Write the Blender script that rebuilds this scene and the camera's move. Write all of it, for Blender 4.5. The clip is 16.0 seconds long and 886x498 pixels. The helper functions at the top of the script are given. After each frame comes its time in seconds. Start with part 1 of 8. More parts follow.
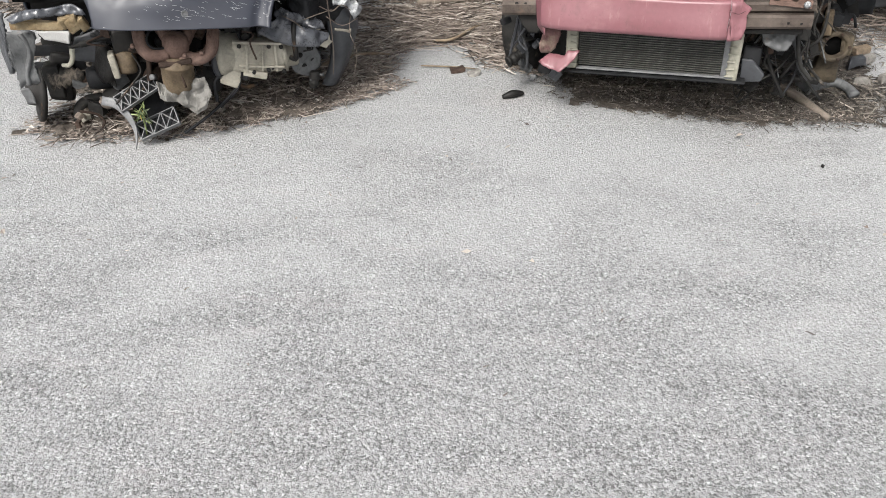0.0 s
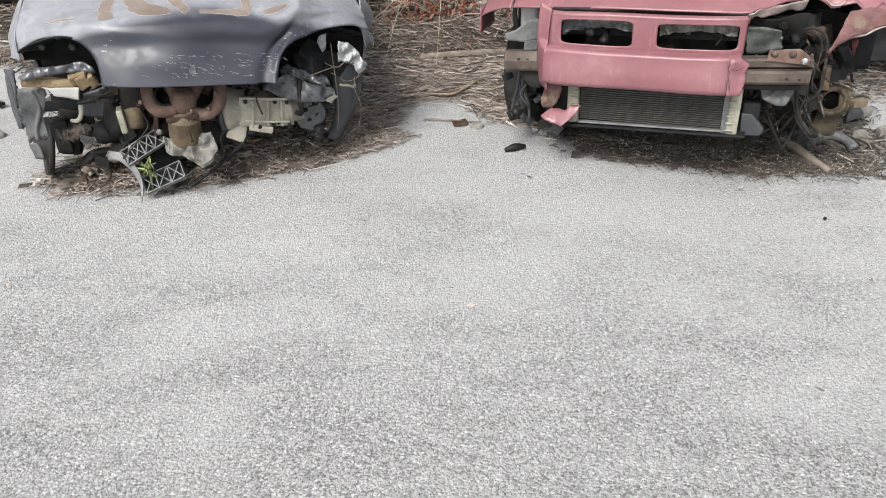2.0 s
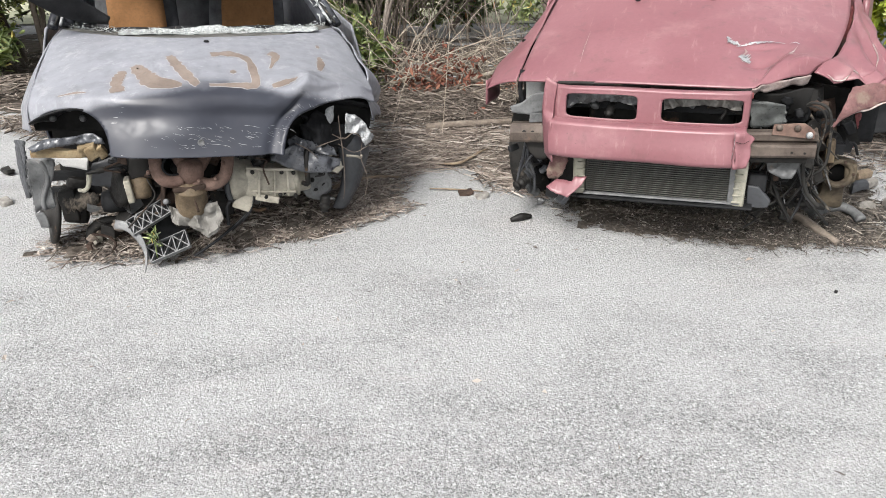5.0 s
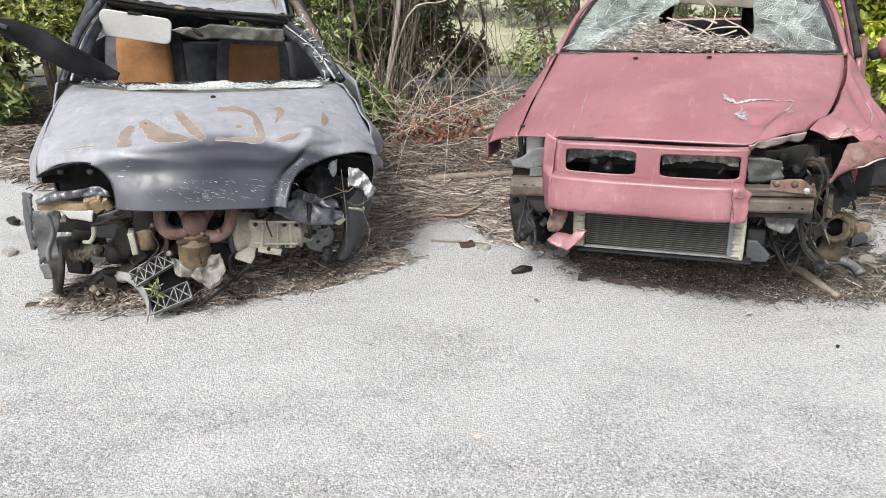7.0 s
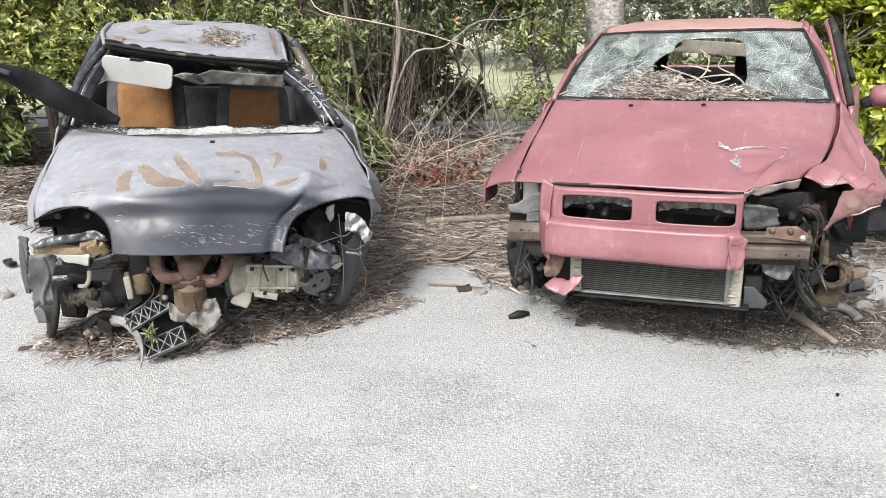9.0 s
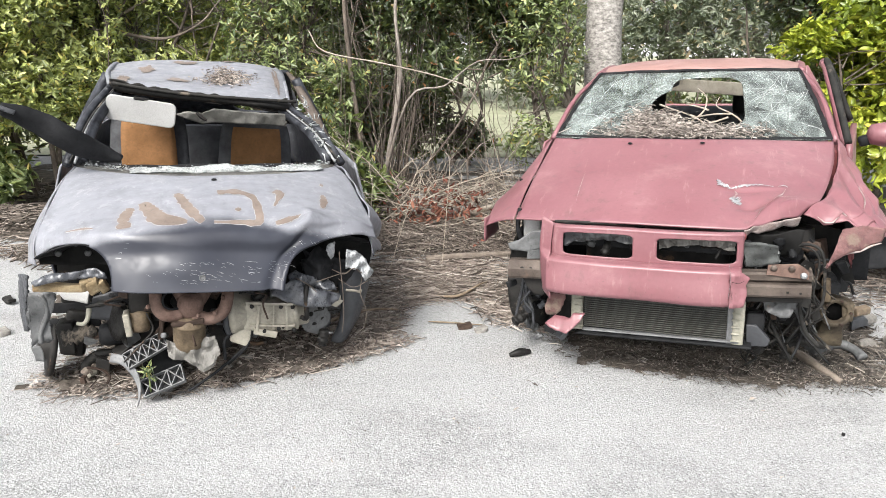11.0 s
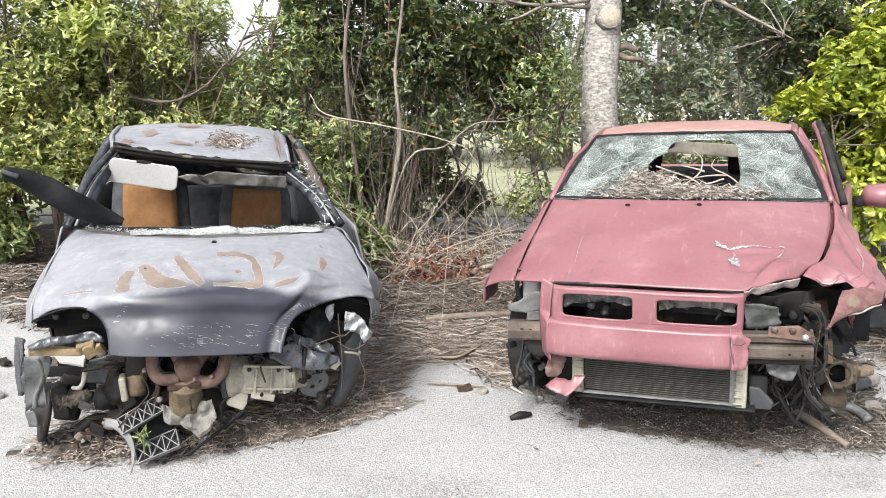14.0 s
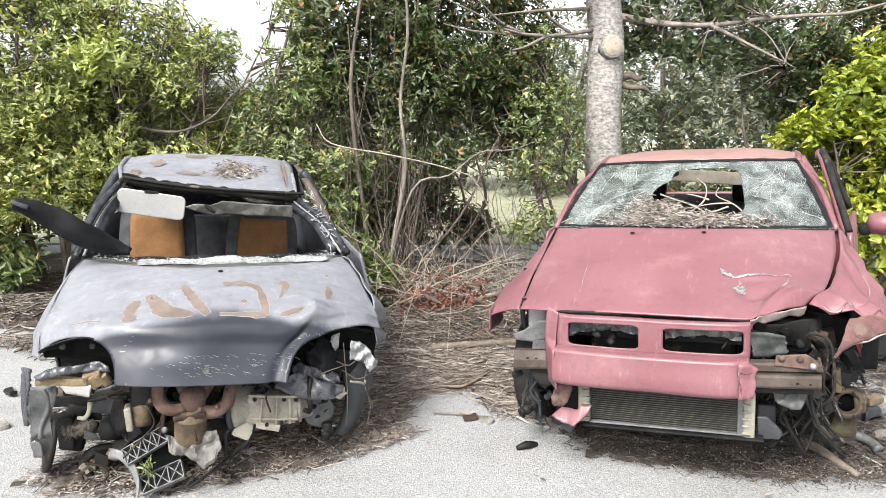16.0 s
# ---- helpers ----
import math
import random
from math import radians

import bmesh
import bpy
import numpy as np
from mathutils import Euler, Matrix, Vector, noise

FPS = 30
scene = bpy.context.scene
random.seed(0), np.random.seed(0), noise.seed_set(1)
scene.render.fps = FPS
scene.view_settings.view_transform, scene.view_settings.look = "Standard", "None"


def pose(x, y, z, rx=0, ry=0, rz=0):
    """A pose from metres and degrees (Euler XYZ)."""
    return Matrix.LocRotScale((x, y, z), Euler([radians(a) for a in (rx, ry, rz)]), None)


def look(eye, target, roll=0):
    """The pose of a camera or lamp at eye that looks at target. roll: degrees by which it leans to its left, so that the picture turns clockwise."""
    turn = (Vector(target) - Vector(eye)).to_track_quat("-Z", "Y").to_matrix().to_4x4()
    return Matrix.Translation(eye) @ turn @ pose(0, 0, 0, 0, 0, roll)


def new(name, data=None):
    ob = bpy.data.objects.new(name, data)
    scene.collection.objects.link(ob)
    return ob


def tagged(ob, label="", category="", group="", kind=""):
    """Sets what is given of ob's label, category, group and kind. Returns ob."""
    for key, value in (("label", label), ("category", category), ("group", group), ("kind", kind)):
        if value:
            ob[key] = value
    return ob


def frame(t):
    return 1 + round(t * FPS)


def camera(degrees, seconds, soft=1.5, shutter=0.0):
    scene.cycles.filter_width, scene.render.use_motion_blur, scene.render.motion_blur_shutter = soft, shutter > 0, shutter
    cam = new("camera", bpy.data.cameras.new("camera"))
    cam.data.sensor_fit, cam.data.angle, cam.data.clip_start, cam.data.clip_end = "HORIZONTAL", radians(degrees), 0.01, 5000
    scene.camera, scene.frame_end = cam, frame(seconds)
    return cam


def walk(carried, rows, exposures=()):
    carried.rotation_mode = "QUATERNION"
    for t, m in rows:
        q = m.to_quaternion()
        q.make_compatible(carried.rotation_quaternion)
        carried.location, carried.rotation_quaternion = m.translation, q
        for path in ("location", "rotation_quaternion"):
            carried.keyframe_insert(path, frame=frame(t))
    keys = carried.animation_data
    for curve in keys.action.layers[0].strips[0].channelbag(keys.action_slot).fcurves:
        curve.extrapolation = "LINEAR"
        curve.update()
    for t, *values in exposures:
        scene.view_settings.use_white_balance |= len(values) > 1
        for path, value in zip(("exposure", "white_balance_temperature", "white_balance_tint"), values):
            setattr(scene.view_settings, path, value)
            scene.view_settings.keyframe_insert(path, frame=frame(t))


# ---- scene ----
cam = camera(62.90, 16.0, soft=0.65)
# seconds, x, y, z, yaw, pitch, roll
PATH = [
    (0.0, 0.0035, -0.0663, 1.3854, -0.982, -34.648, -0.037),
    (0.5, 0.0028, -0.0624, 1.3894, -0.958, -33.663, -0.128),
    (1.0, 0.0024, -0.0595, 1.3966, -0.867, -32.741, -0.184),
    (1.5, 0.0013, -0.0583, 1.4030, -0.820, -31.828, -0.195),
    (2.0, -0.0054, -0.0521, 1.4033, -0.868, -30.925, -0.167),
    (2.5, -0.0144, -0.0408, 1.4054, -0.943, -30.043, -0.175),
    (3.0, -0.0155, -0.0258, 1.4028, -0.945, -29.236, -0.194),
    (3.5, -0.0148, -0.0133, 1.4049, -0.929, -28.533, -0.151),
    (4.0, -0.0118, -0.0090, 1.4079, -0.775, -27.708, -0.108),
    (6.5, -0.0086, -0.0111, 1.4401, -0.304, -23.225, -0.008),
    (7.0, -0.0073, -0.0138, 1.4458, -0.345, -22.242, 0.101),
    (7.5, -0.0093, -0.0122, 1.4554, -0.441, -21.372, 0.223),
    (8.0, -0.0050, -0.0085, 1.4609, -0.491, -20.561, 0.305),
    (10.5, 0.0006, 0.0026, 1.4687, -0.431, -16.999, 0.407),
    (11.0, -0.0012, 0.0039, 1.4692, -0.418, -16.229, 0.363),
    (11.5, 0.0003, 0.0076, 1.4708, -0.408, -15.504, 0.321),
    (12.0, 0.0010, 0.0065, 1.4714, -0.429, -14.774, 0.274),
    (13.0, 0.0007, 0.0110, 1.4798, -0.485, -13.288, 0.277),
    (13.5, 0.0012, 0.0100, 1.4844, -0.479, -12.515, 0.264),
    (14.0, -0.0002, 0.0084, 1.4898, -0.436, -11.738, 0.239),
    (14.5, 0.0007, 0.0035, 1.4907, -0.347, -10.971, 0.183),
    (15.0, -0.0020, 0.0015, 1.4946, -0.274, -10.365, 0.128),
    (15.5, 0.0011, 0.0017, 1.4966, -0.121, -9.910, 0.071),
    (16.0, 0.0000, 0.0000, 1.5000, 0.000, -9.600, -0.000),
]
EXPOSURES = [(0.0, 1.30), (4.0, 1.41), (8.0, 1.58), (12.0, 1.72), (16.0, 1.77)]
walk(cam, [(t, pose(x, y, z, 90 + pitch, 0, yaw) @ pose(0, 0, 0, 0, 0, roll)) for t, x, y, z, yaw, pitch, roll in PATH], EXPOSURES)

# ---- light: bright overcast sky, soft high sun behind the camera ----
SUN_UP, SUN_ROUND = 48.0, 205.0
world = bpy.data.worlds.new("sky")
scene.world = world
world.use_nodes = True
wn, wl = world.node_tree.nodes, world.node_tree.links
wn.clear()
sky = wn.new("ShaderNodeTexSky")
sky.sky_type, sky.sun_disc = "NISHITA", False
sky.sun_elevation, sky.sun_rotation = radians(SUN_UP), radians(SUN_ROUND)
sky.dust_density, sky.air_density, sky.ozone_density = 4.0, 1.0, 1.0
pale = wn.new("ShaderNodeHueSaturation")
pale.inputs["Saturation"].default_value = 0.2
back = wn.new("ShaderNodeBackground")
back.inputs["Strength"].default_value = 0.118
wout = wn.new("ShaderNodeOutputWorld")
wl.new(sky.outputs["Color"], pale.inputs["Color"])
wl.new(pale.outputs["Color"], back.inputs["Color"])
wl.new(back.outputs["Background"], wout.inputs["Surface"])
sun = new("sun", bpy.data.lights.new("sun", "SUN"))
sun.data.energy, sun.data.angle, sun.data.color = 1.9, radians(18), (1.0, 0.96, 0.9)
sun_way = Vector((math.sin(radians(SUN_ROUND)) * math.cos(radians(SUN_UP)), math.cos(radians(SUN_ROUND)) * math.cos(radians(SUN_UP)), math.sin(radians(SUN_UP))))
sun.matrix_world = look(sun_way * 30, (0, 0, 0))

# ---- materials ----
def ramp(nodes, stops):
    node = nodes.new("ShaderNodeValToRGB")
    el = node.color_ramp.elements
    while len(el) < len(stops):
        el.new(0.5)
    for e, (at, c) in zip(el, stops):
        e.position, e.color = at, (*c, 1)
    return node


def grey(v):
    return (v, v, v)


class Mat:
    """A small builder for node materials in object space (metres)."""

    def __init__(self, name, rough=0.6, metal=0.0, coord="Object"):
        self.m = bpy.data.materials.new(name)
        self.m.use_nodes = True
        self.n, self.l = self.m.node_tree.nodes, self.m.node_tree.links
        self.b = self.n["Principled BSDF"]
        self.b.inputs["Roughness"].default_value = rough
        self.b.inputs["Metallic"].default_value = metal
        self.co = self.n.new("ShaderNodeTexCoord").outputs[coord]

    def stretch(self, scale):
        node = self.n.new("ShaderNodeMapping")
        node.inputs["Scale"].default_value = scale
        self.l.new(self.co, node.inputs["Vector"])
        return node.outputs["Vector"]

    def noise(self, scale, detail=4, rough=0.55, co=None, warp=0.0):
        node = self.n.new("ShaderNodeTexNoise")
        node.inputs["Scale"].default_value, node.inputs["Detail"].default_value = scale, detail
        node.inputs["Roughness"].default_value, node.inputs["Distortion"].default_value = rough, warp
        self.l.new(co or self.co, node.inputs["Vector"])
        return node.outputs["Fac"]

    def cells(self, scale, feature="F1", out="Distance", co=None, rand=1.0):
        node = self.n.new("ShaderNodeTexVoronoi")
        node.feature = feature
        node.inputs["Scale"].default_value, node.inputs["Randomness"].default_value = scale, rand
        self.l.new(co or self.co, node.inputs["Vector"])
        return node.outputs[out]

    def axis(self, which):
        node = self.n.new("ShaderNodeSeparateXYZ")
        self.l.new(self.co, node.inputs[0])
        return node.outputs[which]

    def step(self, fac, a, b, lo=0.0, hi=1.0):
        node = self.n.new("ShaderNodeMapRange")
        node.interpolation_type = "SMOOTHSTEP"
        for i, x in enumerate((a, b, lo, hi)):
            node.inputs[1 + i].default_value = x
        self.l.new(fac, node.inputs[0])
        return node.outputs[0]

    def op(self, kind, a, b):
        node = self.n.new("ShaderNodeMath")
        node.operation = kind
        for i, x in enumerate((a, b)):
            if isinstance(x, (int, float)):
                node.inputs[i].default_value = x
            else:
                self.l.new(x, node.inputs[i])
        return node.outputs[0]

    def ramp(self, fac, stops):
        node = ramp(self.n, stops)
        self.l.new(fac, node.inputs["Fac"])
        return node.outputs["Color"]

    def mix(self, fac, a, b, kind="MIX"):
        node = self.n.new("ShaderNodeMix")
        node.data_type, node.blend_type = "RGBA", kind
        for i, x in ((0, fac), (6, a), (7, b)):
            if isinstance(x, (int, float)):
                node.inputs[i].default_value = x
            elif isinstance(x, tuple):
                node.inputs[i].default_value = (*x, 1)
            else:
                self.l.new(x, node.inputs[i])
        return node.outputs[2]

    def random(self):
        return self.n.new("ShaderNodeObjectInfo").outputs["Random"]

    def island(self):
        return self.n.new("ShaderNodeNewGeometry").outputs["Random Per Island"]

    def set(self, socket, value):
        if isinstance(value, (int, float)):
            self.b.inputs[socket].default_value = value
        else:
            self.l.new(value, self.b.inputs[socket])
        return self

    def bump(self, height, strength=0.3, distance=0.01):
        node = self.n.new("ShaderNodeBump")
        node.inputs["Strength"].default_value, node.inputs["Distance"].default_value = strength, distance
        self.l.new(height, node.inputs["Height"])
        self.l.new(node.outputs["Normal"], self.b.inputs["Normal"])
        return self


def worn(name, dark, light, scale=8.0, rough=0.6, metal=0.0, grain=90.0, bump=0.12, dirt=None, dirt_at=0.55, wear=0.42, spec=0.4):
    """A mottled surface: two colours over broad noise, fine grain in the relief, patches of dirt."""
    k = Mat(name, rough, metal)
    broad, fine = k.noise(scale, 6), k.noise(grain, 3)
    c = k.ramp(broad, [(0.32, dark), (0.68, light)])
    c = k.mix(0.3, c, k.ramp(fine, [(0.3, grey(0.35)), (0.7, grey(1.0))]), "MULTIPLY")
    mid = k.noise(scale * 4.2, 9, 0.72, warp=0.5)
    c = k.mix(wear, c, k.ramp(mid, [(0.34, grey(0.2)), (0.48, grey(0.9)), (0.70, grey(1.3))]), "MULTIPLY")
    if dirt:
        c = k.mix(k.step(k.noise(scale * 0.6, 8, 0.65), dirt_at, dirt_at + 0.12), c, dirt)
    k.set("Base Color", c)
    k.set("Specular IOR Level", spec)
    k.set("Roughness", k.step(fine, 0.2, 0.8, max(rough - 0.12, 0.05), min(rough + 0.15, 1)))
    return k.bump(k.op("ADD", k.op("ADD", broad, mid), k.op("MULTIPLY", fine, 0.5)), min(bump * 1.6, 1.0), 0.005).m


def leaf_mat(name, dark, light, old=None):
    k = Mat(name, 0.36)
    c = k.ramp(k.island(), [(0.0, dark), (0.55, tuple((a + b) / 2 for a, b in zip(dark, light))), (0.93, light)] + ([(0.97, old)] if old else []))
    c = k.mix(k.step(k.noise(1.1, 2), 0.35, 0.7), c, k.mix(1.0, c, (0.62, 0.7, 0.62), "MULTIPLY"))
    k.set("Base Color", c)
    trans = k.n.new("ShaderNodeBsdfTranslucent")
    k.l.new(k.mix(1.0, c, (1.5, 1.5, 0.7), "MULTIPLY"), trans.inputs["Color"])
    both = k.n.new("ShaderNodeMixShader")
    both.inputs[0].default_value = 0.26
    k.l.new(k.b.outputs[0], both.inputs[1])
    k.l.new(trans.outputs[0], both.inputs[2])
    k.l.new(both.outputs[0], k.n["Material Output"].inputs["Surface"])
    return k.m


def bark_mat(name, dark, light, rings=3.0, flecks=False):
    k = Mat(name, 0.85)
    n = k.noise(rings, 7, 0.65, k.stretch((3, 3, 6 if flecks else 1.2)))
    f = k.noise(60, 4, 0.6)
    k.set("Base Color", k.mix(0.5, k.ramp(n, [(0.36, dark), (0.60, light)] if flecks else [(0.35, dark), (0.65, light)]), k.ramp(f, [(0.3, grey(0.3)), (0.7, grey(1))]), "MULTIPLY"))
    return k.bump(k.op("ADD", n, f), 0.5, 0.01).m


def litter_mat(name, stops):
    k = Mat(name, 0.85)
    c = k.ramp(k.island(), stops)
    k.set("Base Color", k.mix(0.4, c, k.ramp(k.noise(40, 4), [(0.3, grey(0.4)), (0.7, grey(1))]), "MULTIPLY"))
    return k.m


def ground_mat():
    """Pale crushed-stone surfacing: crooked grains of two sizes in paler dust, worn and dusty patches over it."""
    k = Mat("pale_aggregate", 0.92)
    wob = k.n.new("ShaderNodeTexNoise")
    wob.inputs["Scale"].default_value, wob.inputs["Detail"].default_value = 140, 2
    k.l.new(k.co, wob.inputs["Vector"])
    sc, add = k.n.new("ShaderNodeVectorMath"), k.n.new("ShaderNodeVectorMath")
    sc.operation, sc.inputs["Scale"].default_value = "SCALE", 0.013
    k.l.new(wob.outputs["Color"], sc.inputs[0])
    k.l.new(k.co, add.inputs[0])
    k.l.new(sc.outputs[0], add.inputs[1])
    co = add.outputs[0]

    def grains(scale):
        sep = k.n.new("ShaderNodeSeparateColor")
        k.l.new(k.cells(scale, "F1", "Color", co), sep.inputs[0])
        return sep.outputs[0], k.cells(scale, "F1", "Distance", co)

    big, big_d = grains(96)
    small, small_d = grains(205)
    fine = k.noise(520, 2)
    c = k.ramp(small, [(0.0, grey(0.13)), (0.25, grey(0.40)), (0.75, grey(0.52)), (1.0, grey(0.62))])
    c = k.mix(k.op("MULTIPLY", k.step(small_d, 0.30, 0.66, 0.0, 0.9), k.step(k.noise(85, 3, 0.7), 0.42, 0.60, 0.15, 1.0)), c, grey(0.12))
    stone = k.ramp(big, [(0.0, (0.16, 0.16, 0.165)), (0.25, grey(0.44)), (0.75, grey(0.58)), (1.0, grey(0.74))])
    shown = k.op("MULTIPLY", k.step(big_d, 0.48, 0.36), k.step(k.noise(60, 2), 0.34, 0.46))
    c = k.mix(shown, c, stone)
    c = k.mix(0.35, c, k.ramp(fine, [(0.3, grey(0.6)), (0.7, grey(1.0))]), "MULTIPLY")
    clump = k.noise(26, 5, 0.7)
    c = k.mix(1.0, c, k.ramp(clump, [(0.3, grey(0.84)), (0.7, grey(1.1))]), "MULTIPLY")
    # dust drifts, denser as y rises from 0.8 to 2.9
    lie = k.step(k.axis(1), 0.8, 2.9, 0.0, 0.26)
    dust = k.op("ADD", k.noise(1.5, 7, 0.62, k.stretch((0.75, 1.5, 1)), 0.8), lie)
    c = k.mix(k.op("MULTIPLY", k.step(dust, 0.44, 0.80, 0.0, 0.85), k.step(k.noise(75, 5, 0.75), 0.36, 0.60, 0.25, 0.8)), c, (0.565, 0.565, 0.565))
    smear = k.noise(5.0, 6, 0.65, k.stretch((0.5, 1.6, 1)), 0.4)
    c = k.mix(k.op("MULTIPLY", k.step(smear, 0.52, 0.76), k.step(k.noise(40, 5, 0.75), 0.38, 0.60, 0.0, 0.5)), c, (0.62, 0.58, 0.578))
    grime = k.noise(1.9, 6, 0.65, k.stretch((0.6, 1.3, 1)), 0.4)
    c = k.mix(k.step(grime, 0.46, 0.76, 0.0, 0.4), c, k.mix(1.0, c, (0.70, 0.70, 0.705), "MULTIPLY"))
    rosy = k.step(k.noise(0.9, 4), 0.5, 0.66, 0.0, 0.30)
    c = k.mix(k.op("MULTIPLY", rosy, k.step(k.axis(1), 2.0, 3.2)), c, k.mix(1.0, c, (1.06, 0.985, 0.95), "MULTIPLY"))
    spots = k.op("MULTIPLY", k.step(k.cells(19, "F1", "Distance", co), 0.10, 0.06), k.step(k.noise(3.1, 3), 0.52, 0.60))
    c = k.mix(k.op("MULTIPLY", spots, 0.7), c, (0.16, 0.155, 0.15))
    c = k.mix(1.0, c, (0.64, 0.649, 0.653), "MULTIPLY")
    k.set("Base Color", c)
    h = k.op("ADD", k.op("MULTIPLY", k.step(big_d, 0.7, 0.1), 0.8), k.op("ADD", k.op("MULTIPLY", k.step(small_d, 0.8, 0.1), 0.5), k.op("MULTIPLY", fine, 0.3)))
    return k.bump(h, 0.85, 0.005).m


def dark_paint_mat():
    """Grey-blue car paint: top paled by chalking and painted skylight over a dark nose, peeled to tan filler with
    bright rims, scratched low down.
    """
    k = Mat("faded_grey_blue_paint", 0.38, 0.05)
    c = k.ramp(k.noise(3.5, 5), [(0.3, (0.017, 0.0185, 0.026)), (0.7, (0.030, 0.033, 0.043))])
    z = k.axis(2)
    # paler above a set height: chalking plus skylight, both put into the colour
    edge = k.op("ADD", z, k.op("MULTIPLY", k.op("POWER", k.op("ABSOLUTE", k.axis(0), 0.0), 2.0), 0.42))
    chalk_skylight = k.op("MULTIPLY", k.step(k.op("ADD", edge, k.op("MULTIPLY", k.noise(4, 5), 0.08)), 0.778, 0.822), k.step(k.noise(9, 7, 0.7, k.stretch((1, 1.6, 1))), 0.2, 0.62, 0.7, 1.0))
    c = k.mix(chalk_skylight, c, k.mix(k.noise(2.2, 6, 0.65), (0.155, 0.16, 0.18), (0.205, 0.21, 0.232)))
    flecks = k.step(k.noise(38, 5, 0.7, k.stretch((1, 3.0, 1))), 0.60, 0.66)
    c = k.mix(k.op("MULTIPLY", flecks, k.op("MULTIPLY", chalk_skylight, k.step(k.noise(3.0, 3), 0.40, 0.62))), c, (0.29, 0.295, 0.30))
    c = k.mix(k.op("MULTIPLY", k.step(k.noise(13, 9, 0.74, warp=0.4), 0.54, 0.64, 0.0, 0.45), chalk_skylight), c, (0.27, 0.275, 0.285))
    c = k.mix(k.op("MULTIPLY", k.step(k.noise(5.5, 9, 0.72, k.stretch((1.6, 1, 1))), 0.54, 0.70, 0.0, 0.55), chalk_skylight), c, (0.095, 0.098, 0.112))
    scratch = k.op("MULTIPLY", k.step(k.noise(7, 3), 0.52, 0.6), k.step(k.noise(26, 3, 0.6, k.stretch((0.45, 1, 4.5))), 0.68, 0.71))
    low = k.step(z, 0.7, 0.66)
    c = k.mix(k.op("MULTIPLY", scratch, low), c, (0.62, 0.63, 0.62))
    k.set("Base Color", c)
    k.set("Roughness", k.step(k.noise(20, 4), 0.3, 0.7, 0.36, 0.54))
    k.set("Specular IOR Level", 0.26)
    k.set("Coat Weight", 0.02)
    k.set("Coat Roughness", 0.3)
    return k.bump(k.noise(4.0, 3), 0.12, 0.02).m


def red_paint_mat(name="sun_bleached_red_paint", dark=(0.150, 0.058, 0.068), light=(0.194, 0.088, 0.100)):
    k = Mat(name, 0.42)
    broad, fine = k.noise(2.6, 6, 0.6), k.noise(60, 4)
    c = k.ramp(broad, [(0.3, dark), (0.7, light)])
    c = k.mix(k.step(k.noise(3.2, 9, 0.72), 0.50, 0.74, 0.0, 0.35), c, (0.34, 0.22, 0.22))
    c = k.mix(k.step(k.noise(1.7, 9, 0.72, warp=0.4), 0.70, 0.72), c, (0.42, 0.37, 0.35))
    c = k.mix(0.25, c, k.ramp(fine, [(0.3, grey(0.6)), (0.7, grey(1))]), "MULTIPLY")
    k.set("Base Color", c)
    grime = k.noise(14, 9, 0.72, k.stretch((1, 1, 0.5)))
    c = k.mix(k.step(grime, 0.54, 0.70, 0.0, 0.55), c, (0.085, 0.052, 0.05))
    streak = k.noise(9, 6, 0.7, k.stretch((3.2, 0.5, 0.8)))
    c = k.mix(k.step(streak, 0.58, 0.70, 0.0, 0.35), c, (0.30, 0.20, 0.195))
    spots = k.step(k.noise(85, 4, 0.7), 0.63, 0.68, 0.0, 0.5)
    c = k.mix(spots, c, (0.07, 0.045, 0.042))
    k.set("Base Color", c)
    k.set("Roughness", k.step(broad, 0.3, 0.7, 0.38, 0.56))
    k.set("Specular IOR Level", 0.42)
    k.set("Coat Weight", 0.10)
    k.set("Coat Roughness", 0.3)
    return k.bump(k.noise(5.0, 3), 0.08, 0.02).m


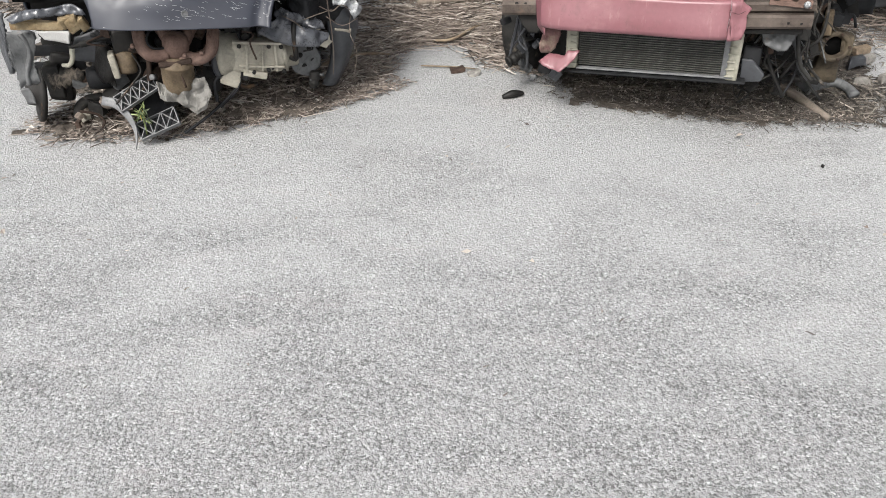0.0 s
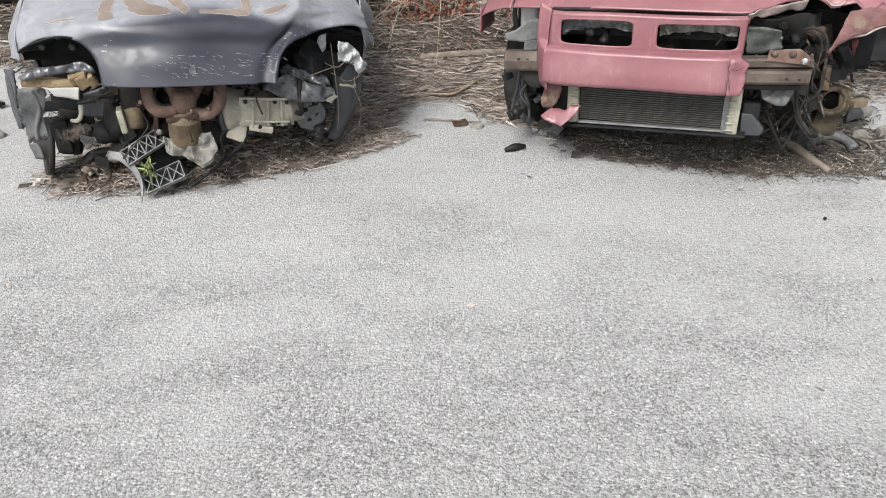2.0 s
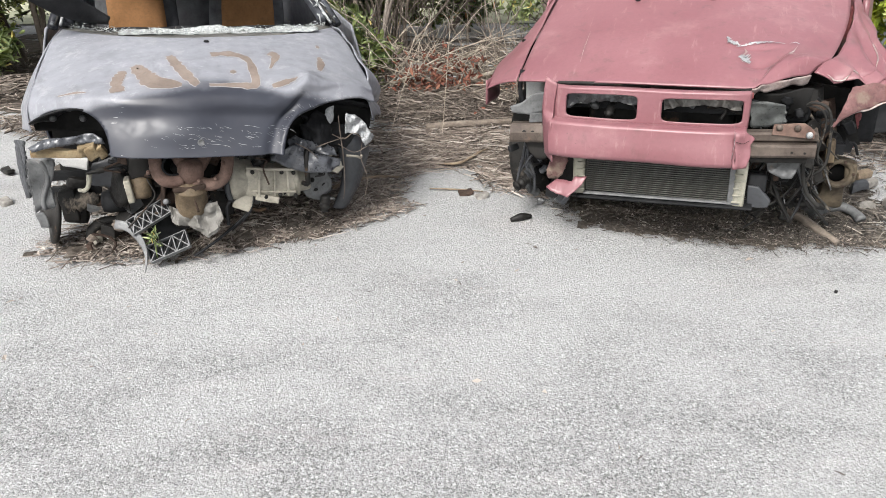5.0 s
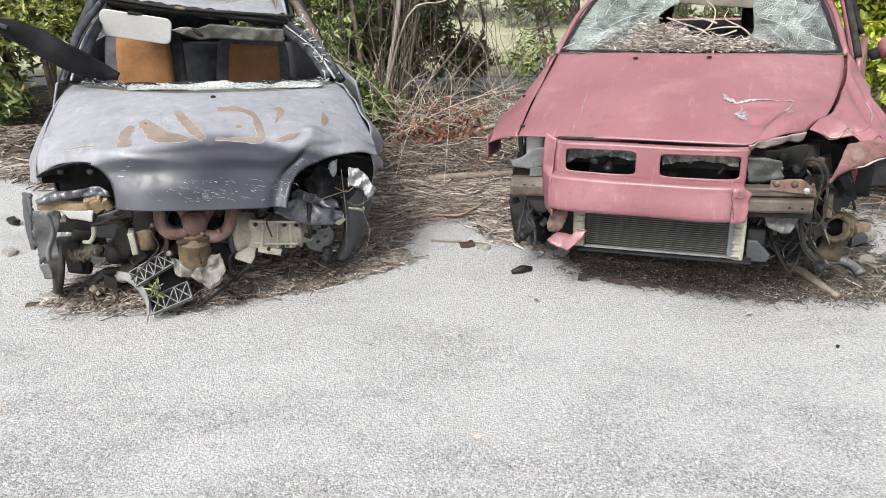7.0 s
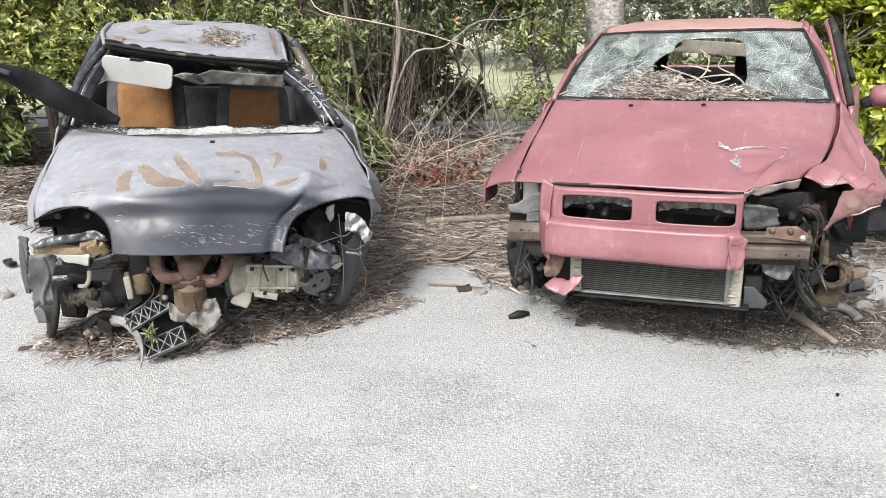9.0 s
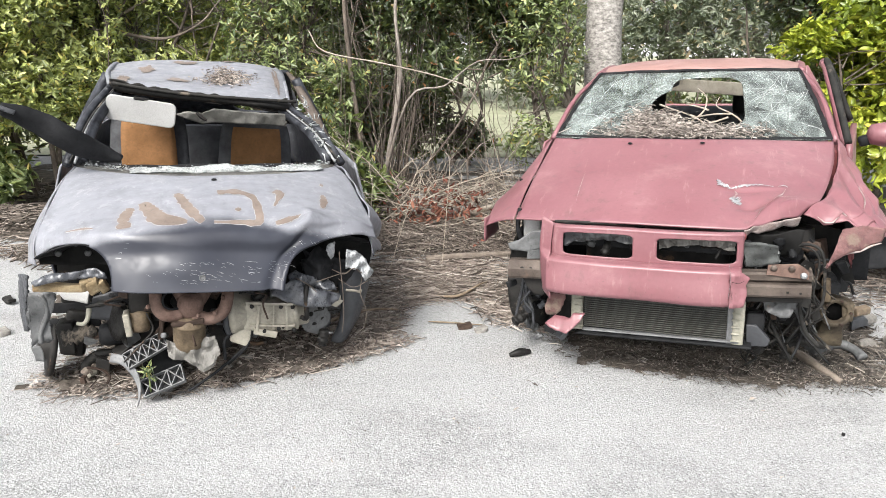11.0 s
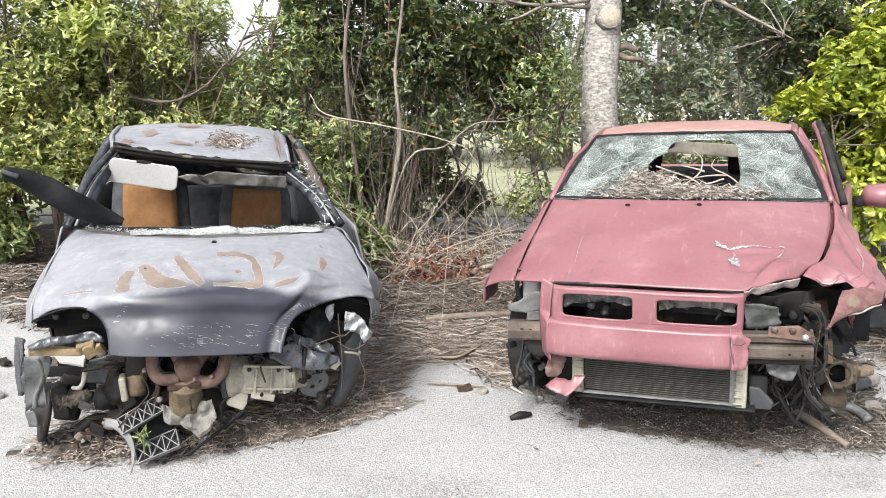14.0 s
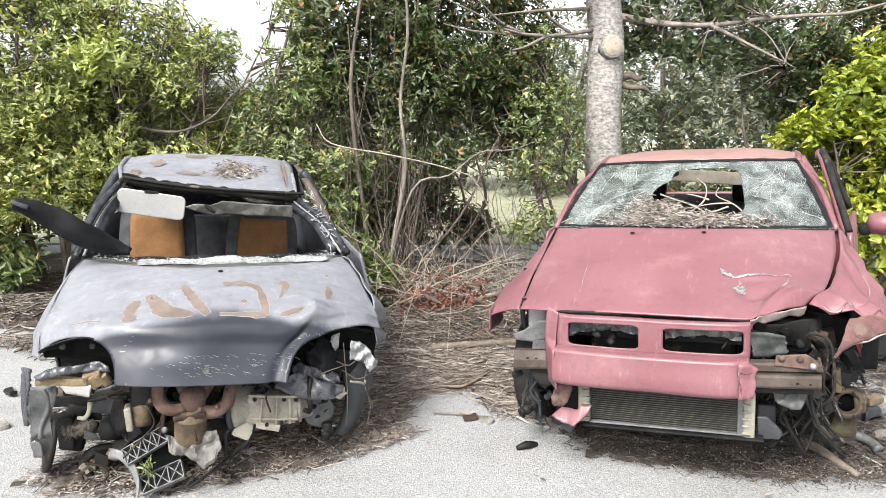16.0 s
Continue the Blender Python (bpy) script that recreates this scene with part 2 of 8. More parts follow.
def cracked_glass_mat():
    """Laminated glass: clear between a web of white cracks."""
    k = Mat("shattered_laminated_glass", 0.12)
    k.n.remove(k.b)
    warp = k.n.new("ShaderNodeVectorMath")
    warp.operation = "ADD"
    wob = k.n.new("ShaderNodeTexNoise")
    wob.inputs["Scale"].default_value = 6
    k.l.new(k.co, wob.inputs["Vector"])
    sc = k.n.new("ShaderNodeVectorMath")
    sc.operation = "SCALE"
    sc.inputs["Scale"].default_value = 0.07
    k.l.new(wob.outputs["Color"], sc.inputs[0])
    k.l.new(k.co, warp.inputs[0])
    k.l.new(sc.outputs[0], warp.inputs[1])
    co = warp.outputs[0]
    big = k.step(k.cells(8, "DISTANCE_TO_EDGE", co=co), 0.0, 0.014, 1.0, 0.0)
    small = k.op("MULTIPLY", k.step(k.cells(58, "DISTANCE_TO_EDGE", co=co), 0.0, 0.10, 1.0, 0.0), k.step(k.noise(4.5, 5, 0.6), 0.50, 0.66))
    # haze mixes dust with mottled sky reflection put into the colour
    haze = k.step(k.noise(4.2, 8, 0.68, warp=1.2), 0.36, 0.70, 0.02, 0.42)
    facet = k.n.new("ShaderNodeSeparateColor")
    k.l.new(k.cells(9, "F1", "Color", co), facet.inputs[0])
    shard = k.n.new("ShaderNodeSeparateColor")
    k.l.new(k.cells(26, "F1", "Color", co), shard.inputs[0])
    haze = k.op("ADD", k.op("MULTIPLY", haze, k.op("ADD", k.op("MULTIPLY", facet.outputs[0], 0.9), 0.35)), k.op("MULTIPLY", shard.outputs[0], k.step(k.noise(6, 3), 0.45, 0.6, 0.0, 0.16)))
    white = k.op("MINIMUM", k.op("ADD", k.op("MAXIMUM", k.op("MULTIPLY", big, 0.45), k.op("MULTIPLY", small, 0.4)), haze), 0.75)
    clear = k.n.new("ShaderNodeBsdfTransparent")
    clear.inputs["Color"].default_value = (0.86, 0.93, 0.9, 1)
    gloss = k.n.new("ShaderNodeBsdfGlossy")
    gloss.inputs["Roughness"].default_value = 0.06
    # diffuse layer carries both the dust and the painted reflection
    dust = k.n.new("ShaderNodeBsdfDiffuse")
    dust.inputs["Color"].default_value = (0.27, 0.295, 0.29, 1)
    fres = k.n.new("ShaderNodeFresnel")
    fres.inputs["IOR"].default_value = 1.5
    m1, m2 = k.n.new("ShaderNodeMixShader"), k.n.new("ShaderNodeMixShader")
    k.l.new(fres.outputs[0], m1.inputs[0])
    k.l.new(clear.outputs[0], m1.inputs[1])
    k.l.new(gloss.outputs[0], m1.inputs[2])
    k.l.new(white, m2.inputs[0])
    k.l.new(m1.outputs[0], m2.inputs[1])
    k.l.new(dust.outputs[0], m2.inputs[2])
    k.l.new(m2.outputs[0], k.n["Material Output"].inputs["Surface"])
    return k.m


def radiator_mat():
    k = Mat("radiator_fins", 0.5, 0.6)
    c = k.ramp(k.noise(9, 6), [(0.35, (0.012, 0.013, 0.012)), (0.7, (0.04, 0.042, 0.038))])
    k.set("Base Color", c)
    return k.bump(k.noise(260, 2, co=k.stretch((6, 1, 1))), 0.5, 0.002).m


M = {
    "ground": ground_mat(),
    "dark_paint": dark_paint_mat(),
    "red_paint": red_paint_mat(),
    "glass_web": cracked_glass_mat(),
    "fins": radiator_mat(),
    "pillar": worn("bare_dark_pillar_metal", (0.012, 0.013, 0.016), (0.06, 0.064, 0.075), 16, 0.45, 0.2, dirt=(0.16, 0.165, 0.175), dirt_at=0.6, spec=0.15),
    "slat": worn("dull_radiator_slat", (0.05, 0.05, 0.046), (0.11, 0.11, 0.10), 30, 0.5, 0.4),
    "filler": worn("tan_filler", (0.125, 0.097, 0.081), (0.185, 0.148, 0.126), 9, 0.5, wear=0.25),
    "filler_rim": worn("bright_paint_edge", (0.27, 0.275, 0.28), (0.38, 0.385, 0.39), 30, 0.5, wear=0.5),
    "black_plastic": worn("black_plastic", (0.006, 0.0065, 0.0075), (0.018, 0.0185, 0.02), 10, 0.72, dirt=(0.06, 0.055, 0.05), dirt_at=0.64, spec=0.15),
    "grey_plastic": worn("grey_plastic", (0.026, 0.028, 0.032), (0.050, 0.053, 0.059), 7, 0.5, dirt=(0.13, 0.12, 0.10), dirt_at=0.62),
    "dusty_steel": worn("dusty_grey_steel", (0.048, 0.05, 0.052), (0.115, 0.118, 0.12), 9, 0.55, 0.15, dirt=(0.15, 0.105, 0.07), dirt_at=0.62, wear=0.6, bump=0.2),
    "dark_steel": worn("dark_steel", (0.0085, 0.0085, 0.0085), (0.025, 0.0235, 0.022), 9, 0.55, 0.3, dirt=(0.12, 0.075, 0.045), dirt_at=0.58, spec=0.2),
    "rust": worn("rusty_iron", (0.022, 0.015, 0.012), (0.064, 0.043, 0.033), 16, 0.85, grain=140, bump=0.5, spec=0.2),
    "rust_pink": worn("red_brown_rust", (0.085, 0.052, 0.042), (0.165, 0.112, 0.092), 14, 0.8, grain=140, bump=0.22, spec=0.2),
    "rust_beam": worn("brown_oxidised_steel", (0.052, 0.041, 0.035), (0.118, 0.097, 0.083), 10, 0.5, 0.3, dirt=(0.14, 0.085, 0.06), dirt_at=0.6, spec=0.2),
    "ochre": worn("ochre_corroded_metal", (0.060, 0.044, 0.029), (0.150, 0.115, 0.076), 18, 0.6, 0.1, bump=0.22, spec=0.2),
    "hub_rust": worn("brown_rusted_casting", (0.030, 0.023, 0.016), (0.085, 0.068, 0.046), 14, 0.7, 0.1, bump=0.2, wear=0.6, spec=0.25),
    "header_tin": worn("dusty_bare_tin", (0.075, 0.073, 0.066), (0.15, 0.147, 0.135), 10, 0.5, 0.1, wear=0.5),
    # almost no albedo: the shade inside the hub's bore, painted
    "void": worn("bore_shade_black", (0.003, 0.003, 0.003), (0.006, 0.006, 0.006), 10, 1.0, wear=0.1, spec=0.0),
    "foam": worn("yellowed_foam", (0.13, 0.092, 0.05), (0.25, 0.20, 0.125), 22, 0.9, bump=0.5, dirt=(0.16, 0.09, 0.04), dirt_at=0.58, spec=0.2),
    "cast": worn("dusty_cast_aluminium", (0.22, 0.205, 0.168), (0.32, 0.30, 0.25), 7, 0.5, 0.1, dirt=(0.11, 0.095, 0.072), dirt_at=0.58, wear=0.4, bump=0.12),
    "foil": worn("dusty_aluminium_foil", (0.07, 0.067, 0.061), (0.16, 0.155, 0.143), 12, 0.6, 0.1, wear=0.3, bump=0.1),
    "cloudy": worn("clouded_lamp_plastic", (0.04, 0.043, 0.043), (0.11, 0.117, 0.115), 12, 0.35, wear=0.5),
    "red_roof": red_paint_mat("chalky_faded_red_paint", (0.215, 0.115, 0.105), (0.29, 0.175, 0.155)),
    "crushed": worn("scuffed_blue_grey_paint", (0.028, 0.030, 0.036), (0.075, 0.08, 0.09), 12, 0.32, 0.1, dirt=(0.17, 0.16, 0.15), dirt_at=0.60, wear=0.6, spec=0.6),
    "cream": worn("cream_plastic", (0.205, 0.198, 0.155), (0.29, 0.282, 0.235), 10, 0.5, dirt=(0.3, 0.27, 0.2), dirt_at=0.64, wear=0.35),
    "white": worn("white_plastic", (0.31, 0.31, 0.305), (0.36, 0.36, 0.355), 5, 0.45, dirt=(0.3, 0.29, 0.26), dirt_at=0.66, wear=0.08, grain=200),
    "rib": worn("pale_rib_edges", (0.085, 0.088, 0.092), (0.165, 0.168, 0.172), 20, 0.5, wear=0.4),
    "crumbs": worn("broken_glass_crumbs", (0.3069, 0.3348, 0.3348), (0.4464, 0.4631, 0.4576), 60, 0.25, bump=0.6, wear=0.3),
    "cloth_tan": worn("orange_brown_seat_cloth", (0.1364, 0.0651, 0.0217), (0.1922, 0.0961, 0.0372), 12, 0.95, grain=300, wear=0.25),
    "cloth_grey": worn("dark_grey_seat_cloth", (0.028, 0.0295, 0.033), (0.07, 0.072, 0.078), 10, 0.95, grain=300, wear=0.3),
    "rubber": worn("old_rubber", (0.011, 0.011, 0.011), (0.030, 0.029, 0.027), 14, 0.75, dirt=(0.13, 0.11, 0.09), dirt_at=0.56, spec=0.15),
    "liner": worn("roof_lining", (0.16, 0.14, 0.115), (0.25, 0.225, 0.19), 5, 0.95, grain=200),
    # near-black: deep shade of cabins and engine bays put into the colour
    "dark_in": worn("black_shaded_interior", (0.006, 0.006, 0.006), (0.018, 0.0175, 0.017), 8, 0.85, spec=0.15),
    "under_red": worn("dull_red_underpaint", (0.112, 0.021, 0.0245), (0.182, 0.049, 0.049), 9, 0.7, dirt=(0.08, 0.06, 0.05), dirt_at=0.56),
    "bare_fold": worn("bare_dented_metal", (0.252, 0.18, 0.168), (0.396, 0.348, 0.33), 22, 0.5, 0.3, bump=0.4),
    "peel": worn("flaked_silver_paint", (0.19, 0.20, 0.21), (0.40, 0.41, 0.415), 30, 0.35, 0.3, bump=0.5, wear=0.6),
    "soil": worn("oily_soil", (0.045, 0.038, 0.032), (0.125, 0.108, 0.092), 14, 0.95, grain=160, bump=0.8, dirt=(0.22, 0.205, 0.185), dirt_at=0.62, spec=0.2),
    "wood": worn("weathered_wood", (0.119, 0.0875, 0.0595), (0.224, 0.175, 0.1225), 12, 0.85, bump=0.5),
    "wood_pale": worn("bleached_branch_wood", (0.2448, 0.2088, 0.1656), (0.3744, 0.3312, 0.2772), 18, 0.85, bump=0.5),
    "wood_grey": worn("grey_brown_branch", (0.104, 0.084, 0.068), (0.2, 0.168, 0.14), 14, 0.9, bump=0.5),
    "stone": worn("pale_stone", (0.13, 0.122, 0.11), (0.26, 0.248, 0.228), 12, 0.9, bump=0.5),
    "bark": bark_mat("brown_bark", (0.055, 0.042, 0.033), (0.16, 0.13, 0.105)),
    "bark_grey": bark_mat("grey_stem_bark", (0.12, 0.10, 0.085), (0.27, 0.24, 0.21)),
    "poplar": bark_mat("white_flecked_bark", (0.12, 0.112, 0.103), (0.40, 0.38, 0.355), 7.0, True),
    "leaf_mid": leaf_mat("mid_green_leaves", (0.045, 0.07, 0.028), (0.27, 0.315, 0.135), (0.42, 0.33, 0.12)),
    "leaf_fresh": leaf_mat("yellow_green_leaves", (0.085, 0.11, 0.038), (0.45, 0.485, 0.175), (0.5, 0.42, 0.14)),
    "leaf_pale": leaf_mat("pale_young_leaves", (0.30, 0.34, 0.10), (0.50, 0.53, 0.22), (0.5, 0.5, 0.2)),
    "leaf_deep": leaf_mat("bluish_green_leaves", (0.05, 0.085, 0.042), (0.29, 0.35, 0.175), (0.3, 0.24, 0.1)),
    "leaf_dark": leaf_mat("dark_green_leaves", (0.026, 0.040, 0.018), (0.135, 0.165, 0.062), (0.28, 0.13, 0.06)),
    "leaf_lime": leaf_mat("lime_green_leaves", (0.13, 0.17, 0.02), (0.43, 0.46, 0.065), (0.5, 0.45, 0.08)),
    "leaf_grey": leaf_mat("grey_green_leaves", (0.045, 0.06, 0.038), (0.16, 0.195, 0.115), (0.28, 0.23, 0.14)),
    # grey-green, lightened further by distance haze put into the leaf colour
    "leaf_far": leaf_mat("haze_paled_grey_green_leaves", (0.10, 0.118, 0.085), (0.22, 0.24, 0.175), (0.36, 0.3, 0.2)),
    "leaf_dead": litter_mat("rust_red_dead_leaves", [(0.0, (0.08, 0.026, 0.017)), (0.6, (0.175, 0.06, 0.037)), (1.0, (0.28, 0.145, 0.09))]),
    "litter": litter_mat("dry_brown_litter", [(0.0, (0.048, 0.038, 0.032)), (0.35, (0.145, 0.117, 0.099)), (0.7, (0.235, 0.20, 0.172)), (0.9, (0.32, 0.285, 0.25)), (1.0, (0.46, 0.42, 0.38))]),
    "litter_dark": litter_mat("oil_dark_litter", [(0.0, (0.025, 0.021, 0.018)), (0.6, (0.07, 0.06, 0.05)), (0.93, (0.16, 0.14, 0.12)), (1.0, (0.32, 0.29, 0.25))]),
    # grime plus painted shade, darkened for the underside of the folded flap
    "dirty_shaded_red": worn("grimy_shaded_red_paint", (0.075, 0.035, 0.034), (0.15, 0.075, 0.073), 14, 0.8, bump=0.5, dirt=(0.13, 0.095, 0.075), dirt_at=0.52),
    "nest": litter_mat("grey_nest_twigs", [(0.0, (0.08, 0.067, 0.058)), (0.5, (0.19, 0.163, 0.145)), (1.0, (0.42, 0.38, 0.34))]),
    "litter_pale": litter_mat("pale_dry_litter", [(0.0, (0.035, 0.028, 0.023)), (0.4, (0.10, 0.08, 0.066)), (0.8, (0.18, 0.15, 0.127)), (1.0, (0.33, 0.295, 0.255))]),
    "lawn": worn("dry_lawn", (0.19, 0.20, 0.125), (0.30, 0.305, 0.215), 3.0, 0.95, grain=30, bump=0.6),
}


# ---- mesh tools ----
def knots(table, x):
    """A smooth curve through the table's (x, value) rows."""
    xs = np.array([r[0] for r in table], float)
    ys = np.array([r[1:] for r in table], float)
    x = np.clip(np.asarray(x, float), xs[0], xs[-1])
    m = np.zeros_like(ys)
    d = np.diff(ys, axis=0) / np.diff(xs)[:, None]
    m[0], m[-1] = d[0], d[-1]
    m[1:-1] = (d[:-1] + d[1:]) / 2
    i = np.clip(np.searchsorted(xs, x, side="right") - 1, 0, len(xs) - 2)
    h = (xs[i + 1] - xs[i])[..., None]
    q = ((x - xs[i])[..., None]) / h
    out = (2 * q**3 - 3 * q**2 + 1) * ys[i] + (q**3 - 2 * q**2 + q) * h * m[i] + (-2 * q**3 + 3 * q**2) * ys[i + 1] + (q**3 - q**2) * h * m[i + 1]
    return out[..., 0] if out.shape[-1] == 1 else out


def part(name, shape, material, parent=None, label="", smooth=True, thick=0.0, place=None, bevel=0.0):
    """Links a bmesh or (vertices, faces) as one mesh object, under a thing or a part."""
    me = bpy.data.meshes.new(name)
    if isinstance(shape, tuple):
        me.from_pydata([tuple(v) for v in shape[0]], [], [tuple(f) for f in shape[1]])
    else:
        shape.to_mesh(me)
        shape.free()
    me.materials.append(M[material] if isinstance(material, str) else material)
    me.polygons.foreach_set("use_smooth", [smooth] * len(me.polygons))
    ob = new(name, me)
    if parent:
        ob.parent = parent
    if place:
        ob.matrix_basis = place
    if thick:
        mod = ob.modifiers.new("thickness", "SOLIDIFY")
        mod.thickness, mod.offset = thick, -1.0
    if bevel:
        mod = ob.modifiers.new("edge", "BEVEL")
        mod.width, mod.segments, mod.limit_method = bevel, 2, "ANGLE"
    if label:
        tagged(ob, label)
    return ob


def thing(name, place, label, category, group="", kind=""):
    ob = new(name)
    ob.empty_display_size = 0.1
    ob.matrix_basis = place
    return tagged(ob, label, category, group, kind)


def skin(f, ns, nt, holes=(), crumple=0.0, grain=4.0, seed=0.0, s_range=(-1, 1), flip=False):
    """A panel from f(s, t) -> (x, y, z) arrays; holes: (s0, t0, rs, rt, power) cut out with clean edges."""
    s, t = np.meshgrid(np.linspace(*s_range, ns), np.linspace(0, 1, nt), indexing="ij")
    s, t = s.ravel().copy(), t.ravel().copy()
    cs, ct = (s_range[1] - s_range[0]) / (ns - 1), 1 / (nt - 1)
    for s0, t0, rs, rt, pw in holes:
        a, b = (s - s0) / rs, (t - t0) / rt
        r = (np.abs(a) ** pw + np.abs(b) ** pw) ** (1 / pw) + 1e-9
        near = (np.abs(r - 1) < 0.68 * max(cs / rs, ct / rt)) & (t > 1e-6) & (t < 1 - 1e-6)
        s[near], t[near] = s0 + (s - s0)[near] / r[near], t0 + (t - t0)[near] / r[near]
    P = np.stack(f(s, t), 1)
    if crumple:
        P += np.array([noise.noise_vector(Vector(p) * grain + Vector((seed, seed * 2, 0))) for p in P]) * crumple
    faces = []
    for i in range(ns - 1):
        for j in range(nt - 1):
            q = [i * nt + j, (i + 1) * nt + j, (i + 1) * nt + j + 1, i * nt + j + 1]
            ms, mt = s[q].mean(), t[q].mean()
            if any(abs((ms - s0) / rs) ** pw + abs((mt - t0) / rt) ** pw < 1 for s0, t0, rs, rt, pw in holes):
                continue
            faces.append(q)
    used = sorted({v for q in faces for v in q})
    at = {v: k for k, v in enumerate(used)}
    return [P[v] for v in used], [[at[v] for v in (q[::-1] if flip else q)] for q in faces]


def smooth_line(points, n):
    rows = [(i, *p) for i, p in enumerate(points)]
    return knots(rows, np.linspace(0, len(points) - 1, n))


def tube(points, radii, sides=8, n=0, flat=1.0, caps=True):
    """A round bar along a smooth line; radii: one, or one for each point."""
    n = n or 4 * (len(points) - 1) + 1
    line = smooth_line(points, n) if len(points) > 2 else np.linspace(points[0], points[1], n)
    if np.isscalar(radii):
        radii = [radii] * len(points)
    rad = np.interp(np.linspace(0, 1, n), np.linspace(0, 1, len(radii)), radii)
    verts, faces = [], []
    side = None
    for i in range(n):
        d = Vector(line[min(i + 1, n - 1)] - line[max(i - 1, 0)]).normalized()
        if side is None:
            side = d.orthogonal().normalized()
        side = (side - d * side.dot(d)).normalized()
        up = d.cross(side)
        for k in range(sides):
            a = 2 * math.pi * k / sides
            verts.append(Vector(line[i]) + side * math.cos(a) * rad[i] + up * math.sin(a) * rad[i] * flat)
    for i in range(n - 1):
        for k in range(sides):
            k2 = (k + 1) % sides
            faces.append((i * sides + k, i * sides + k2, (i + 1) * sides + k2, (i + 1) * sides + k))
    if caps:
        faces += [tuple(range(sides))[::-1], tuple((n - 1) * sides + k for k in range(sides))]
    return verts, faces


def merge(*shapes):
    verts, faces = [], []
    for v, f in shapes:
        o = len(verts)
        verts += list(v)
        faces += [tuple(i + o for i in q) for q in f]
    return verts, faces


def moved(shape, m):
    return [m @ Vector(v) for v in shape[0]], shape[1]


def lathe(profile, n=24, wobble=0.0):
    """Turned about z from (radius, height) rows."""
    verts, faces = [], []
    for r, h in profile:
        for k in range(n):
            a = 2 * math.pi * k / n
            w = 1 + wobble * noise.noise(Vector((math.cos(a) * 2, math.sin(a) * 2, h * 9)))
            verts.append(Vector((r * w * math.cos(a), r * w * math.sin(a), h)))
    for i in range(len(profile) - 1):
        for k in range(n):
            k2 = (k + 1) % n
            faces.append((i * n + k, i * n + k2, (i + 1) * n + k2, (i + 1) * n + k))
    faces += [tuple(range(n))[::-1], tuple((len(profile) - 1) * n + k for k in range(n))]
    return verts, faces


def block(size, bevel=0.01, dent=0.0, cuts=0, seed=0):
    """A bevelled box on its centre, dented where asked."""
    bm = bmesh.new()
    bmesh.ops.create_cube(bm, size=1)
    bmesh.ops.scale(bm, vec=size, verts=bm.verts)
    if bevel:
        bmesh.ops.bevel(bm, geom=bm.edges[:], offset=bevel, segments=2, affect="EDGES", profile=0.6)
    if cuts:
        bmesh.ops.subdivide_edges(bm, edges=bm.edges[:], cuts=cuts, use_grid_fill=True)
    if dent:
        for v in bm.verts:
            v.co += Vector(noise.noise_vector(v.co * 7 + Vector((seed, 0, seed)))) * dent
    return shape_of(bm)


def shape_of(bm):
    bm.verts.index_update()
    out = [v.co.copy() for v in bm.verts], [tuple(v.index for v in f.verts) for f in bm.faces]
    bm.free()
    return out


def plate(outline, thick, bevel=0.0):
    """A flat sheet cut to an outline in x and z, thick along y."""
    n = len(outline)
    verts = [Vector((x, 0, z)) for x, z in outline] + [Vector((x, thick, z)) for x, z in outline]
    faces = [tuple(range(n)), tuple(range(2 * n - 1, n - 1, -1))] + [(i, i + n, (i + 1) % n + n, (i + 1) % n) for i in range(n)]
    return verts, faces


def torn(outline, y, dent=0.008, lean=(0.0, 0.0), rag=0.003, grain=14.0, seed=0.0, cuts=3):
    """A crumpled sheet cut to a ragged outline in x and z, lying about the depth y."""
    ring, n = [], len(outline)
    for i in range(n):
        (x0, z0), (x1, z1) = outline[i], outline[(i + 1) % n]
        k = max(2, int(math.hypot(x1 - x0, z1 - z0) / 0.012))
        for q in range(k):
            f = q / k
            a, b = x0 + (x1 - x0) * f, z0 + (z1 - z0) * f
            ring.append((a + rag * noise.noise(Vector((a * 70, b * 70, seed))), b + rag * noise.noise(Vector((a * 70, b * 70, seed + 9)))))
    cx, cz = sum(p[0] for p in ring) / len(ring), sum(p[1] for p in ring) / len(ring)
    bm = bmesh.new()
    bm.faces.new([bm.verts.new((a, 0, b)) for a, b in ring])
    bmesh.ops.triangulate(bm, faces=bm.faces[:])
    for _ in range(cuts):
        long = [e for e in bm.edges if e.calc_length() > 0.014]
        if long:
            bmesh.ops.subdivide_edges(bm, edges=long, cuts=1)
            bmesh.ops.triangulate(bm, faces=[f for f in bm.faces if len(f.verts) > 3])
    for v in bm.verts:
        q = Vector((v.co.x * grain, seed, v.co.z * grain))
        fold = abs(noise.noise(q * 0.7)) * 1.6 + 0.6 * noise.noise(q * 2.1)
        v.co.y = y + lean[0] * (v.co.x - cx) + lean[1] * (v.co.z - cz) + dent * fold
    return shape_of(bm)


